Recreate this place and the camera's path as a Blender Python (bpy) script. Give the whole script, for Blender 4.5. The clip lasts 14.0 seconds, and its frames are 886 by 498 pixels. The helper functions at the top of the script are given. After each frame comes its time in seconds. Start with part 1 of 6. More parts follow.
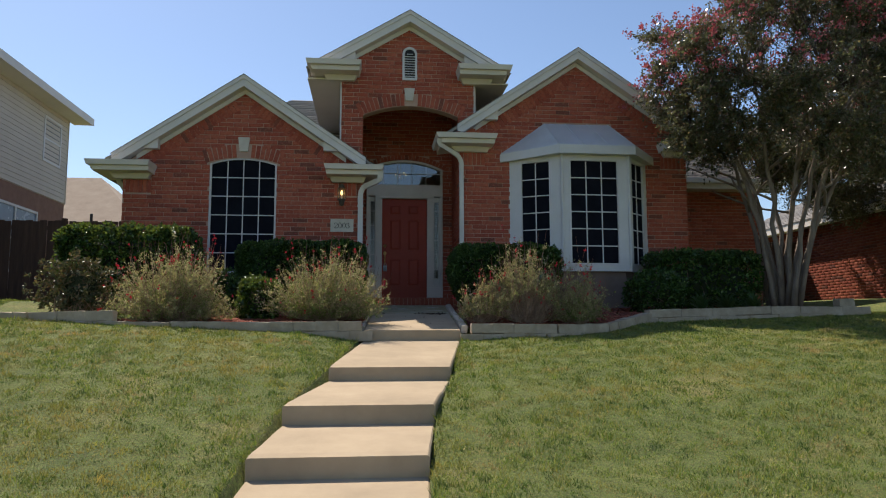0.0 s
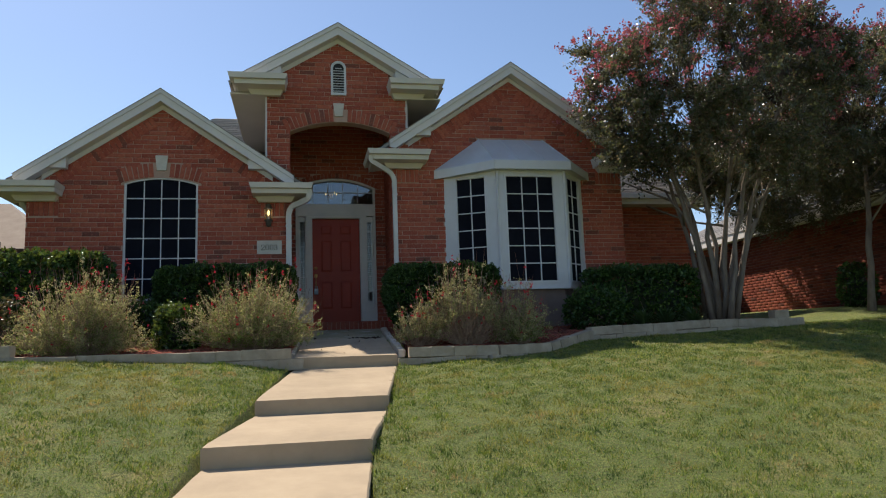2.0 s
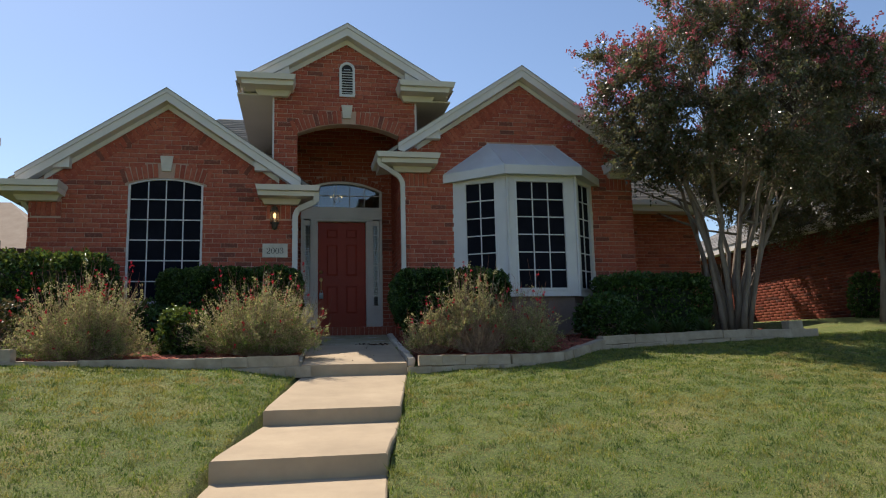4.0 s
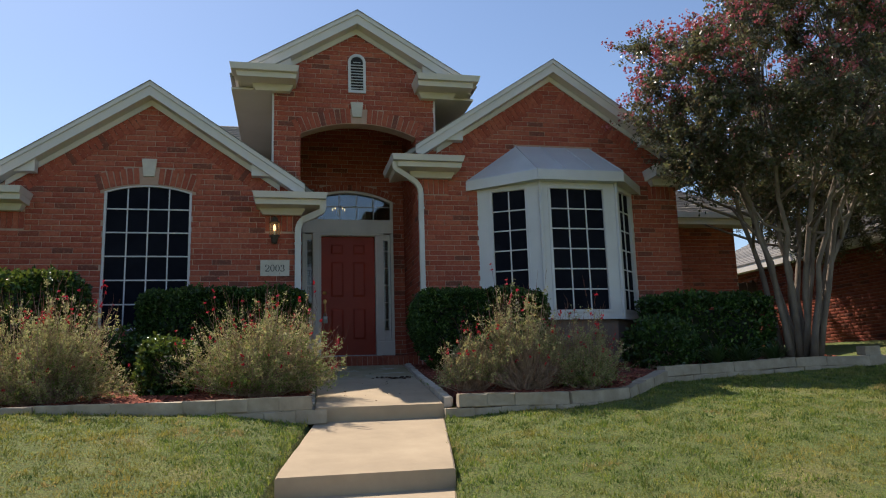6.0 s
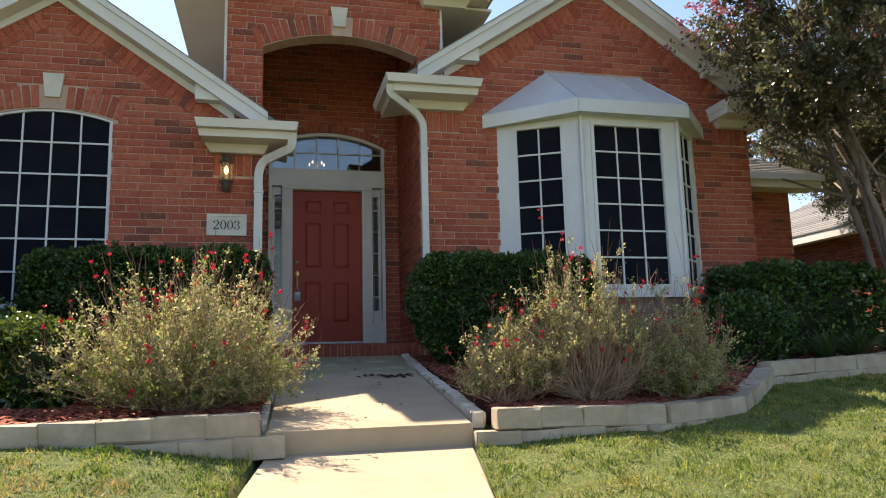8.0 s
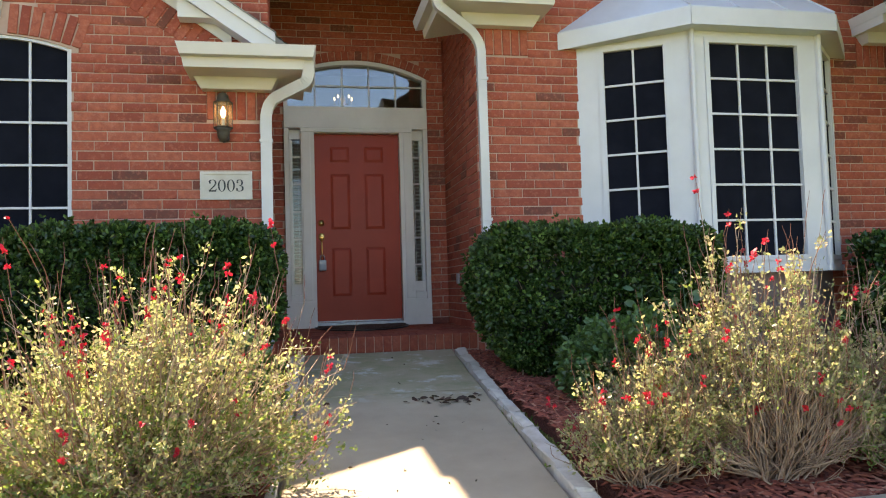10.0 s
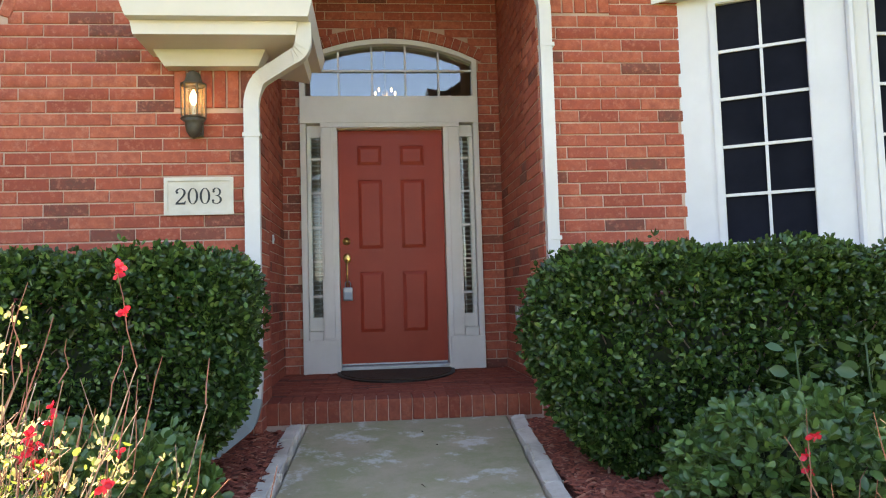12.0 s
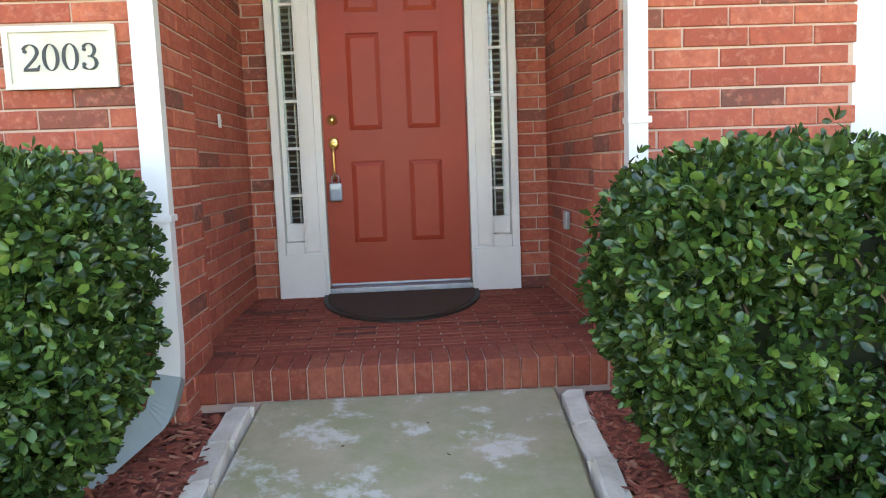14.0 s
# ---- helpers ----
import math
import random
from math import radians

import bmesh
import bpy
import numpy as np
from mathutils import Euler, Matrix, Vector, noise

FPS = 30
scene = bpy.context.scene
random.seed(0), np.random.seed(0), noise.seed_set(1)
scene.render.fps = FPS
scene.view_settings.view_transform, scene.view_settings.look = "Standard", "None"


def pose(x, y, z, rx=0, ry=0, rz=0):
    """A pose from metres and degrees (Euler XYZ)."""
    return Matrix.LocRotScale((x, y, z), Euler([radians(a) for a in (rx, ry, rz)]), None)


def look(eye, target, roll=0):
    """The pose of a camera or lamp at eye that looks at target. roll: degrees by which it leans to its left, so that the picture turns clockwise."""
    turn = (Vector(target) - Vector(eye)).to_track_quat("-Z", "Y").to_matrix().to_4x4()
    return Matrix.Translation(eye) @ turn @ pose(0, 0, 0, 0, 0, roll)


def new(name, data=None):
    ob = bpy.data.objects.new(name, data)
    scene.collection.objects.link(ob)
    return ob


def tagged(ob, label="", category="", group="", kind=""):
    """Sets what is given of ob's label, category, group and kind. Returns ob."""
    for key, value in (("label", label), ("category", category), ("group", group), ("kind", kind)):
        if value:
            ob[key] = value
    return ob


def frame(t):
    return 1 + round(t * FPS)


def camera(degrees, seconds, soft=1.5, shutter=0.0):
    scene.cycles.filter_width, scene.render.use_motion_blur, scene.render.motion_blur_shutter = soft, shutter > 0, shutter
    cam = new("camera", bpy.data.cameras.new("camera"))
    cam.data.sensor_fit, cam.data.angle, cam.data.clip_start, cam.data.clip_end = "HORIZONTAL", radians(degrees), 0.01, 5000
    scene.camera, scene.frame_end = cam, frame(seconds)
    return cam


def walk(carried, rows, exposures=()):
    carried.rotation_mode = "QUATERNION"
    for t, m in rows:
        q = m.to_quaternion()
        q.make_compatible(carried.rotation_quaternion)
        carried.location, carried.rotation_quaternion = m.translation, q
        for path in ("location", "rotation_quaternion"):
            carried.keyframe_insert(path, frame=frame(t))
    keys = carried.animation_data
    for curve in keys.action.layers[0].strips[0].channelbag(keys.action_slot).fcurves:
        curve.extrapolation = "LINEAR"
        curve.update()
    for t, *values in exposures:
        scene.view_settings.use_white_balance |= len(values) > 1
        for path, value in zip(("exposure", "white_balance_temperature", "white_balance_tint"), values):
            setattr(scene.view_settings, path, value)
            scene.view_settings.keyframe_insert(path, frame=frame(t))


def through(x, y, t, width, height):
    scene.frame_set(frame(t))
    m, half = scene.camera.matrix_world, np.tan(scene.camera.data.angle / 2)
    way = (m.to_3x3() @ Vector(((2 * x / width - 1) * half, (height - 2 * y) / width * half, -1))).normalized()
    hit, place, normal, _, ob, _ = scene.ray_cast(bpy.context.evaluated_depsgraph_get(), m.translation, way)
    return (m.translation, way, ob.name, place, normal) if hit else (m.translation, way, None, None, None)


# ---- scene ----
cam = camera(62.6, 14.0, soft=1.1)
PATH = [
    (0, (-0.677, -14.657, -0.62), (-0.48, -12.679, -0.4), -0.1),
    (0.5, (-0.667, -14.472, -0.63), (-0.412, -12.507, -0.365), -0.5),
    (1, (-0.651, -14.327, -0.603), (-0.334, -12.372, -0.325), -1.6),
    (1.5, (-0.66, -14.213, -0.585), (-0.291, -12.267, -0.308), -1.9),
    (2, (-0.647, -14.183, -0.597), (-0.268, -12.238, -0.321), -2.0),
    (2.5, (-0.643, -14.219, -0.604), (-0.275, -12.272, -0.332), -2.4),
    (3, (-0.661, -14.21, -0.589), (-0.289, -12.264, -0.313), -2.2),
    (5.3, (-0.885, -13.083, -0.448), (-0.501, -11.147, -0.128), -0.6),
    (5.5, (-0.904, -12.892, -0.432), (-0.525, -10.956, -0.102), -0.8),
    (6, (-1.011, -12.325, -0.352), (-0.594, -10.398, -0.012), -1.7),
    (6.5, (-0.941, -11.746, -0.304), (-0.526, -9.815, 0.008), -0.3),
    (7, (-0.911, -11.065, -0.304), (-0.473, -9.136, -0.005), 2.1),
    (7.2, (-0.872, -10.735, -0.326), (-0.420, -8.812, -0.018), 0.6),
    (9.3, (-0.668, -8.452, 0.156), (-0.219, -6.512, 0.343), -2.1),
    (9.5, (-0.709, -8.257, 0.212), (-0.278, -6.309, 0.351), -2.2),
    (10, (-0.605, -7.866, 0.342), (-0.225, -5.905, 0.446), -1.7),
    (10.5, (-0.465, -7.417, 0.371), (-0.122, -5.452, 0.507), -0.4),
    (11, (-0.394, -6.959, 0.415), (-0.053, -4.994, 0.561), -1.4),
    (11.5, (-0.285, -6.656, 0.514), (-0.007, -4.681, 0.659), -3.1),
    (12, (-0.165, -6.279, 0.561), (0.024, -4.293, 0.692), -1.7),
    (12.5, (-0.121, -5.825, 0.577), (0.022, -3.832, 0.663), 0.3),
    (13, (-0.093, -5.395, 0.608), (0.012, -3.398, 0.662), 0.5),
    (13.5, (0.034, -4.985, 0.762), (0.076, -2.986, 0.717), -0.3),
    (14, (0.037, -4.673, 0.762), (0.138, -2.689, 0.53), -2.1),
]
EXPOSURES = [(0.0, 0.45, 6200, 12), (3.0, 0.50, 6200, 12), (5.5, 0.48, 6200, 13), (6.0, 0.53, 6200, 13), (6.5, 0.93, 6250, 13), (7.0, 1.03, 6300, 13), (9.5, 2.28, 7150, 16), (10.5, 2.42, 7150, 16), (11.0, 2.82, 7250, 17), (11.5, 2.77, 7350, 18), (12.5, 3.27, 7450, 17), (13.0, 3.65, 7600, 16), (14.0, 3.72, 7600, 15)]
walk(cam, [(t, look(eye, target, roll)) for t, eye, target, roll in PATH], EXPOSURES)

# ---- sky and sun ----
SUN_WAY = Vector((-0.418, 0.606, 1.0)).normalized()
world = bpy.data.worlds.new("sky")
scene.world = world
world.use_nodes = True
wn = world.node_tree.nodes
sky = wn.new("ShaderNodeTexSky")
sky.sky_type, sky.sun_disc = "NISHITA", False
sky.sun_elevation, sky.sun_rotation = math.asin(SUN_WAY.z), math.atan2(SUN_WAY.x, SUN_WAY.y)
sky.air_density, sky.dust_density, sky.ozone_density = 1.0, 0.5, 1.3
world.node_tree.links.new(sky.outputs[0], wn["Background"].inputs[0])
wn["Background"].inputs[1].default_value = 0.10
sun = new("sun", bpy.data.lights.new("sun", "SUN"))
sun.data.energy, sun.data.angle, sun.data.color = 5.0, radians(0.53), (1.0, 0.87, 0.69)
sun.matrix_world = look(SUN_WAY * 40, (0, 0, 0))


# ---- materials ----
class Nodes:
    """A small wrapper round a node material."""

    def __init__(self, name, rough=0.7, metal=0.0, gloss=0.5):
        self.mat = bpy.data.materials.new(name)
        self.mat.use_nodes = True
        self.tree = self.mat.node_tree
        self.bsdf = self.tree.nodes["Principled BSDF"]
        self.bsdf.inputs["Roughness"].default_value = rough
        self.bsdf.inputs["Metallic"].default_value = metal
        self.bsdf.inputs["Specular IOR Level"].default_value = gloss
        geo = self.add("ShaderNodeNewGeometry")
        self.where = geo.outputs["Position"]
        self.island = geo.outputs["Random Per Island"]

    def add(self, kind, **values):
        node = self.tree.nodes.new(kind)
        for key, value in values.items():
            node.inputs[key.replace("_", " ")].default_value = value
        return node

    def link(self, a, b):
        self.tree.links.new(a, b)

    def noise(self, scale, detail=4.0, rough=0.6, stretch=None):
        node = self.add("ShaderNodeTexNoise", Scale=scale, Detail=detail, Roughness=rough)
        source = self.where
        if stretch:
            mapping = self.add("ShaderNodeMapping", Scale=stretch)
            self.link(source, mapping.inputs["Vector"])
            source = mapping.outputs[0]
        self.link(source, node.inputs["Vector"])
        return node.outputs["Fac"]

    def ramp(self, fac, stops):
        node = self.add("ShaderNodeValToRGB")
        ramp = node.color_ramp
        while len(ramp.elements) < len(stops):
            ramp.elements.new(0.5)
        for e, (at, c) in zip(ramp.elements, stops):
            e.position, e.color = at, (*c, 1)
        self.link(fac, node.inputs[0])
        return node.outputs[0]

    def mix(self, fac, a, b, mode="MIX"):
        node = self.tree.nodes.new("ShaderNodeMix")
        node.data_type, node.blend_type = "RGBA", mode
        for value, slot in ((fac, 0), (a, 6), (b, 7)):
            if isinstance(value, (int, float)):
                node.inputs[slot].default_value = value
            elif isinstance(value, tuple):
                node.inputs[slot].default_value = (*value, 1)
            else:
                self.link(value, node.inputs[slot])
        return node.outputs[2]

    def math(self, op, a, b=0.0):
        node = self.tree.nodes.new("ShaderNodeMath")
        node.operation = op
        for value, slot in ((a, 0), (b, 1)):
            if isinstance(value, (int, float)):
                node.inputs[slot].default_value = value
            else:
                self.link(value, node.inputs[slot])
        return node.outputs[0]

    def piece(self):
        """A random number for each piece, whether an object or an island of a mesh."""
        info = self.add("ShaderNodeObjectInfo")
        return self.math("FRACT", self.math("ADD", info.outputs["Random"], self.island))

    def colour(self, socket):
        if isinstance(socket, tuple):
            self.bsdf.inputs["Base Color"].default_value = (*socket, 1)
        else:
            self.link(socket, self.bsdf.inputs["Base Color"])
        return self

    def bump(self, fac, strength=0.3, distance=0.01):
        node = self.add("ShaderNodeBump", Strength=strength, Distance=distance)
        self.link(fac, node.inputs["Height"])
        self.link(node.outputs[0], self.bsdf.inputs["Normal"])
        return self

    def rough(self, fac, low, high):
        node = self.add("ShaderNodeMapRange", To_Min=low, To_Max=high)
        self.link(fac, node.inputs[0])
        self.link(node.outputs[0], self.bsdf.inputs["Roughness"])
        return self


def brick_material(name, tint=1.0):
    n = Nodes(name, 0.9, 0.0, 0.15)
    r = n.piece()
    c = n.ramp(r, [(0.0, (0.10, 0.052, 0.042)), (0.06, (0.14, 0.062, 0.046)), (0.085, (0.30, 0.066, 0.040)), (0.3, (0.40, 0.092, 0.053)), (0.6, (0.46, 0.122, 0.068)), (0.8, (0.52, 0.158, 0.09)), (1.0, (0.33, 0.070, 0.046))])
    c = n.mix(n.ramp(n.noise(16.0, 6, 0.75), [(0.40, (0, 0, 0)), (0.70, (0.85, 0.85, 0.85))]), c, (0.22, 0.055, 0.04))
    c = n.mix(n.ramp(n.noise(30.0, 5, 0.7), [(0.52, (0, 0, 0)), (0.72, (0.65, 0.65, 0.65))]), c, (0.56, 0.23, 0.15))
    c = n.mix(n.math("MULTIPLY", n.noise(1.3, 3), 0.25), c, (0.47, 0.125, 0.07))
    grain = n.noise(160.0, 6, 0.7)
    c = n.mix(n.math("MULTIPLY", grain, 0.25), c, (0.16, 0.055, 0.04))
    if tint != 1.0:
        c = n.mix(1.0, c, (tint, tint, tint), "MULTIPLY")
    n.colour(c).bump(grain, 0.35, 0.004)
    return n.mat


def plain_material(name, low, high, rough=0.6, scale=3.0, fine=120.0, bump=0.15, metal=0.0, stretch=None, gloss=0.4):
    """Paint, stone or metal: two colours mixed by broad stains and fine grain."""
    n = Nodes(name, rough, metal, gloss)
    broad = n.noise(scale, 5, 0.65, stretch)
    grain = n.noise(fine, 4)
    c = n.ramp(broad, [(0.3, low), (0.7, high)])
    c = n.mix(n.math("MULTIPLY", grain, 0.2), c, low)
    n.colour(c).rough(broad, max(rough - 0.08, 0.02), min(rough + 0.1, 1.0))
    if bump:
        n.bump(grain, bump, 0.003)
    return n.mat


def leaf_material(name, stops, rough=0.35, through=0.35, glow=(0.35, 0.42, 0.05)):
    n = Nodes(name, rough)
    r = n.piece()
    c = n.ramp(r, stops)
    c = n.mix(n.math("MULTIPLY", n.noise(2.2, 2), 0.4), c, stops[0][1])
    n.colour(c)
    thin = n.add("ShaderNodeBsdfTranslucent")
    n.link(n.mix(0.5, c, glow), thin.inputs["Color"])
    both = n.add("ShaderNodeMixShader", Fac=through)
    n.link(n.bsdf.outputs[0], both.inputs[1])
    n.link(thin.outputs[0], both.inputs[2])
    n.link(both.outputs[0], n.tree.nodes["Material Output"].inputs["Surface"])
    return n.mat


BRICK = brick_material("red_brick")
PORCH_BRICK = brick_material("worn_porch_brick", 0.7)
MORTAR = plain_material("mortar", (0.40, 0.26, 0.195), (0.54, 0.38, 0.295), 0.95, 4.0, 200.0, 0.4)
TRIM = plain_material("trim_paint", (0.60, 0.565, 0.515), (0.69, 0.65, 0.60), 0.5, 1.4, 60.0, 0.05)
WHITE = plain_material("white_paint", (0.57, 0.56, 0.55), (0.66, 0.65, 0.64), 0.45, 1.7, 60.0, 0.06)
DOWNSPOUT_PAINT = plain_material("downspout_paint", (0.54, 0.52, 0.48), (0.64, 0.62, 0.58), 0.4, 2.2, 60.0, 0.05)
DOOR_FRAME_PAINT = plain_material("door_frame_paint", (0.60, 0.57, 0.515), (0.71, 0.68, 0.62), 0.45, 2.0, 60.0, 0.05)
RED_DOOR = plain_material("red_door_paint", (0.30, 0.037, 0.018), (0.38, 0.051, 0.026), 0.42, 1.5, 70.0, 0.05, gloss=0.22)
BAY_METAL = plain_material("bay_roof_metal", (0.52, 0.54, 0.56), (0.64, 0.66, 0.68), 0.42, 2.0, 30.0, 0.1, 0.25)
SCREEN = plain_material("solar_screen", (0.006, 0.007, 0.011), (0.014, 0.015, 0.022), 0.85, 3.0, 900.0, 0.3, gloss=0.06)
BRASS = plain_material("polished_brass", (0.66, 0.44, 0.14), (0.82, 0.6, 0.24), 0.30, 8.0, 90.0, 0.03, 1.0)
BRONZE = plain_material("aged_bronze", (0.055, 0.046, 0.036), (0.12, 0.10, 0.075), 0.55, 14.0, 140.0, 0.25, 0.4)
BLACK = plain_material("black_metal", (0.015, 0.014, 0.012), (0.04, 0.035, 0.03), 0.5, 9.0, 140.0, 0.2, 0.3)
STEEL = plain_material("grey_steel", (0.24, 0.26, 0.28), (0.4, 0.42, 0.44), 0.4, 12.0, 90.0, 0.1, 0.6)
CAST_STONE = plain_material("cast_stone", (0.50, 0.45, 0.37), (0.66, 0.61, 0.52), 0.85, 6.0, 150.0, 0.3)
INK = plain_material("dark_numeral_paint", (0.012, 0.014, 0.016), (0.03, 0.033, 0.036), 0.5, 9.0, 90.0, 0.05)
DRYWALL = plain_material("interior_paint", (0.55, 0.50, 0.42), (0.62, 0.57, 0.49), 0.8, 2.0, 90.0, 0.1)
BLIND = plain_material("blind_white", (0.62, 0.62, 0.58), (0.74, 0.74, 0.70), 0.6, 4.0, 60.0, 0.0)
WOOD_FENCE = plain_material("stained_fence", (0.05, 0.03, 0.022), (0.11, 0.065, 0.045), 0.85, 2.0, 40.0, 0.5, 0.0, (6, 6, 0.6))
SIDING = plain_material("cream_siding", (0.48, 0.43, 0.36), (0.56, 0.51, 0.43), 0.65, 1.2, 30.0, 0.1)


def shingle_material(name, low, high):
    n = Nodes(name, 0.95)
    r = n.piece()
    c = n.ramp(r, [(0.0, low), (0.5, tuple((a + b) / 2 for a, b in zip(low, high))), (1.0, high)])
    grain = n.noise(220.0, 5, 0.8)
    c = n.mix(n.math("MULTIPLY", grain, 0.35), c, low)
    n.colour(n.mix(n.math("MULTIPLY", n.noise(0.9, 4), 0.3), c, high)).bump(grain, 0.5, 0.004)
    return n.mat


SHINGLE = shingle_material("weathered_shingle", (0.19, 0.17, 0.14), (0.33, 0.30, 0.25))
SHINGLE_DARK = shingle_material("grey_shingle", (0.10, 0.10, 0.10), (0.2, 0.19, 0.18))


def glass_material(name, tint, ior):
    n = Nodes(name, 0.02)
    out = n.tree.nodes["Material Output"]
    gloss = n.add("ShaderNodeBsdfGlossy", Roughness=0.01)
    clear = n.add("ShaderNodeBsdfTransparent", Color=(*tint, 1))
    fres = n.add("ShaderNodeFresnel", IOR=ior)
    both = n.add("ShaderNodeMixShader")
    n.link(fres.outputs[0], both.inputs[0])
    n.link(clear.outputs[0], both.inputs[1])
    n.link(gloss.outputs[0], both.inputs[2])
    n.link(both.outputs[0], out.inputs["Surface"])
    return n.mat


GLASS = glass_material("window_glass", (0.8, 0.85, 0.84), 2.2)
CLEAR_GLASS = glass_material("sidelight_glass", (0.9, 0.93, 0.92), 1.45)


def frosted_material():
    n = Nodes("frosted_lamp_glass", 0.3)
    clear = n.add("ShaderNodeBsdfTransparent", Color=(0.97, 0.90, 0.76, 1))
    milky = n.add("ShaderNodeBsdfTranslucent", Color=(0.92, 0.8, 0.58, 1))
    inner = n.add("ShaderNodeMixShader", Fac=0.12)
    n.link(clear.outputs[0], inner.inputs[1])
    n.link(milky.outputs[0], inner.inputs[2])
    n.colour((0.75, 0.66, 0.48))
    both = n.add("ShaderNodeMixShader", Fac=0.10)
    n.link(inner.outputs[0], both.inputs[1])
    n.link(n.bsdf.outputs[0], both.inputs[2])
    n.link(both.outputs[0], n.tree.nodes["Material Output"].inputs["Surface"])
    return n.mat


LAMP_GLASS = frosted_material()


def glow_material(name, colour, strength):
    n = Nodes(name, 0.4)
    n.colour(colour)
    n.bsdf.inputs["Emission Color"].default_value = (*colour, 1)
    n.bsdf.inputs["Emission Strength"].default_value = strength
    return n.mat


BULB = glow_material("lit_bulb", (1.0, 0.66, 0.28), 2.4)


def lawn_material():
    n = Nodes("lawn_soil", 0.95)
    c = n.ramp(n.noise(1.1, 6, 0.7), [(0.3, (0.08, 0.14, 0.02)), (0.55, (0.15, 0.20, 0.035)), (0.76, (0.32, 0.26, 0.09))])
    c = n.mix(n.ramp(n.noise(34.0, 5, 0.8), [(0.40, (0.0, 0.0, 0.0)), (0.62, (0.9, 0.9, 0.9))]), c, (0.045, 0.055, 0.014))
    c = n.mix(n.ramp(n.noise(90.0, 4, 0.8), [(0.52, (0.0, 0.0, 0.0)), (0.66, (0.6, 0.6, 0.6))]), c, (0.36, 0.28, 0.09))
    n.colour(c).bump(n.noise(70.0, 5, 0.8), 0.8, 0.03)
    return n.mat


LAWN = lawn_material()



def concrete_material():
    n = Nodes("walk_concrete", 0.9)
    broad = n.noise(1.6, 6, 0.65)
    c = n.ramp(broad, [(0.3, (0.31, 0.238, 0.152)), (0.55, (0.40, 0.31, 0.20)), (0.75, (0.46, 0.365, 0.24))])
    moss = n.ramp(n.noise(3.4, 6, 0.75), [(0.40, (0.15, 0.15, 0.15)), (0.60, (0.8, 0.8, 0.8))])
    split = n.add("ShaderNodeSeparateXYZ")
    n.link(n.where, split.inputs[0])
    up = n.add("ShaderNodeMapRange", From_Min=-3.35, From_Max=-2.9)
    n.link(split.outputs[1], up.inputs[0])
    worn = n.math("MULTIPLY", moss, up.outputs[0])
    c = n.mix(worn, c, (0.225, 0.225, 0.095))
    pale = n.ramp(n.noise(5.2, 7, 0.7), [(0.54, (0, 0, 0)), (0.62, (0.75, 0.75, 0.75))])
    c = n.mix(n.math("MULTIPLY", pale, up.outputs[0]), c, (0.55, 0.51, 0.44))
    grain = n.noise(190.0, 5, 0.8)
    c = n.mix(n.math("MULTIPLY", grain, 0.25), c, (0.3, 0.26, 0.2))
    n.colour(c).bump(grain, 0.3, 0.004)
    return n.mat


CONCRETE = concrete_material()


def mulch_material(name):
    n = Nodes(name, 0.95)
    c = n.ramp(n.piece(), [(0.0, (0.13, 0.033, 0.02)), (0.5, (0.32, 0.075, 0.04)), (0.9, (0.48, 0.135, 0.07)), (1.0, (0.52, 0.25, 0.15))])
    n.colour(n.mix(n.math("MULTIPLY", n.noise(40.0, 4), 0.4), c, (0.07, 0.02, 0.014)))
    return n.mat


def bed_material():
    n = Nodes("red_mulch_bed", 0.95)
    shreds = n.noise(95.0, 6, 0.8, (1, 2.6, 1))
    c = n.ramp(shreds, [(0.36, (0.035, 0.010, 0.007)), (0.5, (0.17, 0.04, 0.022)), (0.64, (0.40, 0.105, 0.055))])
    c = n.mix(n.math("MULTIPLY", n.noise(6.0, 4, 0.7), 0.45), c, (0.10, 0.026, 0.016))
    n.colour(c).bump(shreds, 0.9, 0.03)
    return n.mat


BED = bed_material()
MULCH = mulch_material("red_mulch")
WHITE_STONE = plain_material("rough_white_stone", (0.42, 0.36, 0.28), (0.66, 0.59, 0.49), 0.9, 7.0, 80.0, 0.8)
EDGE_STONE = plain_material("edging_block", (0.28, 0.228, 0.16), (0.47, 0.395, 0.295), 0.9, 5.0, 110.0, 0.6)


# ---- building tools ----
def flat_normals(me, smooth):
    me.polygons.foreach_set("use_smooth", [smooth] * len(me.polygons))


def part(name, bm, material, parent=None, label="", smooth=False):
    """One mesh object out of a bmesh, under a thing or a part."""
    me = bpy.data.meshes.new(name)
    bmesh.ops.recalc_face_normals(bm, faces=bm.faces)
    bm.to_mesh(me)
    bm.free()
    me.materials.append(material)
    if smooth:
        flat_normals(me, True)
    ob = new(name, me)
    if parent:
        ob.parent = parent
    if label:
        ob["label"] = label
    return ob


def thing(name, label, category, group="", kind="", at=None):
    ob = new(name)
    ob.empty_display_size = 0.1
    if at:
        ob.matrix_basis = at if isinstance(at, Matrix) else Matrix.Translation(at)
    return tagged(ob, label, category, group, kind)


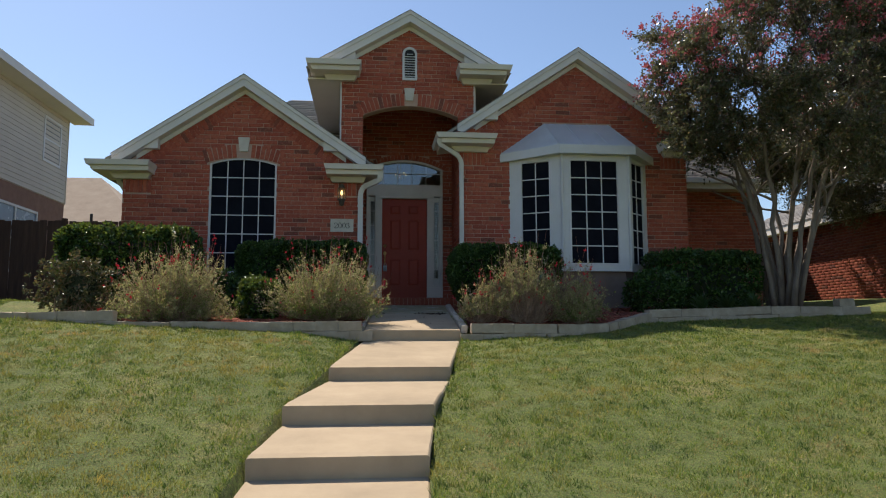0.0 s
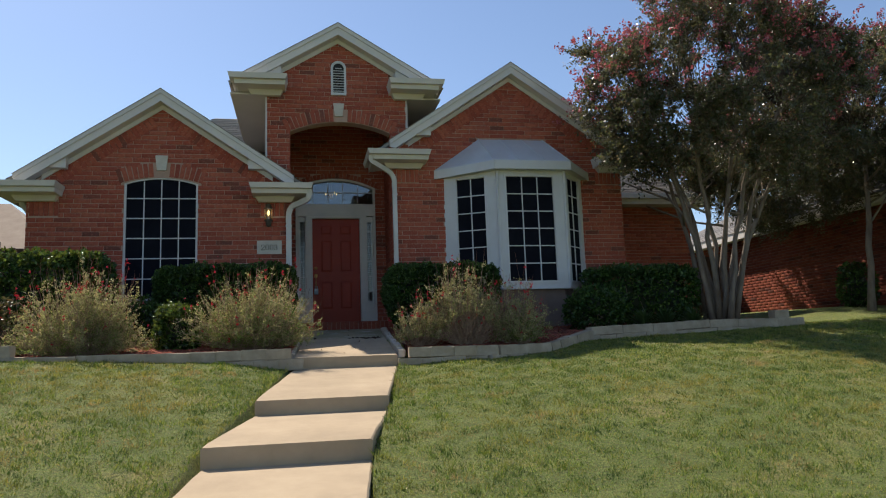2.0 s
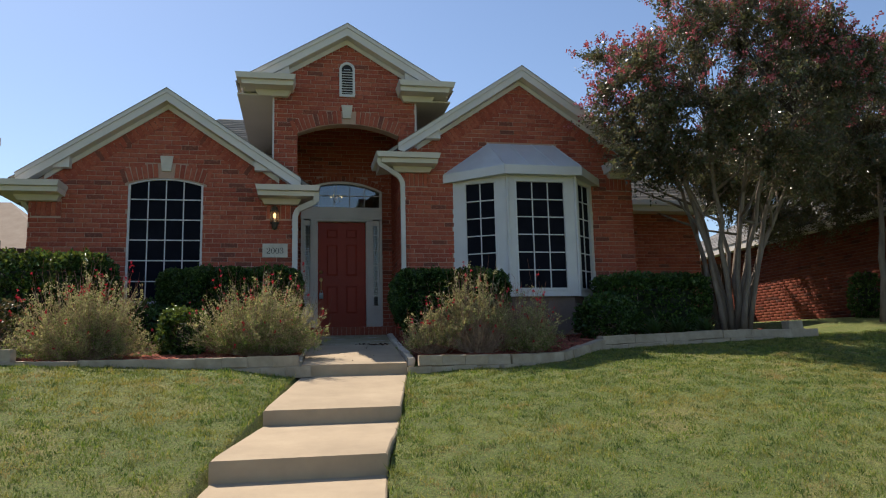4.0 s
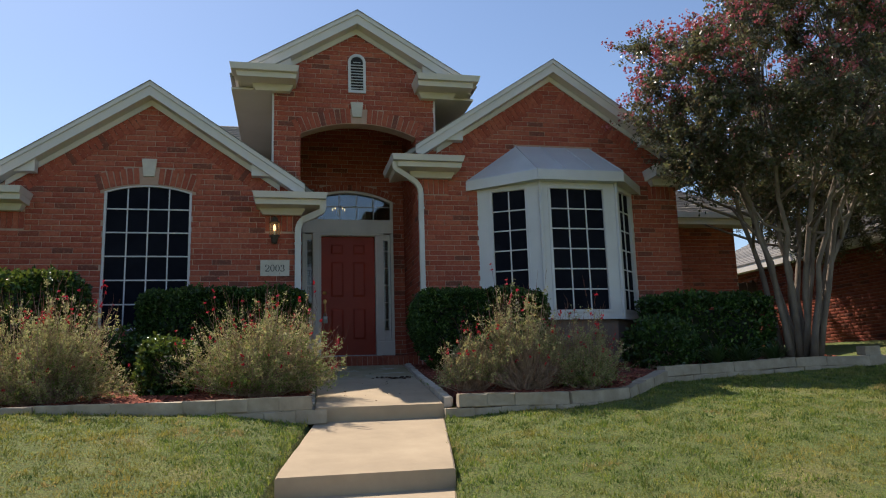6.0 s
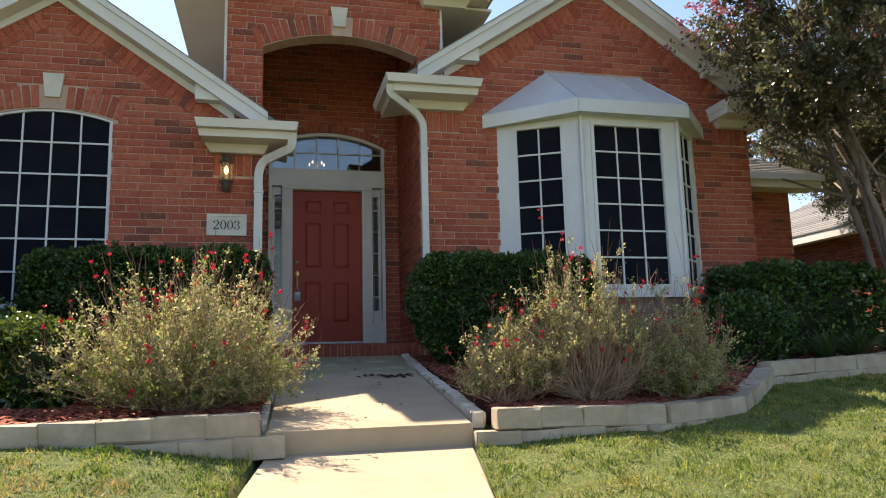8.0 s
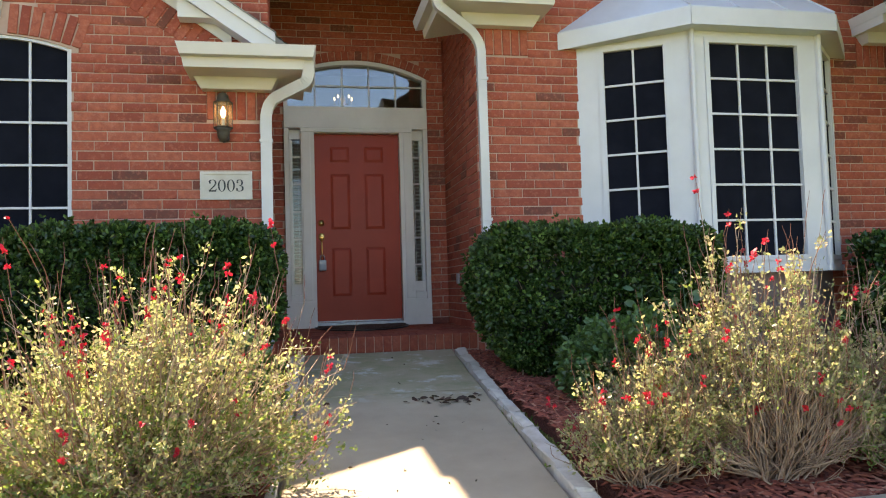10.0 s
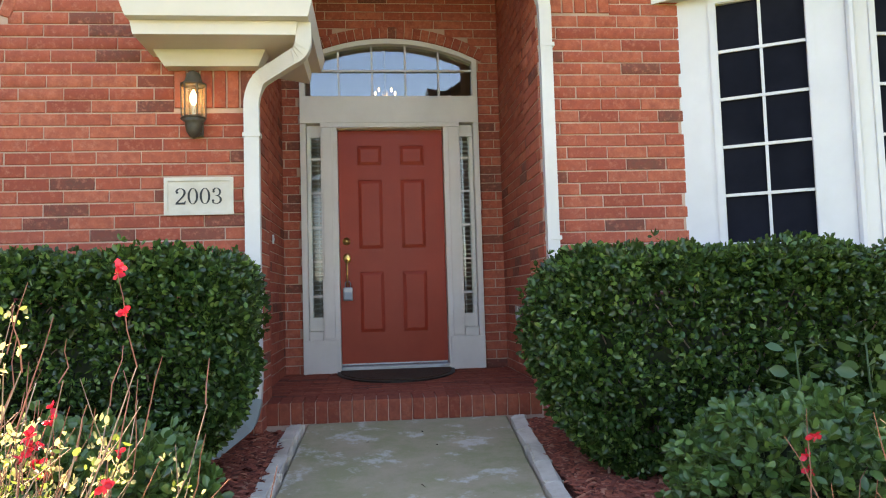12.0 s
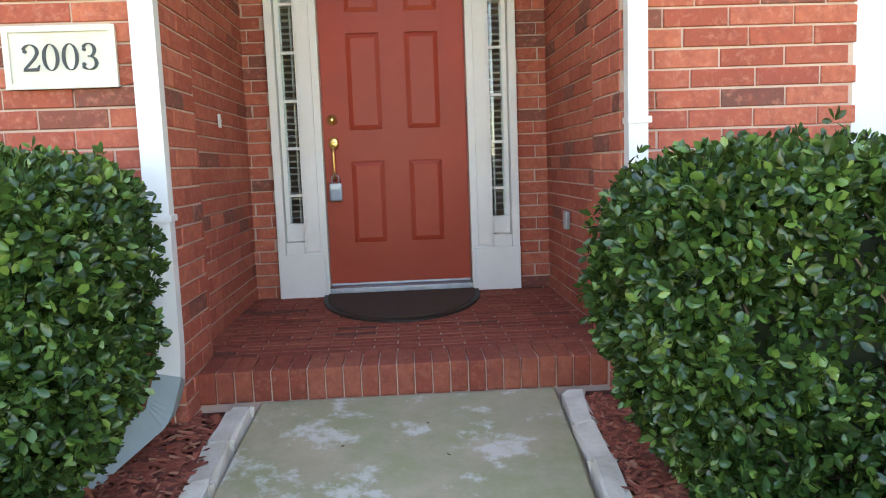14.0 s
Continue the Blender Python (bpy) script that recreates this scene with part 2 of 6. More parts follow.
def box(bm, x0, x1, y0, y1, z0, z1, bevel=0.0):
    made = bmesh.ops.create_cube(bm, size=1.0, matrix=Matrix.Translation(((x0 + x1) / 2, (y0 + y1) / 2, (z0 + z1) / 2)) @ Matrix.Diagonal((abs(x1 - x0), abs(y1 - y0), abs(z1 - z0), 1)))
    if bevel:
        edges = {e for v in made["verts"] for e in v.link_edges}
        bmesh.ops.bevel(bm, geom=list(edges), offset=bevel, segments=2, affect="EDGES", profile=0.6)
    return bm


def cuboid(x0, x1, y0, y1, z0, z1, bevel=0.0):
    return box(bmesh.new(), x0, x1, y0, y1, z0, z1, bevel)


def prism(points, place, w0, w1):
    """A plate with the outline points (u, v) between the depths w0 and w1; place(u, v, w) gives the spot."""
    return plate([points], place, w0, w1)


def plate(loops, place, w0, w1, bm=None):
    """A plate with an outline and holes through it."""
    bm = bm or bmesh.new()
    sides = []
    for w in (w0, w1):
        edges, rings = [], []
        for loop in loops:
            vs = [bm.verts.new(place(u, v, w)) for u, v in loop]
            edges += [bm.edges.new((vs[i], vs[(i + 1) % len(vs)])) for i in range(len(vs))]
            rings.append(vs)
        bmesh.ops.triangle_fill(bm, use_beauty=True, edges=edges)
        sides.append(rings)
    for a, b in zip(*sides):
        for i in range(len(a)):
            j = (i + 1) % len(a)
            bm.faces.new((a[i], a[j], b[j], b[i]))
    return bm


def facing(u, v, w):
    """Plates that face the street: u along x, v up, w along y."""
    return (u, w, v)


def sideways(u, v, w):
    """Plates that face along x: u along y."""
    return (w, u, v)


def level(u, v, w):
    return (u, v, w)


def arc(x0, x1, z, rise, steps=12):
    """Points of a low arch from x0 to x1, springing at z."""
    half, mid = (x1 - x0) / 2, (x0 + x1) / 2
    r = (half * half + rise * rise) / (2 * rise)
    a = math.asin(half / r)
    return [(mid + r * math.sin(-a + 2 * a * i / steps), z + rise - r + r * math.cos(-a + 2 * a * i / steps)) for i in range(steps + 1)]


def tube(points, radii, sides=6, bm=None, cap=True):
    """A round bar along points."""
    bm = bm or bmesh.new()
    pts = [Vector(p) for p in points]
    if isinstance(radii, (int, float)):
        radii = [radii] * len(pts)
    rings, ref = [], None
    for i, p in enumerate(pts):
        way = (pts[min(i + 1, len(pts) - 1)] - pts[max(i - 1, 0)]).normalized()
        if ref is None:
            ref = Vector((0, 0, 1)) if abs(way.z) < 0.9 else Vector((1, 0, 0))
        a = way.cross(ref).normalized()
        b = way.cross(a)
        ref = b.cross(way) * 1.0 if b.length else ref
        ref = a.cross(way)
        rings.append([bm.verts.new(p + (a * math.cos(2 * math.pi * k / sides) + b * math.sin(2 * math.pi * k / sides)) * radii[i]) for k in range(sides)])
    for r, q in zip(rings, rings[1:]):
        for k in range(sides):
            bm.faces.new((r[k], r[(k + 1) % sides], q[(k + 1) % sides], q[k]))
    if cap:
        bm.faces.new(rings[0][::-1])
        bm.faces.new(rings[-1])
    return bm


def rounded(points, radius, steps=5):
    """The points of a bent pipe: the corners of a line rounded off."""
    pts = [Vector(p) for p in points]
    out = [pts[0]]
    for a, b, c in zip(pts, pts[1:], pts[2:]):
        u, v = (a - b), (c - b)
        d = min(radius, u.length / 2.01, v.length / 2.01)
        s, e = b + u.normalized() * d, b + v.normalized() * d
        out += [s.lerp(b, t).lerp(b.lerp(e, t), t) for t in (i / steps for i in range(steps + 1))]
    return out + [pts[-1]]


def bent_box(points, wide, deep, bm=None):
    """A rectangular pipe along points that lie in a plane of constant y or run across it."""
    bm = bm or bmesh.new()
    pts = [Vector(p) for p in points]
    rings = []
    for i, p in enumerate(pts):
        way = (pts[min(i + 1, len(pts) - 1)] - pts[max(i - 1, 0)]).normalized()
        a = way.cross(Vector((0, 1, 0)))
        a = a.normalized() if a.length > 0.3 else Vector((1, 0, 0))
        b = a.cross(way).normalized()
        rings.append([bm.verts.new(p + a * sx * wide / 2 + b * sy * deep / 2) for sx, sy in ((-1, -1), (1, -1), (1, 1), (-1, 1))])
    for r, q in zip(rings, rings[1:]):
        for k in range(4):
            bm.faces.new((r[k], r[(k + 1) % 4], q[(k + 1) % 4], q[k]))
    bm.faces.new(rings[0][::-1])
    bm.faces.new(rings[-1])
    return bm


def lathe(profile, sides=16, bm=None, at=(0, 0, 0)):
    """A turned shape: profile of (radius, height)."""
    bm = bm or bmesh.new()
    rings = [[bm.verts.new((at[0] + max(r, 0.0004) * math.cos(2 * math.pi * k / sides), at[1] + max(r, 0.0004) * math.sin(2 * math.pi * k / sides), at[2] + z)) for k in range(sides)] for r, z in profile]
    for a, b in zip(rings, rings[1:]):
        for k in range(sides):
            bm.faces.new((a[k], a[(k + 1) % sides], b[(k + 1) % sides], b[k]))
    bm.faces.new(rings[0][::-1])
    bm.faces.new(rings[-1])
    return bm


def many(name, verts, faces, material, parent=None, kind="", label="", category=""):
    """One mesh out of arrays: verts (n, 3), faces (m, 3) or (m, 4)."""
    me = bpy.data.meshes.new(name)
    k = faces.shape[1]
    me.vertices.add(len(verts))
    me.vertices.foreach_set("co", verts.astype(np.float32).ravel())
    me.loops.add(faces.size)
    me.loops.foreach_set("vertex_index", faces.astype(np.int32).ravel())
    me.polygons.add(len(faces))
    me.polygons.foreach_set("loop_start", np.arange(0, faces.size, k, dtype=np.int32))
    me.update(calc_edges=True)
    me.validate()
    me.materials.append(material)
    ob = new(name, me)
    if parent:
        ob.parent = parent
    return tagged(ob, label, category, "", kind)


# ---- the lie of the land ----
W = -1.87          # face of the front wall
STEPS = [(-5.24, -0.616, -0.755, -0.751, 0.485), (-7.18, -0.985, -1.128, -1.088, 0.146), (-8.55, -1.222, -1.385, -1.38, -0.14), (-9.54, -1.465, -1.62, -1.497, -0.264)]
EDGE_Y = [-40.0, -14.0, -11.5, -9.54, -8.55, -7.18, -5.24, -3.2, -1.72, 0.0]
EDGE_L = [-1.62, -1.62, -1.60, -1.497, -1.38, -1.088, -0.751, -0.655, -0.595, -0.595]
EDGE_R = [-0.40, -0.40, -0.38, -0.264, -0.14, 0.146, 0.485, 0.575, 0.64, 0.64]


def walk_edges(y):
    return float(np.interp(y, EDGE_Y, EDGE_L)), float(np.interp(y, EDGE_Y, EDGE_R))


def smooth(a, b, v):
    s = min(max((v - a) / (b - a), 0.0), 1.0)
    return s * s * (3 - 2 * s)


def ground_z(x, y):
    z = float(np.interp(y, [-60, -16, -12.5, -9.54, -8.55, -7.18, -5.3, -4.2, -3.3, 0, 5, 30], [-2.4, -2.12, -1.9, -1.56, -1.33, -1.07, -0.74, -0.54, -0.42, -0.3, -0.25, 0.0]))
    near = smooth(-14, -5, y)
    z += near * (0.045 * max(-0.8 - x, 0.0) if x > -6 else near * 0.234)
    z += near * 0.05 * smooth(2.0, 8.0, x)
    z += 0.075 * smooth(0.85, 1.6, -x) * smooth(-9.0, -5.7, y) * (1 - smooth(-5.34, -5.15, y))
    z += 0.05 * smooth(0.6, 1.4, x) * smooth(-9.0, -5.9, y) * (1 - smooth(-4.7, -3.9, y))
    z += 0.35 * smooth(7.5, 11.0, x) * smooth(-6.0, 1.0, y)
    return z + 0.012 * noise.noise(Vector((x * 0.7, y * 0.7, 0)))


def bed_z(x, y):
    return float(np.interp(y, [-5.4, -4.0, -3.0, -1.87, 2.0], [-0.60, -0.43, -0.33, -0.22, -0.2])) + 0.03 * noise.noise(Vector((x * 2, y * 2, 3)))


def build_ground():
    away = [0.0, 0.02, 0.05, 0.1, 0.2, 0.32, 0.5, 0.7, 0.95, 1.25, 1.6, 2, 2.5, 3, 3.6, 4.3, 5, 6, 7, 8, 9.5, 11, 13, 16, 20, 28, 40, 70, 150, 400, 1200]
    ys = sorted({-1200, -400, -150, -80, -50, -35, -28, -23, -20, -18, -17, -16.2, *[round(-15.5 + 0.2 * i, 2) for i in range(70)], -1, 0, 1.5, 3, 5, 8, 12, 18, 28, 45, 90, 200, 500, 1500})
    bm = bmesh.new()
    rows = []
    for y in ys:
        l, r = walk_edges(y)
        row = [(l - d, 0.12 if d < 0.04 else 0.03 if d < 0.06 else 0) for d in away[::-1]] + [(l + 0.03, 0.32), (r - 0.03, 0.32)] + [(r + d, 0.06 if d < 0.01 else 0) for d in away]
        rows.append([bm.verts.new((x, y, ground_z(x, y) - low * smooth(-15.4, -14.6, y))) for x, low in row])
    for a, b in zip(rows, rows[1:]):
        for i in range(len(a) - 1):
            bm.faces.new((a[i], a[i + 1], b[i + 1], b[i]))
    return tagged(part("ground", bm, LAWN, smooth=True), "sloping green and straw-yellow lawn soil", "ground", "", "structure")


build_ground()


def build_walk():
    """Four concrete flights with long sloping treads, and the slab up to the porch."""
    tops = [(-1.72, -0.19)] + [(y, z) for y, z, *_ in STEPS] + [(-15.0, -2.05)]
    base = thing("front_walk", "pale concrete front walk with long shallow steps", "walkway", "", "structure")
    starts = [(-1.72, -0.19)] + [(y, b) for y, z, b, *_ in STEPS]
    runs = [(*starts[k], *tops[k + 1]) for k in range(5)]
    # the slab is cast in two bays with a joint between them
    y0, z0, y1, z1 = runs[0]
    z_joint = z0 + (z1 - z0) * (-3.04 - y0) / (y1 - y0)
    runs = [(y0, z0, -3.034, z_joint), (-3.046, z_joint - 0.002, y1, z1)] + runs[1:]
    for k, (y0, z0, y1, z1) in enumerate(runs, -1):
        bm = bmesh.new()
        n = 12
        over = 0.012 if 0 <= k < 4 else 0.0
        prev = None
        for i in range(n + 1):
            f = i / n
            y, z = y0 + (y1 - over - y0) * f, z0 + (z1 - z0) * f
            l, r = walk_edges(y)
            l += 0.008 * noise.noise(Vector((3, y * 3, 0)))
            r += 0.008 * noise.noise(Vector((7, y * 3, 0)))
            rim = 0.012
            zz = z - (0.010 if i == n and k >= 0 else 0.0)
            ring = [bm.verts.new(p) for p in ((l, y, z - 0.45), (l, y, zz - rim), (l + rim, y, zz), (r - rim, y, zz), (r, y, zz - rim), (r, y, z - 0.45))]
            if prev:
                for a in range(5):
                    bm.faces.new((prev[a], prev[a + 1], ring[a + 1], ring[a]))
            if i in (0, n):
                bm.faces.new(ring if i else ring[::-1])
            prev = ring
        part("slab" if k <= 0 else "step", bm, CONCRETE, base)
    return base


build_walk()

BED_LEFT = [(-0.80, -5.28), (-2.2, -5.3), (-3.9, -5.3), (-4.85, -5.2), (-5.6, -4.6), (-5.9, -3.5), (-5.9, -1.5), (-0.70, -1.5), (-0.76, -4.0)]
BED_RIGHT = [(0.66, -5.28), (1.7, -5.3), (2.46, -5.02), (3.0, -4.5), (3.43, -4.06), (5.6, -3.6), (7.46, -3.3), (7.5, -1.0), (0.72, -1.5), (0.72, -4.0)]


def inside(poly, x, y):
    hit = False
    for (x0, y0), (x1, y1) in zip(poly, poly[1:] + poly[:1]):
        if (y0 > y) != (y1 > y) and x < (x1 - x0) * (y - y0) / (y1 - y0) + x0:
            hit = not hit
    return hit


def build_bed(name, outline):
    bm = bmesh.new()
    vs = [bm.verts.new((x, y, 0)) for x, y in outline]
    edges = [bm.edges.new((vs[i], vs[(i + 1) % len(vs)])) for i in range(len(vs))]
    bmesh.ops.triangle_fill(bm, use_beauty=True, edges=edges)
    bmesh.ops.subdivide_edges(bm, edges=bm.edges, cuts=5, use_grid_fill=True)
    for v in bm.verts:
        v.co.z = bed_z(v.co.x, v.co.y)
    rim = [e for e in bm.edges if len(e.link_faces) == 1]
    skirt = bmesh.ops.extrude_edge_only(bm, edges=rim)
    for v in skirt["geom"]:
        if isinstance(v, bmesh.types.BMVert):
            v.co.z -= 0.4
    ob = tagged(part(name, bm, BED, smooth=True), "raised planting bed of red shredded mulch", "planting bed", "", "structure")
    # loose shreds of bark
    rng = np.random.default_rng(5 if "1" in name else 6)
    xs, ysv = [p[0] for p in outline], [p[1] for p in outline]
    spots = []
    side = -1 if min(xs) < 0 else 1
    while len(spots) < 13000:
        pick = rng.random()
        x, y = rng.uniform(min(xs), max(xs)), rng.uniform(min(ysv), -2.0) if pick > 0.7 else rng.uniform(min(ysv), -4.0)
        if pick < 0.3:
            x, y = side * rng.uniform(0.72, 1.3), rng.uniform(-4.6, -1.8)
        if inside(outline, x, y):
            spots.append((x, y, bed_z(x, y)))
    p = np.array(spots)
    n = len(p)
    a, tilt = rng.uniform(0, 6.28, n), rng.uniform(-0.4, 0.4, n)
    ln, wd = rng.uniform(0.02, 0.06, n), rng.uniform(0.004, 0.011, n)
    u = np.stack([np.cos(a) * np.cos(tilt), np.sin(a) * np.cos(tilt), np.sin(tilt)], 1) * ln[:, None]
    v = np.stack([-np.sin(a), np.cos(a), np.zeros(n)], 1) * wd[:, None]
    w = np.array([0, 0, 0.006])
    p = p + np.array([0, 0, 0.012])
    verts = np.stack([p - u - v, p + u - v, p + u * 0.9 + v, p - u + v * 0.8, p - u * 0.6 + w, p + u * 0.7 + w], 1).reshape(-1, 3)
    tri = np.array([[0, 1, 5], [0, 5, 4], [2, 3, 4], [2, 4, 5], [3, 0, 4], [1, 2, 5]])
    many("bark_shreds", verts, (tri[None] + (np.arange(n) * 6)[:, None, None]).reshape(-1, 3), MULCH, ob, "stuff")
    return ob


build_bed("planting_bed_1", BED_LEFT)
build_bed("planting_bed_2", BED_RIGHT)

# ---- the house: front wall ----
OPEN_L, OPEN_R, SPRING = -0.845, 0.885, 3.20
WIN = (-3.48, -2.33, 0.35, 2.27, 0.10)
GABLES = [(-2.905, 3.60, 0.675, -4.92, -1.22), (-0.01, 4.86, 0.60, -1.22, 1.16), (3.07, 4.27, 0.67, 1.16, 5.13)]


def top_of_wall(x):
    for mid, z, slope, x0, x1 in GABLES:
        if x0 <= x <= x1:
            return z - slope * abs(x - mid)
    return 0.0


def front_outline():
    pts = [(-4.92, -0.9), (-4.92, top_of_wall(-4.92)), (-2.905, 3.60), (-1.22, 3.60 - 0.675 * 1.685)]
    pts += [(-1.22, 4.86 - 0.6 * 1.21), (-0.01, 4.86), (1.16, 4.86 - 0.6 * 1.17), (1.16, top_of_wall(1.161)), (3.07, 4.27), (5.13, top_of_wall(5.13)), (5.13, -0.9)]
    pts += [(OPEN_R, -0.9)] + arc(OPEN_L, OPEN_R, SPRING, 0.19)[::-1] + [(OPEN_L, -0.9)]
    return pts


def window_outline(x0, x1, z0, z1, rise):
    return [(x0, z0), (x1, z0)] + arc(x0, x1, z1 - 0.0, rise)[::-1]


def brick_mesh(length, high=0.0675, deep=0.012, material=None, cache={}):
    """A brick's face with softened rims; origin at its middle, face towards -y."""
    material = material or BRICK
    key = (round(length, 2), round(high, 3), material.name)
    if key not in cache:
        l, h, c = key[0] / 2, key[1] / 2, 0.0035
        me = bpy.data.meshes.new("brick")
        vs = [(sx * l, deep * 0.5, sz * h) for sx, sz in ((-1, -1), (1, -1), (1, 1), (-1, 1))]
        vs += [(sx * l, -deep * 0.5 + c, sz * h) for sx, sz in ((-1, -1), (1, -1), (1, 1), (-1, 1))]
        vs += [(sx * (l - c), -deep * 0.5, sz * (h - c)) for sx, sz in ((-1, -1), (1, -1), (1, 1), (-1, 1))]
        fs = [(8, 9, 10, 11)] + [(a + o, (a + 1) % 4 + o, (a + 1) % 4 + o + 4, a + o + 4) for o in (0, 4) for a in range(4)]
        me.from_pydata(vs, [], fs)
        me.materials.append(material)
        cache[key] = me
    return cache[key]


def lay_bricks(parent, spans, at, z0, z1, near=None, course=0.0765, length=0.248, joint=0.009, seed=1, limit=300, stretch_from=0.0, material=None):
    """Running bond on one wall. spans(z): the stretches (u0, u1) that are brick at height z; at(u, z): matrix of a brick's
    middle. near(u, z): which bricks are laid singly; the rest are one mesh."""
    rng = random.Random(seed)
    single, rest = 0, []
    row = 0
    z = z0 + course / 2
    while z < z1:
        shift = (length + joint) * (0.5 if row % 2 else 0.0) + rng.uniform(-0.03, 0.03)
        for u0, u1 in spans(z):
            k = math.floor((u0 - stretch_from - shift) / (length + joint))
            u = stretch_from + shift + k * (length + joint)
            while u < u1:
                a, b = max(u, u0), min(u + length, u1)
                if b - a > 0.025:
                    spot = ((a + b) / 2, z)
                    m = at(*spot) @ pose(0, rng.uniform(-0.0018, 0.0018), rng.uniform(-0.001, 0.001), rng.uniform(-0.4, 0.4), rng.uniform(-0.35, 0.35), rng.uniform(-0.4, 0.4))
                    if single < limit and near and near(*spot):
                        ob = new("brick", brick_mesh(b - a))
                        ob.matrix_basis = m
                        ob.parent = parent
                        single += 1
                    else:
                        rest.append((m, b - a))
                u += length + joint
        z += course
        row += 1
    if rest:
        join_bricks(parent, rest, material=material)


def join_bricks(parent, rest, high=0.0675, material=None):
    verts, faces = [], []
    for m, ln in rest:
        me = brick_mesh(ln, high)
        base = len(verts)
        verts += [tuple(m @ v.co) for v in me.vertices]
        faces += [tuple(base + i for i in p.vertices) for p in me.polygons]
    many("brickwork", np.array(verts), np.array(faces), material or BRICK, parent, "stuff")


front = part("wall_front", plate([front_outline(), window_outline(*WIN)], facing, W, W + 0.22), MORTAR)
tagged(front, "red brick front wall with three gables and pale mortar", "wall", "", "structure")


def cut(spans_in, a, b):
    out = []
    for u0, u1 in spans_in:
        if b <= u0 or a >= u1:
            out.append((u0, u1))
        else:
            if a > u0:
                out.append((u0, a))
            if b < u1:
                out.append((b, u1))
    return out


def arch_half(z, z_spring, rise, half):
    """Half the width of an arched opening at height z."""
    if z < z_spring:
        return half
    r = (half * half + rise * rise) / (2 * rise)
    d = z - (z_spring + rise - r)
    return math.sqrt(max(r * r - d * d, 0.0)) if d < r else 0.0


# soldier panels of upright bricks below the eave returns, cut out of the running bond
PANELS = [(-1.33, -0.87, 1.72, 1.97), (-4.88, -4.45, 1.72, 1.97), (0.90, 1.36, 2.32, 2.57), (4.64, 5.10, 2.32, 2.57)]


def front_spans(z):
    spans = []
    for mid, top, slope, x0, x1 in GABLES:
        h = (top - z - 0.02) / slope
        if h > 0:
            spans.append((max(x0, mid - h), min(x1, mid + h)))
    spans = [s for s in spans if s[1] > s[0]]
    merged = []
    for s in sorted(spans):
        if merged and s[0] <= merged[-1][1] + 0.001:
            merged[-1] = (merged[-1][0], max(merged[-1][1], s[1]))
        else:
            merged.append(s)
    spans = merged
    if z < SPRING + 0.40:
        h = (OPEN_R - OPEN_L) / 2
        if z > SPRING:
            h = arch_half(z, SPRING + 0.22, 0.19, h + 0.02)
        if h > 0:
            c = (OPEN_L + OPEN_R) / 2
            spans = cut(spans, c - h, c + h)
    x0, x1, z0, z1, rise = WIN
    if z0 - 0.08 < z < z1 + rise + 0.24:
        h = (x1 - x0) / 2
        if z > z1:
            h = arch_half(z, z1 + 0.24, rise, h + 0.05)
        spans = cut(spans, (x0 + x1) / 2 - h, (x0 + x1) / 2 + h)
    for a, b, lo, hi in PANELS:
        if lo < z < hi:
            spans = cut(spans, a, b)
    if z > 0.4 and z < 3.12:
        half = 1.27 if z < 2.5 else 1.27 - (z - 2.5) * 1.0
        spans = cut(spans, 3.08 - half, 3.08 + half)
    return spans


def on_front(u, z):
    return Matrix.Translation((u, W - 0.001, z))


lay_bricks(front, front_spans, on_front, -0.44, 4.85, lambda u, z: 0.6 < z < 1.75 and (-2.35 < u < -0.85 or 0.88 < u < 1.85), seed=3)


def soldier(parent, u, z, angle, long=0.24, high=0.066):
    """A brick on end in the front wall, turned by an angle from upright."""
    ob = new("brick", brick_mesh(long, high))
    ob.matrix_basis = Matrix.Translation((u, W - 0.005 - 0.0015 * ((u * 37) % 1), z)) @ pose(0, 0, 0, 0, 90 + angle, 0)
    ob.parent = parent


for a, b, lo, hi in PANELS:
    n = 6
    for i in range(n):
        soldier(front, a + 0.036 + (b - a - 0.072) * i / (n - 1), (lo + hi) / 2, 0, 0.235)


def arch_bricks(x0, x1, z, rise, long, skip):
    half, mid = (x1 - x0) / 2, (x0 + x1) / 2
    r = (half * half + rise * rise) / (2 * rise)
    a = math.asin(half / r)
    n = int(2 * a * (r + long / 2) / 0.078)
    for i in range(n + 1):
        t = -a + 2 * a * i / n
        u = mid + (r + long / 2 + 0.01) * math.sin(t)
        if abs(u - mid) < skip:
            continue
        soldier(front, u, z + rise - r + (r + long / 2 + 0.01) * math.cos(t), math.degrees(t), long)


arch_bricks(WIN[0] - 0.03, WIN[1] + 0.03, WIN[3], WIN[4], 0.235, 0.085)
arch_bricks(OPEN_L, OPEN_R, SPRING, 0.19, 0.22, 0.085)

# slanting header bricks below the rakes of the two low gables
for mid, top, slope, x0, x1 in (GABLES[0], GABLES[2]):
    ang = math.degrees(math.atan(slope))
    for sign in (-1, 1):
        d = 0.16
        while d < 1.60:
            u, z = mid + sign * d, top - slope * d - 0.19
            soldier(front, u, z, sign * ang, 0.20)
            d += 0.066

# keystones
def keystone(x, z0, z1, w0, w1):
    bm = prism([(x - w0 / 2, z0), (x + w0 / 2, z0), (x + w1 / 2, z1), (x - w1 / 2, z1)], facing, W - 0.035, W + 0.01)
    return part("keystone", bm, CAST_STONE, front, "cream cast stone keystone")


keystone(-2.905, 2.485, 2.735, 0.14, 0.20)
keystone(-0.01, 3.485, 3.715, 0.13, 0.19)

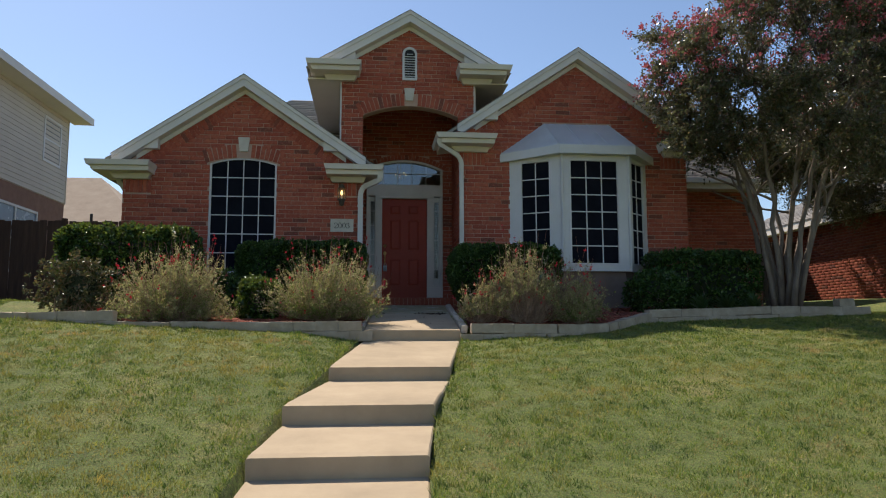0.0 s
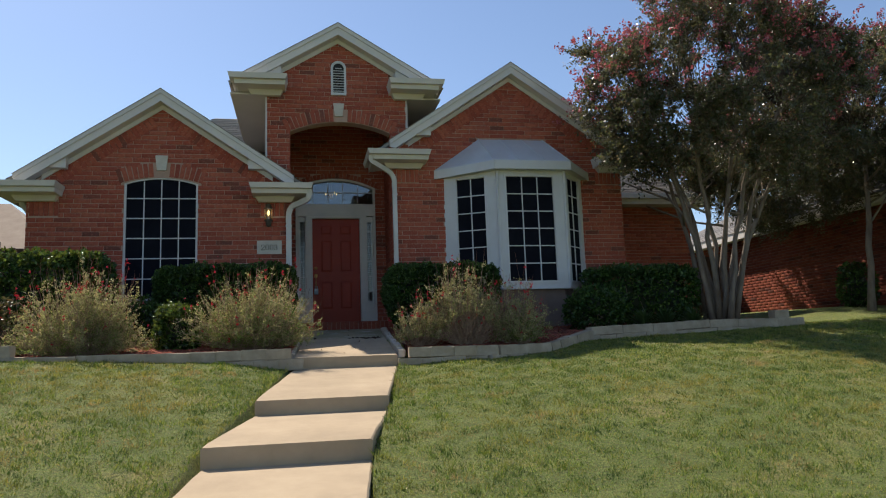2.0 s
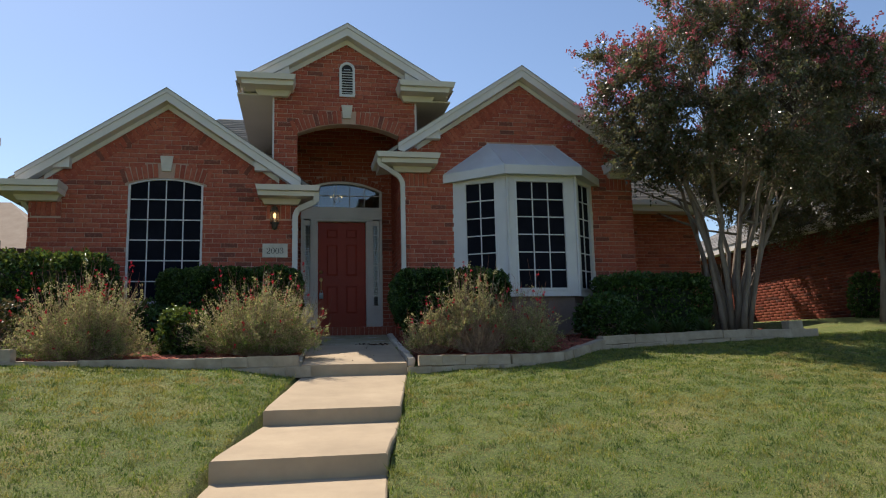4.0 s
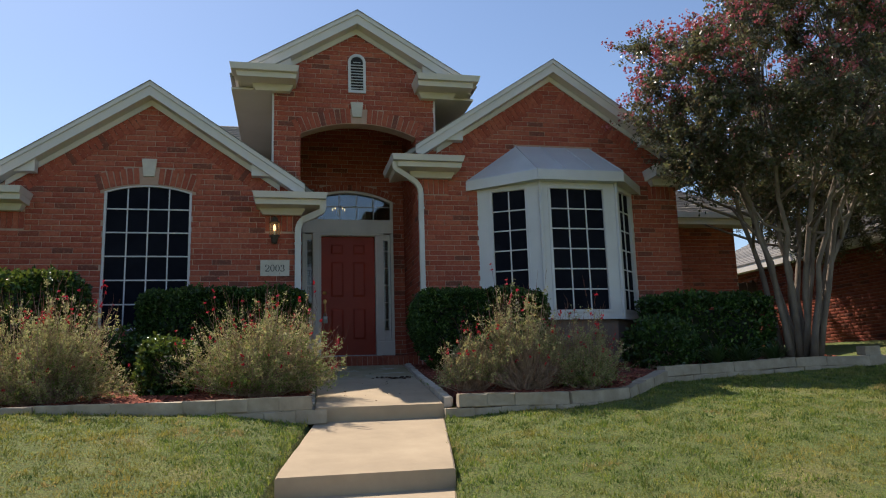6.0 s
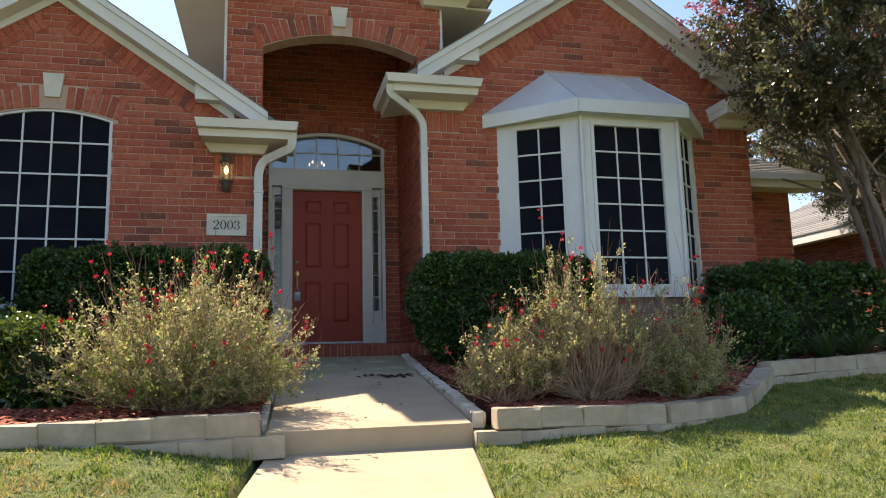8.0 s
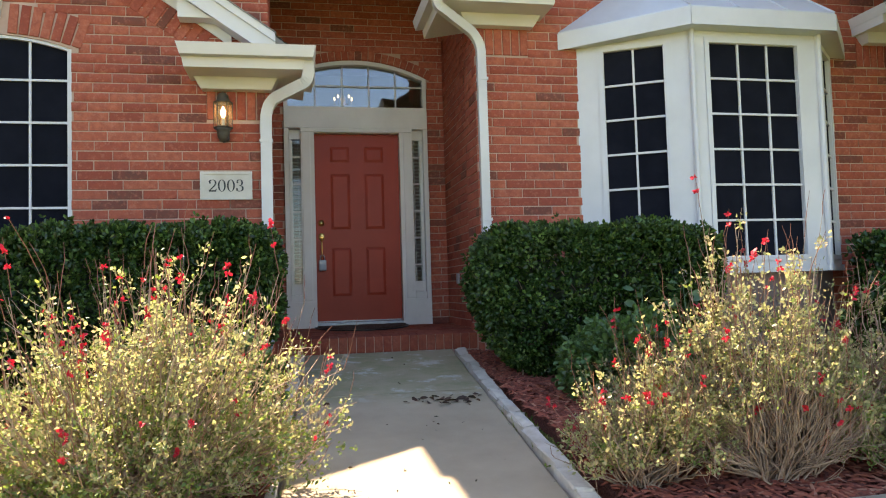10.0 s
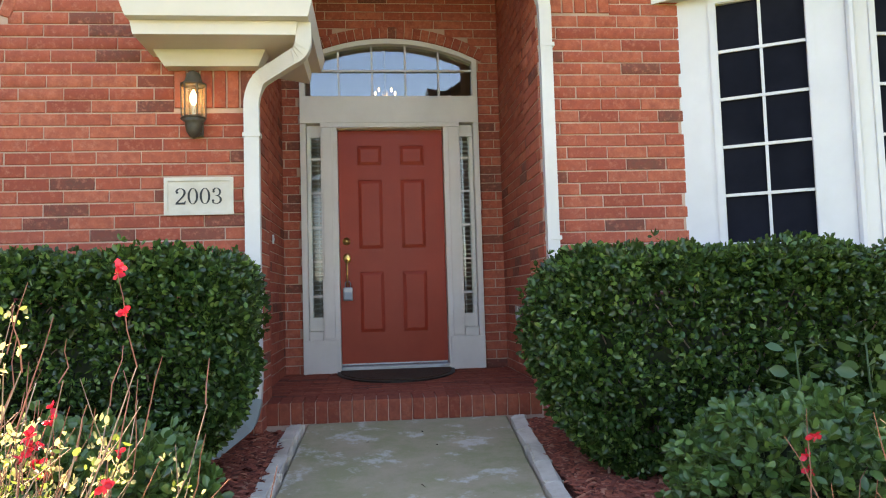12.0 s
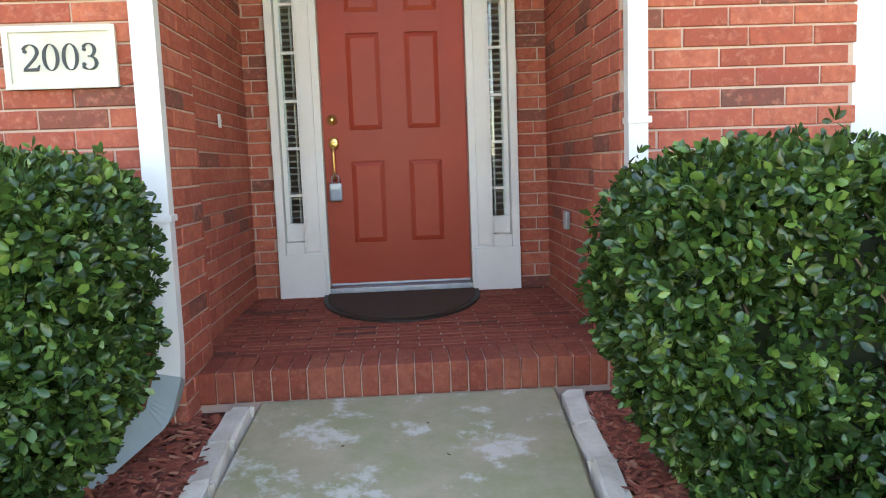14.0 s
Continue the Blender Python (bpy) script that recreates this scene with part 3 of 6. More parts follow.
# ---- entry alcove ----
for sign, name in ((-1, "wall_alcove_1"), (1, "wall_alcove_2")):
    x = OPEN_L if sign < 0 else OPEN_R
    bm = cuboid(min(x, x + sign * 0.10), max(x, x + sign * 0.10), W + 0.222, -1.45, -0.9, 4.3)
    wall = part(name, bm, MORTAR)
    xin = x + sign * 0.085
    box_bm = cuboid(min(xin, xin + sign * 0.2), max(xin, xin + sign * 0.2), -1.449, 0.2, -0.9, 4.3)
    back = part("wall_backing", box_bm, MORTAR, wall)
    tagged(wall, "red brick side wall of the entry alcove", "wall", "", "structure")
    turn = pose(0, 0, 0, 0, 0, 90 if sign < 0 else -90)
    lay_bricks(wall, lambda z: [(W - 0.004, -1.45)], lambda u, z: Matrix.Translation((x - sign * 0.001, u, z)) @ turn, -0.44, 3.2, lambda u, z: -0.2 < z < 1.9, seed=8 + sign, stretch_from=0.06)
    lay_bricks(wall, lambda z: [(-1.452, 0.0)], lambda u, z: Matrix.Translation((xin - sign * 0.001, u, z)) @ turn, -0.44, 4.28, lambda u, z: -0.2 < z < 1.9, seed=18 + sign)

DOOR_HALF = 0.775
TRANSOM = (2.64, 0.19)


def back_outline():
    return [(-0.97, -0.9), (-DOOR_HALF, -0.9), (-DOOR_HALF, TRANSOM[0])] + arc(-DOOR_HALF, DOOR_HALF, TRANSOM[0], TRANSOM[1])[1:] + [(DOOR_HALF, -0.9), (0.98, -0.9), (0.98, 4.3), (-0.97, 4.3)]


entry = part("wall_entry", plate([back_outline()], facing, 0.0, 0.2), MORTAR)
tagged(entry, "red brick wall round the front door and arched transom", "wall", "", "structure")


def entry_spans(z):
    spans = [(-0.96, 0.97)]
    h = DOOR_HALF
    if z > TRANSOM[0]:
        h = arch_half(z, TRANSOM[0] + 0.12, TRANSOM[1], DOOR_HALF + 0.04)
    return cut(spans, -h, h) if h > 0 else spans


lay_bricks(entry, entry_spans, lambda u, z: Matrix.Translation((u, -0.001, z)), -0.06, 4.28, lambda u, z: True, seed=31)
r0 = (DOOR_HALF ** 2 + TRANSOM[1] ** 2) / (2 * TRANSOM[1])
a0 = math.asin(DOOR_HALF / r0)
for i in range(24):
    t = -a0 + 2 * a0 * i / 23
    ob = new("brick", brick_mesh(0.10, 0.066))
    ob.matrix_basis = Matrix.Translation(((r0 + 0.06) * math.sin(t), -0.006, TRANSOM[0] + TRANSOM[1] - r0 + (r0 + 0.06) * math.cos(t))) @ pose(0, 0, 0, 0, 90 + math.degrees(t), 0)
    ob.parent = entry
tagged(part("ceiling", cuboid(-0.97, 0.98, W + 0.225, 0.2, 4.305, 4.36), DRYWALL), "painted ceiling of the entry alcove", "ceiling", "", "structure")

# ---- porch floor of bricks ----
porch = part("porch_floor", cuboid(-0.955, 0.97, -1.70, 0.0, -0.6, -0.062), MORTAR)
tagged(porch, "dark red brick porch floor with a rowlock edge", "floor", "", "structure")
flat = pose(0, 0, 0, -90, 0, 0)
rng = random.Random(12)
y = -0.03
row = 0
while y > -1.46:
    u = -0.955 - (0.1 if row % 2 else 0.0)
    while u < 0.96:
        a, b = max(u, -0.945), min(u + 0.198, 0.96)
        if b - a > 0.03:
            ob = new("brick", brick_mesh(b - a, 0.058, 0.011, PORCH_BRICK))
            ob.matrix_basis = Matrix.Translation(((a + b) / 2, y - 0.03, -0.058 + rng.uniform(-0.002, 0.002))) @ flat
            ob.parent = porch
        u += 0.208
    y -= 0.067
    row += 1
u = OPEN_L + 0.04
rowlock = None
while u < OPEN_R:
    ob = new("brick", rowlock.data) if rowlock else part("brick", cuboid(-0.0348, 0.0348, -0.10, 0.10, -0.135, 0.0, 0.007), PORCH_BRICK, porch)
    rowlock = rowlock or ob
    ob.matrix_basis = Matrix.Translation((u, -1.615, -0.052 + rng.uniform(-0.002, 0.002))) @ pose(0, 0, 0, 3.5, 0, rng.uniform(-0.6, 0.6))
    ob.parent = porch
    u += 0.0745

# ---- roofs ----
def shingle_roof(name, corners, label, material=SHINGLE, tab=0.3, exposure=0.14, lip=0.03):
    """A roof plane with courses of shingles: corners in order eave-left, eave-right, top-right, top-left."""
    a, b, c, d = [Vector(p) for p in corners]
    up = (b - a).cross(d - a).normalized()
    if up.z < 0:
        up = -up
    bm = bmesh.new()
    lo = [bm.verts.new(p - up * 0.05) for p in (a, b, c, d)]
    hi = [bm.verts.new(p) for p in (a, b, c, d)]
    bm.faces.new(hi)
    bm.faces.new(lo[::-1])
    for i in range(4):
        bm.faces.new((lo[i], lo[(i + 1) % 4], hi[(i + 1) % 4], hi[i]))
    ob = tagged(part(name, bm, material), label, "roof", "", "structure")
    rng2 = np.random.default_rng(len(name) + int(abs(a.x) * 10))
    n = max(int(((d - a).length + (c - b).length) / 2 / exposure), 1)
    verts, faces = [], []
    for i in range(n):
        f0, f1 = i / n, min((i + 1.15) / n, 1.0)
        p0, p1, q0, q1 = a.lerp(d, f0), b.lerp(c, f0), a.lerp(d, f1), b.lerp(c, f1)
        m = max(int((p1 - p0).length / tab), 1)
        if n * m > 2600:
            m = max(2600 // n, 1)
        off = rng2.uniform(0, 1)
        for j in range(-1, m + 1):
            g0, g1 = min(max((j + off) / m, 0), 1), min(max((j + off + 0.985) / m, 0), 1)
            if g1 - g0 < 0.01 / max(m, 1):
                continue
            t = rng2.uniform(0.010, 0.020)
            k = len(verts)
            verts += [p0.lerp(p1, g0) + up * t, p0.lerp(p1, g1) + up * t, q0.lerp(q1, g1) + up * 0.004, q0.lerp(q1, g0) + up * 0.004, p0.lerp(p1, g0), p0.lerp(p1, g1)]
            faces += [(k, k + 1, k + 2, k + 3), (k + 4, k + 5, k + 1, k)]
    many("shingles", np.array([tuple(v) for v in verts]), np.array(faces), material, ob, "stuff")
    return ob


RAKE_Y = -2.06


def gable_roof(tag, mid, top, slope, left, right, y_back, left_back=None, right_back=None):
    """Two roof planes, from the ridge at mid and top down to left and right."""
    for sign, x, y1 in ((-1, left, left_back), (1, right, right_back)):
        z = top - slope * abs(x - mid)
        y1 = y_back if y1 is None else y1
        shingle_roof(f"roof_{tag}_{1 if sign < 0 else 2}", [(x, RAKE_Y + 0.004, z), (x, y1, z), (mid, y_back, top), (mid, RAKE_Y + 0.004, top)], "weathered tan-grey asphalt shingle roof slope")


gable_roof("left", -2.905, 3.795, 0.675, -5.40, -1.20, 5.0)
shingle_roof("roof_left_tail", [(-0.50, RAKE_Y + 0.004, 3.795 - 0.675 * 2.405), (-0.50, W - 0.01, 3.795 - 0.675 * 2.405), (-1.20, W - 0.01, 3.795 - 0.675 * 1.705), (-1.20, RAKE_Y + 0.004, 3.795 - 0.675 * 1.705)], "weathered shingle roof tail beside the entry")
gable_roof("tower", -0.01, 5.085, 0.60, -1.84, 1.82, 3.5)
gable_roof("right", 3.07, 4.50, 0.67, 1.20, 5.53, 5.0)
shingle_roof("roof_right_tail", [(0.50, RAKE_Y + 0.004, 4.50 - 0.67 * 2.57), (0.50, W - 0.01, 4.50 - 0.67 * 2.57), (1.20, W - 0.01, 4.50 - 0.67 * 1.87), (1.20, RAKE_Y + 0.004, 4.50 - 0.67 * 1.87)], "weathered shingle roof tail beside the entry")
# main hip roof, broken by the entry tower
for pts in ([(-5.6, -0.5, 2.35), (-1.22, -0.5, 2.35), (-1.22, 4.0, 5.3), (-2.75, 4.0, 5.3)], [(1.24, -0.5, 2.35), (5.2, -0.5, 2.35), (2.9, 4.0, 5.3), (1.24, 4.0, 5.3)], [(-1.21, 3.3, 4.841), (1.23, 3.3, 4.841), (1.23, 4.0, 5.3), (-1.21, 4.0, 5.3)]):
    shingle_roof("roof_main", pts, "weathered tan-grey asphalt shingle main roof", tab=0.4, exposure=0.16)
shingle_roof("roof_hip_left", [(-5.6, 10.8, 2.35), (-5.6, -0.5, 2.35), (-2.75, 4.0, 5.3), (-2.75, 4.01, 5.3)], "weathered shingle hip slope", tab=1.0, exposure=0.5)
shingle_roof("roof_hip_right", [(5.2, -0.5, 2.35), (5.2, 10.8, 2.35), (2.9, 4.01, 5.3), (2.9, 4.0, 5.3)], "weathered shingle hip slope", tab=1.0, exposure=0.5)
shingle_roof("roof_main_back", [(5.2, 10.8, 2.35), (-5.6, 10.8, 2.35), (-2.75, 4.0, 5.3), (2.9, 4.0, 5.3)], "weathered shingle back roof slope", tab=1.0, exposure=0.5)
shingle_roof("roof_wing", [(5.0, 0.98, 2.80), (8.75, 0.98, 2.80), (7.1, 3.9, 4.4), (5.0, 3.9, 4.4)], "weathered shingle roof of the side wing")
shingle_roof("roof_wing_hip", [(8.75, 0.98, 2.80), (8.75, 7.5, 2.80), (7.1, 6.0, 4.4), (7.1, 3.9, 4.4)], "weathered shingle hip of the side wing", tab=0.5)

# side walls that close the house
for name, bm in (("wall_left_side", cuboid(-4.92, -4.72, W + 0.225, 10.5, -0.9, 2.25)), ("wall_right_side", cuboid(4.93, 5.13, W + 0.225, 1.39, -0.9, 2.9)), ("wall_wing", cuboid(5.13, 8.35, 1.40, 1.60, -0.9, 2.62)), ("wall_wing_side", cuboid(8.15, 8.35, 1.605, 10.5, -0.9, 2.62)), ("wall_back", cuboid(-4.92, 8.35, 10.505, 10.7, -0.9, 2.3)), ("wall_tower_left", cuboid(-1.215, -1.165, W + 0.225, 3.4, 2.0, 4.1)), ("wall_tower_right", cuboid(1.185, 1.235, W + 0.225, 3.4, 2.0, 4.1))):
    tagged(part(name, bm, MORTAR if "tower" not in name else TRIM), "red brick side wall" if "tower" not in name else "painted cheek wall of the entry tower", "wall", "", "structure")
wing = bpy.data.objects["wall_wing"]
lay_bricks(wing, lambda z: [(5.14, 8.34)], lambda u, z: Matrix.Translation((u, 1.396, z)), -0.44, 2.6, None, seed=51)
lay_bricks(bpy.data.objects["wall_right_side"], lambda z: [(W - 0.003, 1.39)], lambda u, z: Matrix.Translation((5.134, u, z)) @ pose(0, 0, 0, 0, 0, 90), -0.44, 2.85, None, seed=52)

# ---- trim: rakes, soffits, returns ----
def rake(mid, top, slope, x_end, parent):
    """One sloping fascia with its soffit and the frieze on the brick."""
    sign = 1 if x_end > mid else -1
    z = lambda x: top - slope * abs(x - mid)
    def band(up, down, x_stop):
        return [(mid, top + up), (x_stop, z(x_stop) + up), (x_stop, z(x_stop) - down), (mid, top - down)]

    cap = [(mid, top + 0.010), (x_end, z(x_end) + 0.010), (x_end, z(x_end) - 0.10), (x_end - sign * 0.10, z(x_end - sign * 0.10) - 0.19), (mid, top - 0.19)]
    part("fascia", prism(cap, facing, RAKE_Y - 0.022, RAKE_Y + 0.002), TRIM, parent)
    part("crown_moulding", prism(band(0.012, 0.055, x_end), facing, RAKE_Y - 0.045, RAKE_Y - 0.023), TRIM, parent)
    part("drip_edge", prism(band(0.023, -0.0125, x_end + sign * 0.01), facing, RAKE_Y - 0.055, RAKE_Y + 0.01), SHINGLE, parent, "dark shingle edge")
    part("soffit", prism([(mid, top - 0.165), (x_end, z(x_end) - 0.165), (x_end, z(x_end) - 0.185), (mid, top - 0.185)], facing, RAKE_Y + 0.004, W - 0.002), TRIM, parent)
    xf = x_end - sign * 0.35
    part("frieze", prism([(mid, top - 0.19), (xf, z(xf) - 0.19), (xf, z(xf) - 0.275), (mid, top - 0.275)], facing, W - 0.03, W - 0.012), TRIM, parent)
    # boxed end that closes the soffit above the cornice return
    xi = x_end - sign * 0.74
    part("soffit_end", prism([(xi, z(xi) - 0.188), (xi, z(xi) - 0.36), (x_end - sign * 0.30, z(xi) - 0.36), (x_end - sign * 0.30, z(x_end - sign * 0.30) - 0.188)], facing, RAKE_Y + 0.03, W - 0.032), TRIM, parent)


def eave_return(x0, x1, z_top, outer, parent_name, group):
    """A boxed cornice return with stepped mouldings and a short gutter; outer: -1 where its free end is on the left, 1 on the right."""
    t = thing(parent_name, "cream painted boxed eave return with gutter", "eave return", group, "structure")
    inner, end = (x1, x0) if outer < 0 else (x0, x1)
    for name, drop0, drop1, yf, pull in (("gutter", 0.0, 0.085, -2.36, 0.0), ("fascia", 0.085, 0.16, -2.27, 0.09), ("bed_moulding", 0.16, 0.245, -2.02, 0.30)):
        e = end - outer * pull
        i = inner + outer * (0.0 if name == "gutter" else 0.03 if name == "fascia" else 0.08)
        bm = bmesh.new()
        flare = {"gutter": 0.025, "fascia": 0.012, "bed_moulding": 0.05}[name]
        pts = [(min(i, e), W - 0.002), (max(i, e), W - 0.002), (max(i, e), yf), (min(i, e), yf)]
        if name != "bed_moulding" and outer:
            pts = [(min(i, e), W - 0.002) if e > i else (e, W + 0.55), (e, W + 0.55) if e > i else (max(i, e), W - 0.002), (max(i, e), yf), (min(i, e), yf)]
        low = [bm.verts.new((x + (flare if x < (i + e) / 2 else -flare), y + (flare if y < W - 0.01 else 0), z_top - drop1)) for x, y in pts]
        high = [bm.verts.new((x, y, z_top - drop0 - 0.001)) for x, y in pts]
        bm.faces.new(low)
        bm.faces.new(high[::-1])
        for k in range(4):
            bm.faces.new((low[k], low[(k + 1) % 4], high[(k + 1) % 4], high[k]))
        part(name, bm, TRIM, t)
    return t


trim_left = thing("trim_gable_left", "cream painted rake trim of the window gable", "trim", "", "structure")
rake(-2.905, 3.795, 0.675, -0.78, trim_left)
rake(-2.905, 3.795, 0.675, -5.06, trim_left)
trim_tower = thing("trim_gable_tower", "cream painted rake trim of the entry gable", "trim", "", "structure")
rake(-0.01, 5.085, 0.60, 1.72, trim_tower)
rake(-0.01, 5.085, 0.60, -1.72, trim_tower)
trim_right = thing("trim_gable_right", "cream painted rake trim of the bay window gable", "trim", "", "structure")
rake(3.07, 4.50, 0.67, 0.84, trim_right)
rake(3.07, 4.50, 0.67, 5.25, trim_right)
eave_return(-1.49, -0.47, 2.20, 1, "trim_return_1", "eave returns")
eave_return(-5.40, -4.36, 2.20, -1, "trim_return_2", "eave returns")
eave_return(0.44, 1.52, 2.80, -1, "trim_return_3", "eave returns")
eave_return(4.57, 5.57, 2.78, 1, "trim_return_4", "eave returns")
eave_return(-1.83, -0.87, 4.05, -1, "trim_return_5", "eave returns")
eave_return(0.83, 1.80, 4.05, 1, "trim_return_6", "eave returns")

# tower soffits along its sides, and the wing's eave
for sign in (-1, 1):
    xo, xi = (-1.83, -1.22) if sign < 0 else (1.80, 1.16)
    t = thing("trim_tower_eave", "cream painted side soffit and fascia of the entry tower", "trim", "", "structure")
    part("soffit", cuboid(min(xo, xi), max(xo, xi), W + 0.0, 3.4, 3.84, 3.87), TRIM, t)
    part("fascia", cuboid(min(xo, xo - sign * 0.03), max(xo, xo - sign * 0.03), W + 0.56, 3.4, 3.875, 4.02), TRIM, t)
    part("corner_board", cuboid(min(xi, xi + sign * 0.03), max(xi, xi + sign * 0.03), W + 0.01, W + 0.05, 2.6, 3.84), WHITE, t)
t = thing("trim_wing_eave", "cream painted gutter and soffit of the side wing", "trim", "", "structure")
part("gutter", cuboid(5.14, 8.75, 0.92, 0.99, 2.68, 2.80, 0.01), TRIM, t)
part("fascia", cuboid(5.14, 8.72, 0.995, 1.02, 2.56, 2.72), TRIM, t)
part("soffit", cuboid(5.14, 8.72, 1.02, 1.395, 2.56, 2.585), TRIM, t)


# ---- windows ----
def muntin_grid(parent, cells_x, cells_z, x0, x1, z0, z1, y, wide=0.018, top=None, place=None):
    """White bars in front of a dark screen; top(x): where the upright bars end."""
    for i in range(1, cells_x):
        x = x0 + (x1 - x0) * i / cells_x
        zt = top(x) if top else z1
        part("muntin", cuboid(x - wide / 2, x + wide / 2, y - 0.008, y + 0.006, z0, zt), WHITE, parent)
    for k in range(1, cells_z):
        z = z0 + (z1 - z0) * k / cells_z
        part("muntin", cuboid(x0, x1, y - 0.010, y + 0.005, z - wide / 2, z + wide / 2), WHITE, parent)


def arch_top(x0, x1, z, rise):
    half, mid = (x1 - x0) / 2, (x0 + x1) / 2
    r = (half * half + rise * rise) / (2 * rise)
    return lambda x: z + rise - r + math.sqrt(max(r * r - (x - mid) ** 2, 0))


def build_arched_window():
    x0, x1, z0, z1, rise = WIN
    t = thing("window_1", "arched white gridded window behind a black solar screen", "window", "", "structure")
    outer = window_outline(x0 + 0.002, x1 - 0.002, z0 + 0.002, z1, rise - 0.002)
    inner = window_outline(x0 + 0.034, x1 - 0.034, z0 + 0.04, z1 - 0.012, rise - 0.012)
    part("window_frame", plate([outer, inner], facing, W + 0.012, W + 0.085), WHITE, t)
    part("solar_screen", prism(window_outline(x0 + 0.03, x1 - 0.03, z0 + 0.03, z1 - 0.008, rise - 0.010), facing, W + 0.045, W + 0.055), SCREEN, t)
    muntin_grid(t, 4, 6, x0 + 0.034, x1 - 0.034, z0 + 0.025, z1 + rise - 0.015, W + 0.034, 0.017, arch_top(x0 + 0.034, x1 - 0.034, z1 - 0.012, rise - 0.012))
    part("window_sill", cuboid(x0 - 0.04, x1 + 0.04, W - 0.04, W + 0.02, z0 - 0.075, z0 - 0.003, 0.006), BRICK, t, "brick sill")


build_arched_window()

BAY = [(1.80, W), (2.65, -2.33), (3.87, -2.31), (4.36, W)]


def build_bay():
    """A three-sided bay: panels with dark screens and white bars, a brick skirt and a metal roof."""
    t = thing("bay_window", "white painted three-sided bay window with black solar screens", "bay window", "", "structure")
    z0, z1 = 0.39, 2.56
    rows = 6
    for k, ((xa, ya), (xb, yb), cells) in enumerate(zip(BAY, BAY[1:], (2, 3, 2))):
        a, b = Vector((xa, ya)), Vector((xb, yb))
        ln = (b - a).length
        turn = math.atan2(yb - ya, xb - xa)
        m = Matrix.Translation((xa, ya, 0)) @ Matrix.Rotation(turn, 4, "Z")
        # margins of the panel round its glass
        ml, mr = {0: (0.24, 0.23), 1: (0.165, 0.215), 2: (0.10, 0.14)}[k]
        zs0, zs1 = 0.53, 2.345

        def spot(u, v, w):
            return m @ Vector((u, w, v))

        panel = part("panel", plate([[(0, z0), (ln, z0), (ln, z1), (0, z1)], [(ml, zs0), (ln - mr, zs0), (ln - mr, zs1), (ml, zs1)]], spot, 0.0, 0.07), WHITE, t)
        part("solar_screen", prism([(ml - 0.01, zs0 - 0.01), (ln - mr + 0.01, zs0 - 0.01), (ln - mr + 0.01, zs1 + 0.01), (ml - 0.01, zs1 + 0.01)], spot, 0.030, 0.036), SCREEN, panel)
        part("casing", plate([[(ml - 0.045, zs0 - 0.045), (ln - mr + 0.045, zs0 - 0.045), (ln - mr + 0.045, zs1 + 0.045), (ml - 0.045, zs1 + 0.045)], [(ml - 0.004, zs0 - 0.004), (ln - mr + 0.004, zs0 - 0.004), (ln - mr + 0.004, zs1 + 0.004), (ml - 0.004, zs1 + 0.004)]], spot, -0.012, -0.001), WHITE, panel)
        for i in range(1, cells):
            u = ml + (ln - mr - ml) * i / cells
            part("muntin", prism([(u - 0.009, zs0), (u + 0.009, zs0), (u + 0.009, zs1), (u - 0.009, zs1)], spot, 0.012, 0.028), WHITE, panel)
        for i in range(1, rows):
            z = zs0 + (zs1 - zs0) * i / rows
            part("muntin", prism([(ml, z - 0.009), (ln - mr, z - 0.009), (ln - mr, z + 0.009), (ml, z + 0.009)], spot, 0.010, 0.026), WHITE, panel)
        part("base_rail", prism([(-0.004, z0 - 0.004), (ln + 0.004, z0 - 0.004), (ln + 0.004, z0 + 0.05), (-0.004, z0 + 0.05)], spot, -0.02, -0.001), WHITE, panel)
    for x, y in BAY[1:3]:
        part("corner_post", tube([(x, y - 0.012, z0 + 0.002), (x, y - 0.012, z1 - 0.002)], 0.026, 8), WHITE, t)
    part("floor_board", prism([(x, y + 0.01) for x, y in BAY], level, z0 + 0.002, z0 + 0.03), WHITE, t)
    # skirt wall under the bay
    skirt = [(1.98, W - 0.02), (2.72, -2.24), (3.80, -2.24), (4.24, W - 0.02)]
    part("skirt", prism(skirt, level, -0.5, z0 - 0.002), plain_material("grey_brown_skirt", (0.16, 0.12, 0.10), (0.24, 0.18, 0.15), 0.9, 3.0, 90.0, 0.3), t)
    # metal roof
    e = [Vector((1.64, W - 0.004, 2.50)), Vector((2.58, -2.47, 2.56)), Vector((3.95, -2.45, 2.56)), Vector((4.50, W - 0.004, 2.50))]
    top = [Vector((2.46, W - 0.004, 3.13)), Vector((3.66, W - 0.004, 3.13))]
    bm = bmesh.new()
    lo = [bm.verts.new(v - Vector((0, 0, 0.10))) for v in e]
    hi = [bm.verts.new(v + Vector((0, 0, 0.045))) for v in e]
    tp = [bm.verts.new(v) for v in top]
    for i in range(3):
        bm.faces.new((lo[i], lo[i + 1], hi[i + 1], hi[i]))
    bm.faces.new((hi[0], hi[1], tp[0]))
    bm.faces.new((hi[1], hi[2], tp[1], tp[0]))
    bm.faces.new((hi[2], hi[3], tp[1]))
    bm.faces.new(lo[::-1])
    bm.faces.new((lo[0], hi[0], tp[0], tp[1], hi[3], lo[3]))
    roof = part("metal_roof", bm, BAY_METAL, t, "pale sheet metal roof")
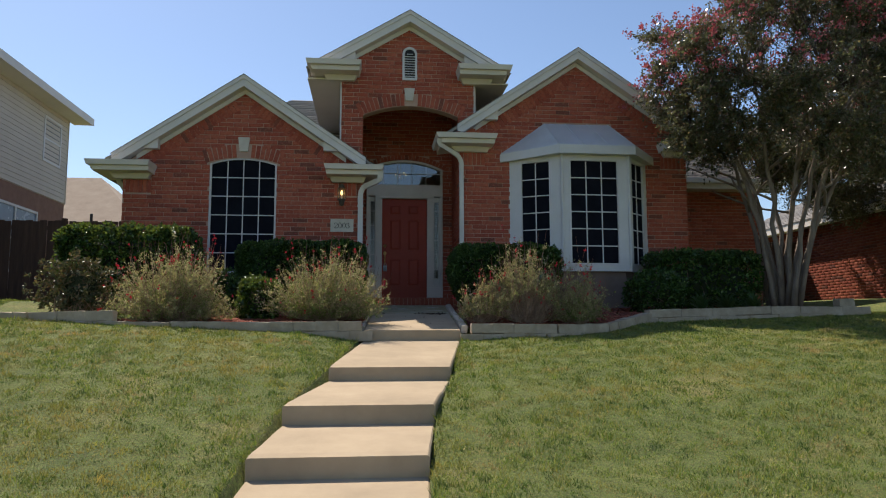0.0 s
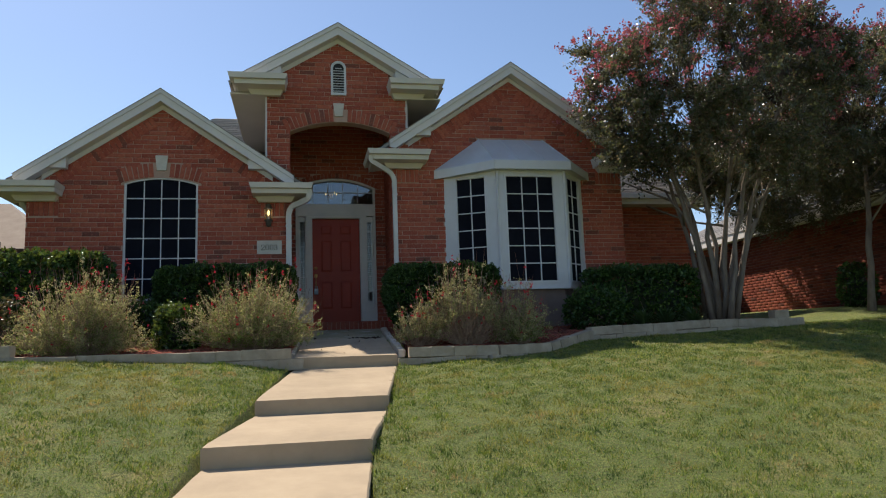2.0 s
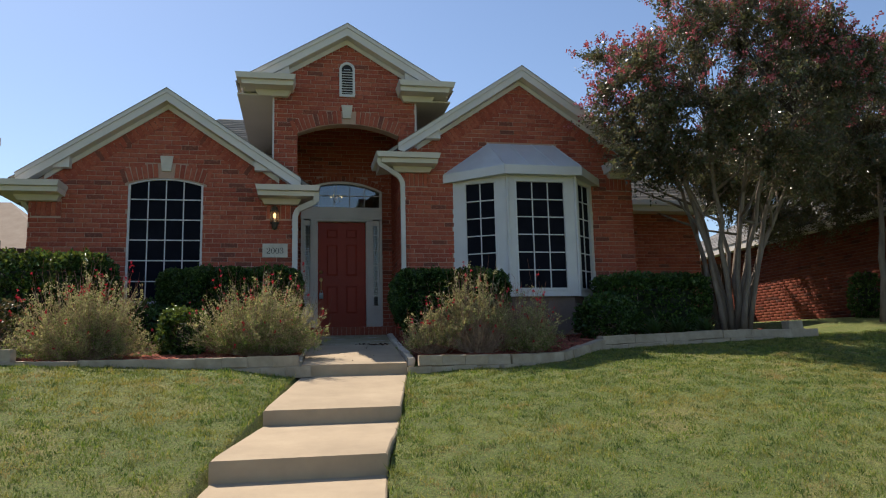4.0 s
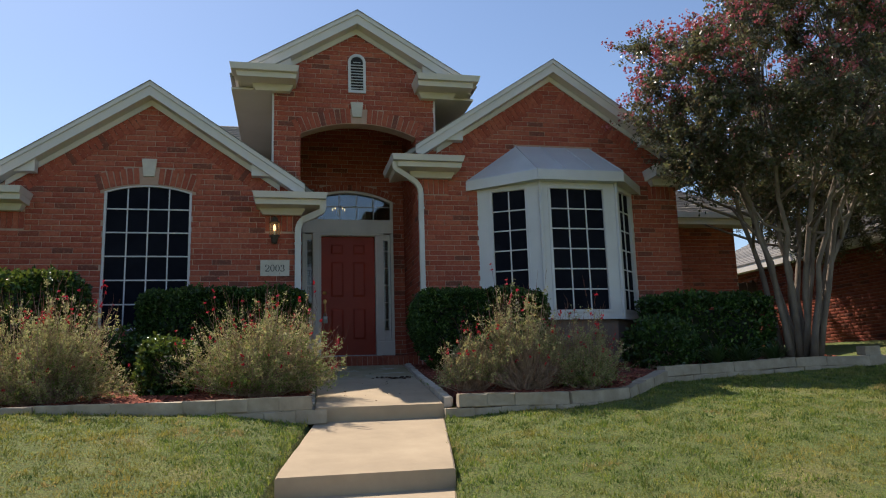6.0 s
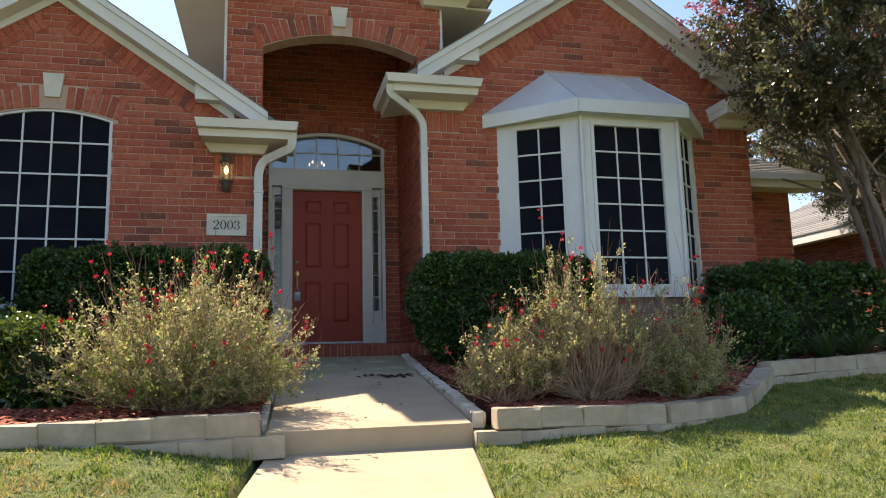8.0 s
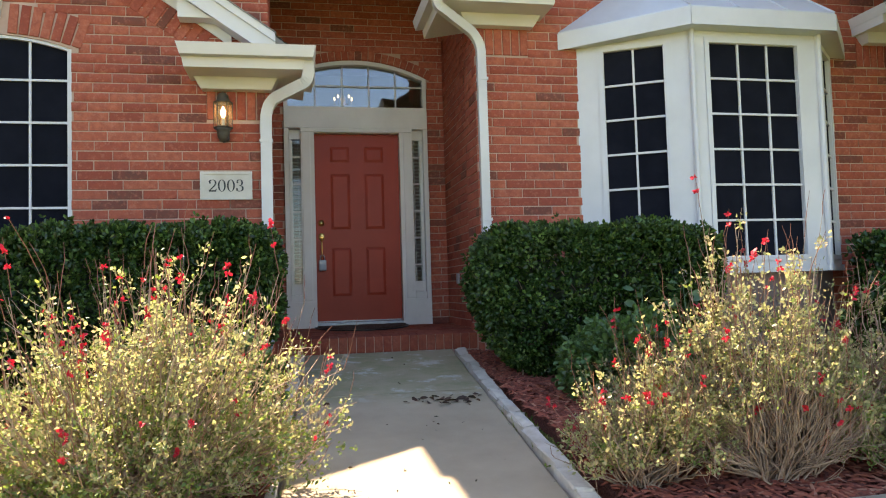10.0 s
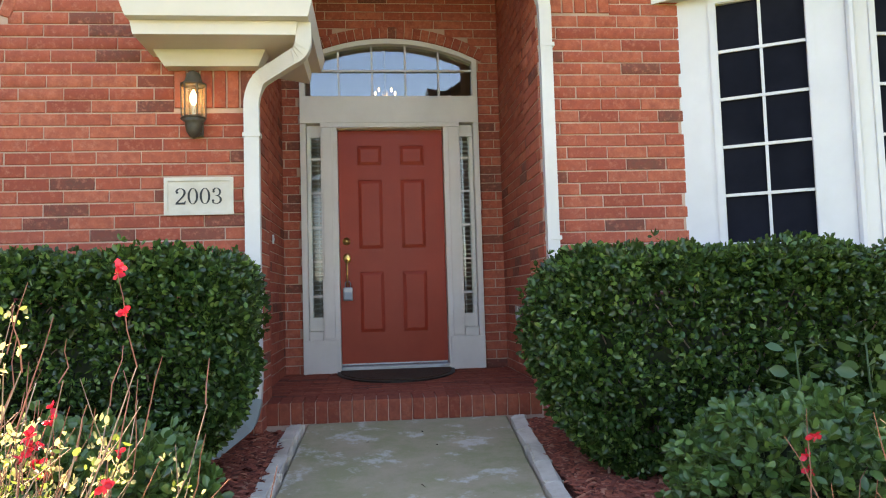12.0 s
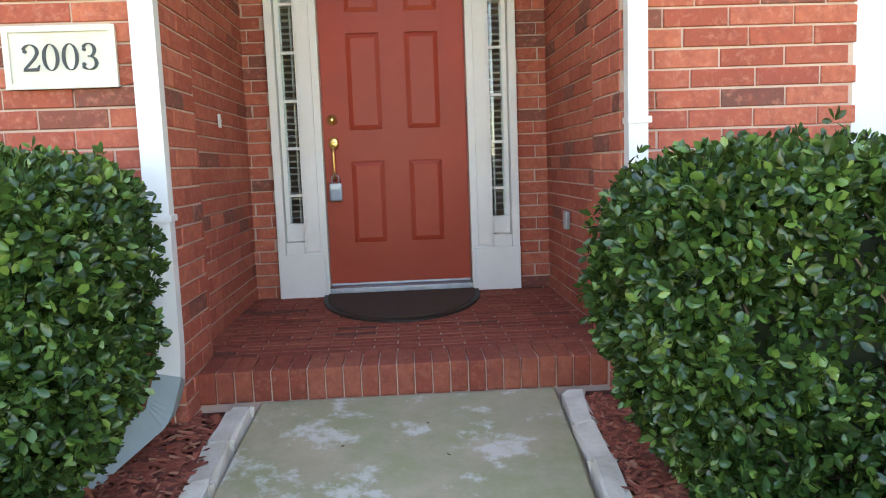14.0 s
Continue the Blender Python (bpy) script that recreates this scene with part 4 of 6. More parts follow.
    for i in range(3):
        p, q = e[i], e[i + 1]
        out = Vector(((q - p).y, -(q - p).x, 0)).normalized()
        if out.y > 0:
            out = -out
        bm = bmesh.new()
        vs = [bm.verts.new(v) for v in (p + out * 0.012 - Vector((0, 0, 0.115)), q + out * 0.012 - Vector((0, 0, 0.115)), q + out * 0.012 + Vector((0, 0, 0.03)), p + out * 0.012 + Vector((0, 0, 0.03)))]
        us = [bm.verts.new(v.co - out * 0.008) for v in vs]
        bm.faces.new(vs)
        bm.faces.new(us[::-1])
        for k in range(4):
            bm.faces.new((vs[k], vs[(k + 1) % 4], us[(k + 1) % 4], us[k]))
        part("fascia", bm, WHITE, roof)
    for f in (0.33, 0.67):
        a, b = e[1].lerp(e[2], f) + Vector((0, 0, 0.05)), top[0].lerp(top[1], f) + Vector((0, 0, 0.006))
        part("seam", tube([a, b], 0.008, 5), BAY_METAL, roof)
    for a, b in ((e[1], top[0]), (e[2], top[1])):
        part("seam", tube([a + Vector((0, 0, 0.05)), b + Vector((0, 0, 0.006))], 0.009, 5), BAY_METAL, roof)


build_bay()


def build_gable_vent():
    t = thing("gable_vent", "white arched louvred gable vent set in brick", "vent")
    x0, x1, z0, z1, rise = -0.138, 0.128, 3.865, 4.37, 0.115
    part("vent_frame", plate([window_outline(x0, x1, z0, z1, rise), window_outline(x0 + 0.04, x1 - 0.04, z0 + 0.045, z1 - 0.01, rise - 0.03)], facing, W - 0.035, W - 0.005), WHITE, t)
    part("backing", prism(window_outline(x0 + 0.03, x1 - 0.03, z0 + 0.03, z1 - 0.01, rise - 0.02), facing, W - 0.010, W - 0.006), BLACK, t)
    for i in range(10):
        z = z0 + 0.075 + i * 0.046
        h = (x1 - x0) / 2 - 0.038 if z < z1 - 0.03 else 0.055
        bm = cuboid(-h, h, -0.015, 0.015, -0.004, 0.004)
        bmesh.ops.transform(bm, matrix=Matrix.Translation((-0.005, W - 0.022, z)) @ Matrix.Rotation(radians(38), 4, "X"), verts=bm.verts)
        part("slat", bm, WHITE, t)


build_gable_vent()

# ---- entry door ----
def build_door():
    t = thing("door_1", "closed red six-panel front door with brass hardware", "door", "", "structure")
    yf = 0.045
    xs = [(-0.295, -0.075), (0.075, 0.295)]
    zs = [(0.27, 0.80), (0.99, 1.60), (1.72, 1.90)]
    holes = [[(a, c), (b, c), (b, d), (a, d)] for a, b in xs for c, d in zs]
    part("door_leaf", plate([[(-0.455, 0.0), (0.455, 0.0), (0.455, 2.03), (-0.455, 2.03)]] + holes, facing, yf, yf + 0.0105), RED_DOOR, t)
    part("door_core", cuboid(-0.454, 0.454, yf + 0.0115, yf + 0.045, 0.001, 2.029), RED_DOOR, t)
    for a, b in xs:
        for c, d in zs:
            bm = bmesh.new()
            m = 0.035
            o = [bm.verts.new((x, yf + 0.010, z)) for x, z in ((a + 0.006, c + 0.006), (b - 0.006, c + 0.006), (b - 0.006, d - 0.006), (a + 0.006, d - 0.006))]
            i = [bm.verts.new((x, yf + 0.001, z)) for x, z in ((a + m, c + m), (b - m, c + m), (b - m, d - m), (a + m, d - m))]
            bm.faces.new(i)
            for k in range(4):
                bm.faces.new((o[k], o[(k + 1) % 4], i[(k + 1) % 4], i[k]))
            part("raised_panel", bm, RED_DOOR, t)
            part("panel_moulding", plate([[(a - 0.012, c - 0.012), (b + 0.012, c - 0.012), (b + 0.012, d + 0.012), (a - 0.012, d + 0.012)], [(a + 0.004, c + 0.004), (b - 0.004, c + 0.004), (b - 0.004, d - 0.004), (a + 0.004, d - 0.004)]], facing, yf - 0.0025, yf - 0.0005), RED_DOOR, t)
    part("kick_sweep", cuboid(-0.454, 0.454, yf - 0.006, yf - 0.001, 0.002, 0.014), STEEL, t, "grey weather strip")
    # brass deadbolt, latch and grip
    spin = Matrix.Rotation(radians(90), 4, "X")
    bm = lathe([(0.034, 0), (0.034, 0.006), (0.028, 0.012), (0.016, 0.014), (0.016, 0.022), (0.004, 0.023)], 20)
    bmesh.ops.transform(bm, matrix=Matrix.Translation((-0.397, yf - 0.001, 1.063)) @ spin, verts=bm.verts)
    part("deadbolt", bm, BRASS, t, "polished brass deadbolt", True)
    bm = lathe([(0.033, 0), (0.033, 0.006), (0.024, 0.012), (0.004, 0.014)], 20)
    bmesh.ops.transform(bm, matrix=Matrix.Translation((-0.395, yf - 0.001, 0.915)) @ spin @ Matrix.Diagonal((1, 1.3, 1, 1)), verts=bm.verts)
    part("escutcheon", bm, BRASS, t, "polished brass plate", True)
    part("grip", tube(rounded([(-0.395, yf - 0.01, 0.90), (-0.395, yf - 0.06, 0.87), (-0.395, yf - 0.055, 0.72), (-0.395, yf - 0.005, 0.68)], 0.03), 0.008, 8), BRASS, t, "polished brass grip", True)
    part("thumb_latch", cuboid(-0.407, -0.383, yf - 0.05, yf - 0.012, 0.918, 0.926, 0.003), BRASS, t)
    # lock box hanging from the grip
    b = thing("lock_box", "grey steel lock box hanging from the door grip", "lock box", at=(-0.392, yf - 0.047, 0.55))
    part("body", cuboid(-0.040, 0.040, -0.028, 0.024, 0.0, 0.115, 0.010), STEEL, b)
    part("keypad_cover", cuboid(-0.030, 0.030, -0.034, -0.029, 0.012, 0.075, 0.003), plain_material("blue_grey_plastic", (0.20, 0.25, 0.30), (0.28, 0.33, 0.38), 0.4, 9.0), b)
    part("shackle", tube(rounded([(-0.022, 0, 0.11), (-0.022, 0, 0.165), (0.022, 0, 0.165), (0.022, 0, 0.11)], 0.02), 0.005, 8), STEEL, b, "", True)


build_door()


def build_door_surround():
    """Jambs, sidelights and the arched transom, in one painted assembly."""
    t = thing("door_frame", "grey-white painted door surround with sidelights and transom", "door frame", "", "structure")
    y0, y1 = -0.05, 0.10
    H = DOOR_HALF - 0.004
    for s in (-1, 1):
        def span(a, b):
            return (min(s * a, s * b), max(s * a, s * b))
        part("jamb", cuboid(*span(0.457, 0.60), y0, y1, -0.055, 2.075, 0.004), DOOR_FRAME_PAINT, t)
        part("jamb_moulding", cuboid(*span(0.50, 0.585), y0 - 0.012, y0 - 0.001, 0.24, 2.033, 0.004), DOOR_FRAME_PAINT, t)
        part("outer_stile", cuboid(*span(0.722, H), y0, y1, 0.2, 2.075, 0.004), DOOR_FRAME_PAINT, t)
        part("sidelight_base", cuboid(*span(0.602, H), y0, y1, -0.055, 0.20, 0.004), DOOR_FRAME_PAINT, t)
        part("plinth", cuboid(*span(0.475, H - 0.001), y0 - 0.016, y0 - 0.001, -0.054, 0.225, 0.004), DOOR_FRAME_PAINT, t)
        part("base_cap", cuboid(*span(0.602, 0.720), y0 + 0.01, y1, 0.202, 0.30, 0.004), DOOR_FRAME_PAINT, t)
        part("sidelight_pane", cuboid(*span(0.603, 0.719), 0.03, 0.036, 0.30, 2.072), CLEAR_GLASS, t, "clear glass").visible_shadow = False
        part("sash_rail", cuboid(*span(0.603, 0.719), 0.014, 0.029, 0.302, 0.415, 0.003), DOOR_FRAME_PAINT, t)
        part("sash_rail", cuboid(*span(0.603, 0.719), 0.014, 0.029, 1.965, 2.070, 0.003), DOOR_FRAME_PAINT, t)
        part("sash_stile", cuboid(*span(0.690, 0.719), 0.014, 0.029, 0.417, 1.963, 0.003), DOOR_FRAME_PAINT, t)
        for i in range(1, 6):
            z = 0.30 + (2.072 - 0.30) * i / 6
            part("muntin", cuboid(*span(0.602, 0.689), 0.012, 0.029, z - 0.009, z + 0.009), DOOR_FRAME_PAINT, t)
    part("header", cuboid(-H, H, y0, y1, 2.078, 2.30, 0.004), DOOR_FRAME_PAINT, t)
    part("header_moulding", cuboid(-0.60, 0.60, y0 - 0.012, y0 - 0.001, 2.035, 2.075, 0.004), DOOR_FRAME_PAINT, t)
    z1, rise = TRANSOM
    part("head_stop", cuboid(-0.456, 0.456, 0.0, 0.09, 2.032, 2.076), DOOR_FRAME_PAINT, t)
    part("transom_frame", plate([window_outline(-H, H, 2.302, z1 - 0.002, rise - 0.004), window_outline(-H + 0.042, H - 0.042, 2.315, z1 - 0.02, rise - 0.028)], facing, y0 + 0.01, y1), DOOR_FRAME_PAINT, t)
    part("transom_pane", prism(window_outline(-H + 0.035, H - 0.035, 2.31, z1 - 0.018, rise - 0.022), facing, 0.030, 0.036), GLASS, t, "clear glass").visible_shadow = False
    top = arch_top(-H + 0.042, H - 0.042, z1 - 0.02, rise - 0.028)
    for i in range(1, 5):
        x = -H + 0.042 + (2 * H - 0.084) * i / 5
        part("muntin", cuboid(x - 0.008, x + 0.008, 0.012, 0.029, 2.315, top(x)), WHITE, t)
    part("muntin", cuboid(-H + 0.042, H - 0.042, 0.010, 0.028, 2.545, 2.561), WHITE, t)
    part("threshold", cuboid(-0.456, 0.456, -0.06, 0.10, -0.05, -0.003, 0.004), STEEL, t, "aluminium threshold")


build_door_surround()

# hall behind the door, seen through the glass
hall = thing("hall", "dim painted entrance hall behind the door", "hall", "", "structure")
for name, dims in (("wall", (-1.15, -1.05, 0.21, 4.5, -0.05, 4.0)), ("wall", (1.05, 1.15, 0.21, 4.5, -0.05, 4.0)), ("wall", (-1.15, 1.15, 4.51, 4.6, -0.05, 4.0)), ("ceiling", (-1.15, 1.15, 0.21, 4.6, 4.005, 4.1)), ("floor", (-1.15, 1.15, 0.21, 4.6, -0.15, -0.055))):
    part(name, cuboid(*dims), DRYWALL, hall)
for s in (-1, 1):
    b = thing("window_blind", "white slatted blind behind the sidelight glass", "blind", "sidelight blinds")
    for i in range(44):
        z = 0.33 + i * 0.040
        bm = cuboid(-0.052, 0.052, -0.013, 0.013, -0.0015, 0.0015)
        bmesh.ops.transform(bm, matrix=Matrix.Translation((s * 0.661, 0.085, z)) @ Matrix.Rotation(radians(-22), 4, "X"), verts=bm.verts)
        part("slat", bm, BLIND, b)
    for dx in (-0.03, 0.03):
        part("tape", cuboid(s * 0.661 + dx - 0.006, s * 0.661 + dx + 0.006, 0.069, 0.0705, 0.31, 2.07), BLIND, b)


def build_chandelier():
    t = thing("chandelier", "lit brass chandelier hanging in the hall", "chandelier", at=(0.02, 2.6, 3.05))
    part("stem", tube([(0, 0, 0.0), (0, 0, 0.96)], 0.008, 8), BRASS, t)
    part("hub", lathe([(0.01, -0.10), (0.05, -0.06), (0.03, 0.0), (0.045, 0.05), (0.01, 0.1)], 14), BRASS, t, "", True)
    for i in range(5):
        a = 2 * math.pi * i / 5 + 0.3
        c, s = math.cos(a), math.sin(a)
        arm = part("arm", tube(rounded([(0.03 * c, 0.03 * s, -0.03), (0.09 * c, 0.09 * s, -0.07), (0.13 * c, 0.13 * s, -0.02), (0.13 * c, 0.13 * s, 0.03)], 0.04), 0.005, 6), BRASS, t, "", True)
        part("bulb", lathe([(0.005, 0.03), (0.011, 0.042), (0.010, 0.058), (0.002, 0.082)], 10, None, (0.13 * c, 0.13 * s, 0.0)), BULB, arm, "glowing candle bulb", True)


build_chandelier()


# ---- things on the front wall ----
def build_lantern():
    t = thing("wall_lantern", "aged bronze wall lantern with clear glass and a lit bulb", "wall lamp", at=(-1.195, W - 0.012, 1.74))
    part("wall_plate", cuboid(-0.04, 0.04, -0.018, 0.003, -0.19, -0.05, 0.008), BRONZE, t)
    part("bracket", tube(rounded([(0, -0.015, -0.15), (0, -0.07, -0.19), (0, -0.085, -0.12)], 0.03), [0.016] * 14, 8), BRONZE, t, "", True)
    part("finial", lathe([(0.002, -0.215), (0.02, -0.205), (0.042, -0.175), (0.048, -0.145), (0.05, -0.12), (0.068, -0.105)], 12, None, (0, -0.085, 0)), BRONZE, t, "", True)
    part("cage_base", lathe([(0.07, -0.105), (0.078, -0.095), (0.07, -0.088)], 6, None, (0, -0.085, 0)), BRONZE, t)
    for i in range(6):
        a = math.pi * i / 3
        part("cage_bar", tube([(0.070 * math.cos(a), -0.085 + 0.070 * math.sin(a), -0.09), (0.072 * math.cos(a), -0.085 + 0.072 * math.sin(a), 0.10)], 0.004, 5), BRONZE, t)
        b = a + math.pi / 3
        bm = bmesh.new()
        q = [bm.verts.new((r * math.cos(g), -0.085 + r * math.sin(g), z)) for r, g, z in ((0.067, a, -0.088), (0.067, b, -0.088), (0.069, b, 0.10), (0.069, a, 0.10))]
        bm.faces.new(q)
        part("pane", bm, LAMP_GLASS, t).visible_shadow = False
    part("cap", lathe([(0.074, 0.098), (0.076, 0.106), (0.052, 0.118), (0.045, 0.145), (0.04, 0.165), (0.022, 0.18), (0.003, 0.19)], 12, None, (0, -0.085, 0)), BRONZE, t, "", True)
    part("candle", tube([(0, -0.085, -0.09), (0, -0.085, -0.02)], 0.012, 8), WHITE, t)
    part("bulb", lathe([(0.008, -0.02), (0.022, 0.01), (0.02, 0.04), (0.004, 0.075)], 10, None, (0, -0.085, 0)), BULB, t, "glowing amber bulb", True)


build_lantern()


def stroke(points, thin, thick, slant=0.0):
    """The outline of a pen stroke along points, thick where it runs upright and thin where it runs level."""
    left, right = [], []
    for i, (u, v) in enumerate(points):
        du = points[min(i + 1, len(points) - 1)][0] - points[max(i - 1, 0)][0]
        dv = points[min(i + 1, len(points) - 1)][1] - points[max(i - 1, 0)][1]
        ln = math.hypot(du, dv) or 1.0
        w = (thin + (thick - thin) * abs(dv / ln + slant * du / ln) ** 1.6) / 2
        left.append((u - dv / ln * w, v + du / ln * w))
        right.append((u + dv / ln * w, v - du / ln * w))
    return left + right[::-1]


def sweep(cu, cv, ru, rv, a0, a1, steps=14):
    return [(cu + ru * math.cos(radians(a0 + (a1 - a0) * i / steps)), cv + rv * math.sin(radians(a0 + (a1 - a0) * i / steps))) for i in range(steps + 1)]


def numeral(digit, size, material, parent, at):
    """A serif numeral of the given height, cut as a thin plate."""
    bm = bmesh.new()
    loops = []
    if digit == "0":
        loops.append([sweep(0, 0, 0.315, 0.5, 0, 350, 35), sweep(0, 0, 0.185, 0.465, 0, 350, 35)])
    elif digit == "2":
        path = sweep(-0.02, 0.22, 0.255, 0.26, 165, -20) + [(0.12, -0.03), (-0.06, -0.22), (-0.27, -0.43)]
        loops.append([stroke(path, 0.035, 0.13)])
        loops.append([[(-0.31, -0.5), (0.25, -0.5), (0.315, -0.27), (0.28, -0.27), (0.20, -0.38), (-0.29, -0.395)]])
        loops.append([sweep(-0.215, 0.235, 0.075, 0.07, 0, 340, 16)])
    else:
        loops.append([stroke(sweep(-0.03, 0.245, 0.215, 0.235, 160, -80) + [(-0.08, 0.02)], 0.035, 0.125)])
        loops.append([stroke([(-0.08, 0.02)] + sweep(-0.04, -0.235, 0.265, 0.245, 80, -155, 18), 0.035, 0.135)])
        loops.append([sweep(-0.205, 0.265, 0.07, 0.065, 0, 340, 16)])
        loops.append([sweep(-0.235, -0.285, 0.075, 0.07, 0, 340, 16)])
    for k, rings in enumerate(loops):
        plate([[(u * size, v * size) for u, v in ring] for ring in rings], facing, -0.002 - 0.0003 * k, 0.002, bm)
    ob = part("numeral", bm, material, parent)
    ob.matrix_basis = at
    return ob


plaque = thing("house_number_plaque", "cream stone plaque with dark house number 2003", "house number", at=(-1.185, W - 0.01, 1.197))
part("plate", cuboid(-0.198, 0.198, -0.012, 0.008, -0.110, 0.110, 0.004), CAST_STONE, plaque)
part("rim", plate([[(-0.2, -0.112), (0.2, -0.112), (0.2, 0.112), (-0.2, 0.112)], [(-0.178, -0.09), (0.178, -0.09), (0.178, 0.09), (-0.178, 0.09)]], facing, -0.020, -0.0125), CAST_STONE, plaque)
for k, digit in enumerate("2003"):
    numeral(digit, 0.096, INK, plaque, pose(-0.1045 + 0.0697 * k, -0.0145, 0.0))


def build_downspouts():
    t = thing("downspout", "white painted metal downspout beside the entry", "downspout", "downspouts")
    pts = rounded([(-0.53, -2.22, 2.12), (-0.53, -2.20, 1.965), (-0.82, -1.955, 1.875), (-0.868, -1.925, 1.78), (-0.868, -1.925, 0.08), (-0.875, -1.935, -0.03)], 0.07)
    part("pipe", bent_box(pts, 0.088, 0.058), DOWNSPOUT_PAINT, t)
    part("extension", bent_box(rounded([(-0.875, -1.935, 0.0), (-0.90, -1.99, -0.12), (-1.05, -2.28, -0.22), (-1.12, -2.42, -0.245)], 0.06), 0.10, 0.075), plain_material("grey_green_extension", (0.20, 0.24, 0.23), (0.28, 0.32, 0.31), 0.5), t, "grey-green plastic outlet")
    for z in (1.55, 0.6):
        part("strap", cuboid(-0.920, -0.816, -1.960, -1.885, z - 0.012, z + 0.012), DOWNSPOUT_PAINT, t)
    t = thing("downspout", "white painted metal downspout beside the bay gable", "downspout", "downspouts")
    pts = rounded([(0.50, -2.22, 2.72), (0.50, -2.20, 2.62), (0.86, -1.955, 2.48), (0.925, -1.925, 2.38), (0.925, -1.925, 0.0), (0.935, -1.94, -0.1), (1.0, -2.1, -0.22)], 0.07)
    part("pipe", bent_box(pts, 0.075, 0.058), DOWNSPOUT_PAINT, t)
    for z in (2.1, 0.9):
        part("strap", cuboid(0.885, 0.975, -1.960, -1.885, z - 0.012, z + 0.012), DOWNSPOUT_PAINT, t)
    t = thing("downspout", "white painted metal downspout at the house corner", "downspout", "downspouts")
    pts = rounded([(-5.05, -1.7, 2.02), (-5.05, -1.68, 1.95), (-4.98, -1.6, 1.85), (-4.965, -1.55, 1.75), (-4.965, -1.55, -0.2)], 0.05)
    part("pipe", bent_box(pts, 0.075, 0.058), DOWNSPOUT_PAINT, t)


build_downspouts()
bell = thing("doorbell", "small cream doorbell button on the alcove brick", "doorbell", at=(OPEN_L - 0.075, -0.72, 1.03))
part("plate", cuboid(-0.002, 0.010, -0.014, 0.014, -0.035, 0.035, 0.003), BLIND, bell)
part("button", cuboid(0.010, 0.014, -0.006, 0.006, -0.008, 0.008, 0.002), WHITE, bell)
outlet = thing("outdoor_outlet", "small grey weatherproof outlet on the alcove brick", "outlet", at=(OPEN_R + 0.074, -0.60, 0.42))
part("cover", cuboid(-0.022, 0.004, -0.035, 0.035, -0.05, 0.05, 0.006), STEEL, outlet)
part("hinge", tube([(-0.02, -0.03, 0.052), (-0.02, 0.03, 0.052)], 0.004, 6), STEEL, outlet)


def build_mat():
    t = thing("doormat", "dark brown half-round doormat with black rubber rim", "doormat", at=(0.0, -0.075, -0.051))
    r, d = 0.49, 0.86
    def half(rx, ry):
        return [(-rx, 0)] + [(-rx * math.cos(math.pi * i / 28), -ry * math.sin(math.pi * i / 28)) for i in range(1, 28)] + [(rx, 0)]
    fibre = Nodes("coir", 0.95)
    grain = fibre.noise(240.0, 4, 0.8)
    fibre.colour(fibre.ramp(grain, [(0.3, (0.028, 0.017, 0.010)), (0.7, (0.12, 0.075, 0.045))])).bump(grain, 0.9, 0.01)
    part("rubber_rim", prism(half(r, d), level, 0.0, 0.012), BLACK, t)
    part("coir_top", prism([(x * 0.94, y * 0.92 - 0.018) for x, y in half(r, d)], level, 0.0125, 0.022), fibre.mat, t)


build_mat()


# ---- edging blocks ----
def block_mesh(long, deep, high, seed, material, jag=0.007):
    rng3 = random.Random(seed)
    bm = cuboid(-long / 2, long / 2, -deep / 2, deep / 2, 0, high, 0.009)
    for v in bm.verts:
        v.co += Vector((rng3.uniform(-jag, jag), rng3.uniform(-jag, jag), rng3.uniform(-jag, jag)))
    me = bpy.data.meshes.new("block")
    bm.to_mesh(me)
    bm.free()
    me.materials.append(material)
    return me


BLOCKS = [block_mesh(0.29, 0.15, 0.125, k, EDGE_STONE) for k in range(7)]
SMALL_BLOCKS = [block_mesh(0.22, 0.085, 0.10, 20 + k, WHITE_STONE, 0.011) for k in range(5)]


def edging(name, label, line, layers, meshes, pitch, top_drop=0.0):
    """A row of stone blocks along a line of (x, y, z of the top), one or two high."""
    t = thing(name, label, "garden edging", "", "structure")
    rng4 = random.Random(len(name) * 7)
    pts = [Vector(p) for p in line]
    for layer in range(layers):
        for a, b in zip(pts, pts[1:]):
            n = max(round(Vector((b.x - a.x, b.y - a.y)).length / pitch), 1)
            for i in range(n):
                f = ((i + 0.5 + (0.5 if layer % 2 else 0.0)) / n) % 1.0
                p = a.lerp(b, f)
                ob = new("block", rng4.choice(meshes))
                ang = math.degrees(math.atan2(b.y - a.y, b.x - a.x)) + rng4.uniform(-2.5, 2.5)
                tilt = math.degrees(math.atan2(b.z - a.z, (b - a).length))
                high = 0.125 if meshes is BLOCKS else 0.10
                ob.matrix_basis = pose(p.x, p.y + rng4.uniform(-0.008, 0.008) + (0.012 if layer == 0 and layers > 1 else 0), p.z - high * (layer + 1) + rng4.uniform(-0.005, 0.005), 0, -tilt, ang) @ Matrix.Diagonal(((b - a).length / n / (0.284 if meshes is BLOCKS else 0.212), 1, 1, 1))
                ob.parent = t
    return t


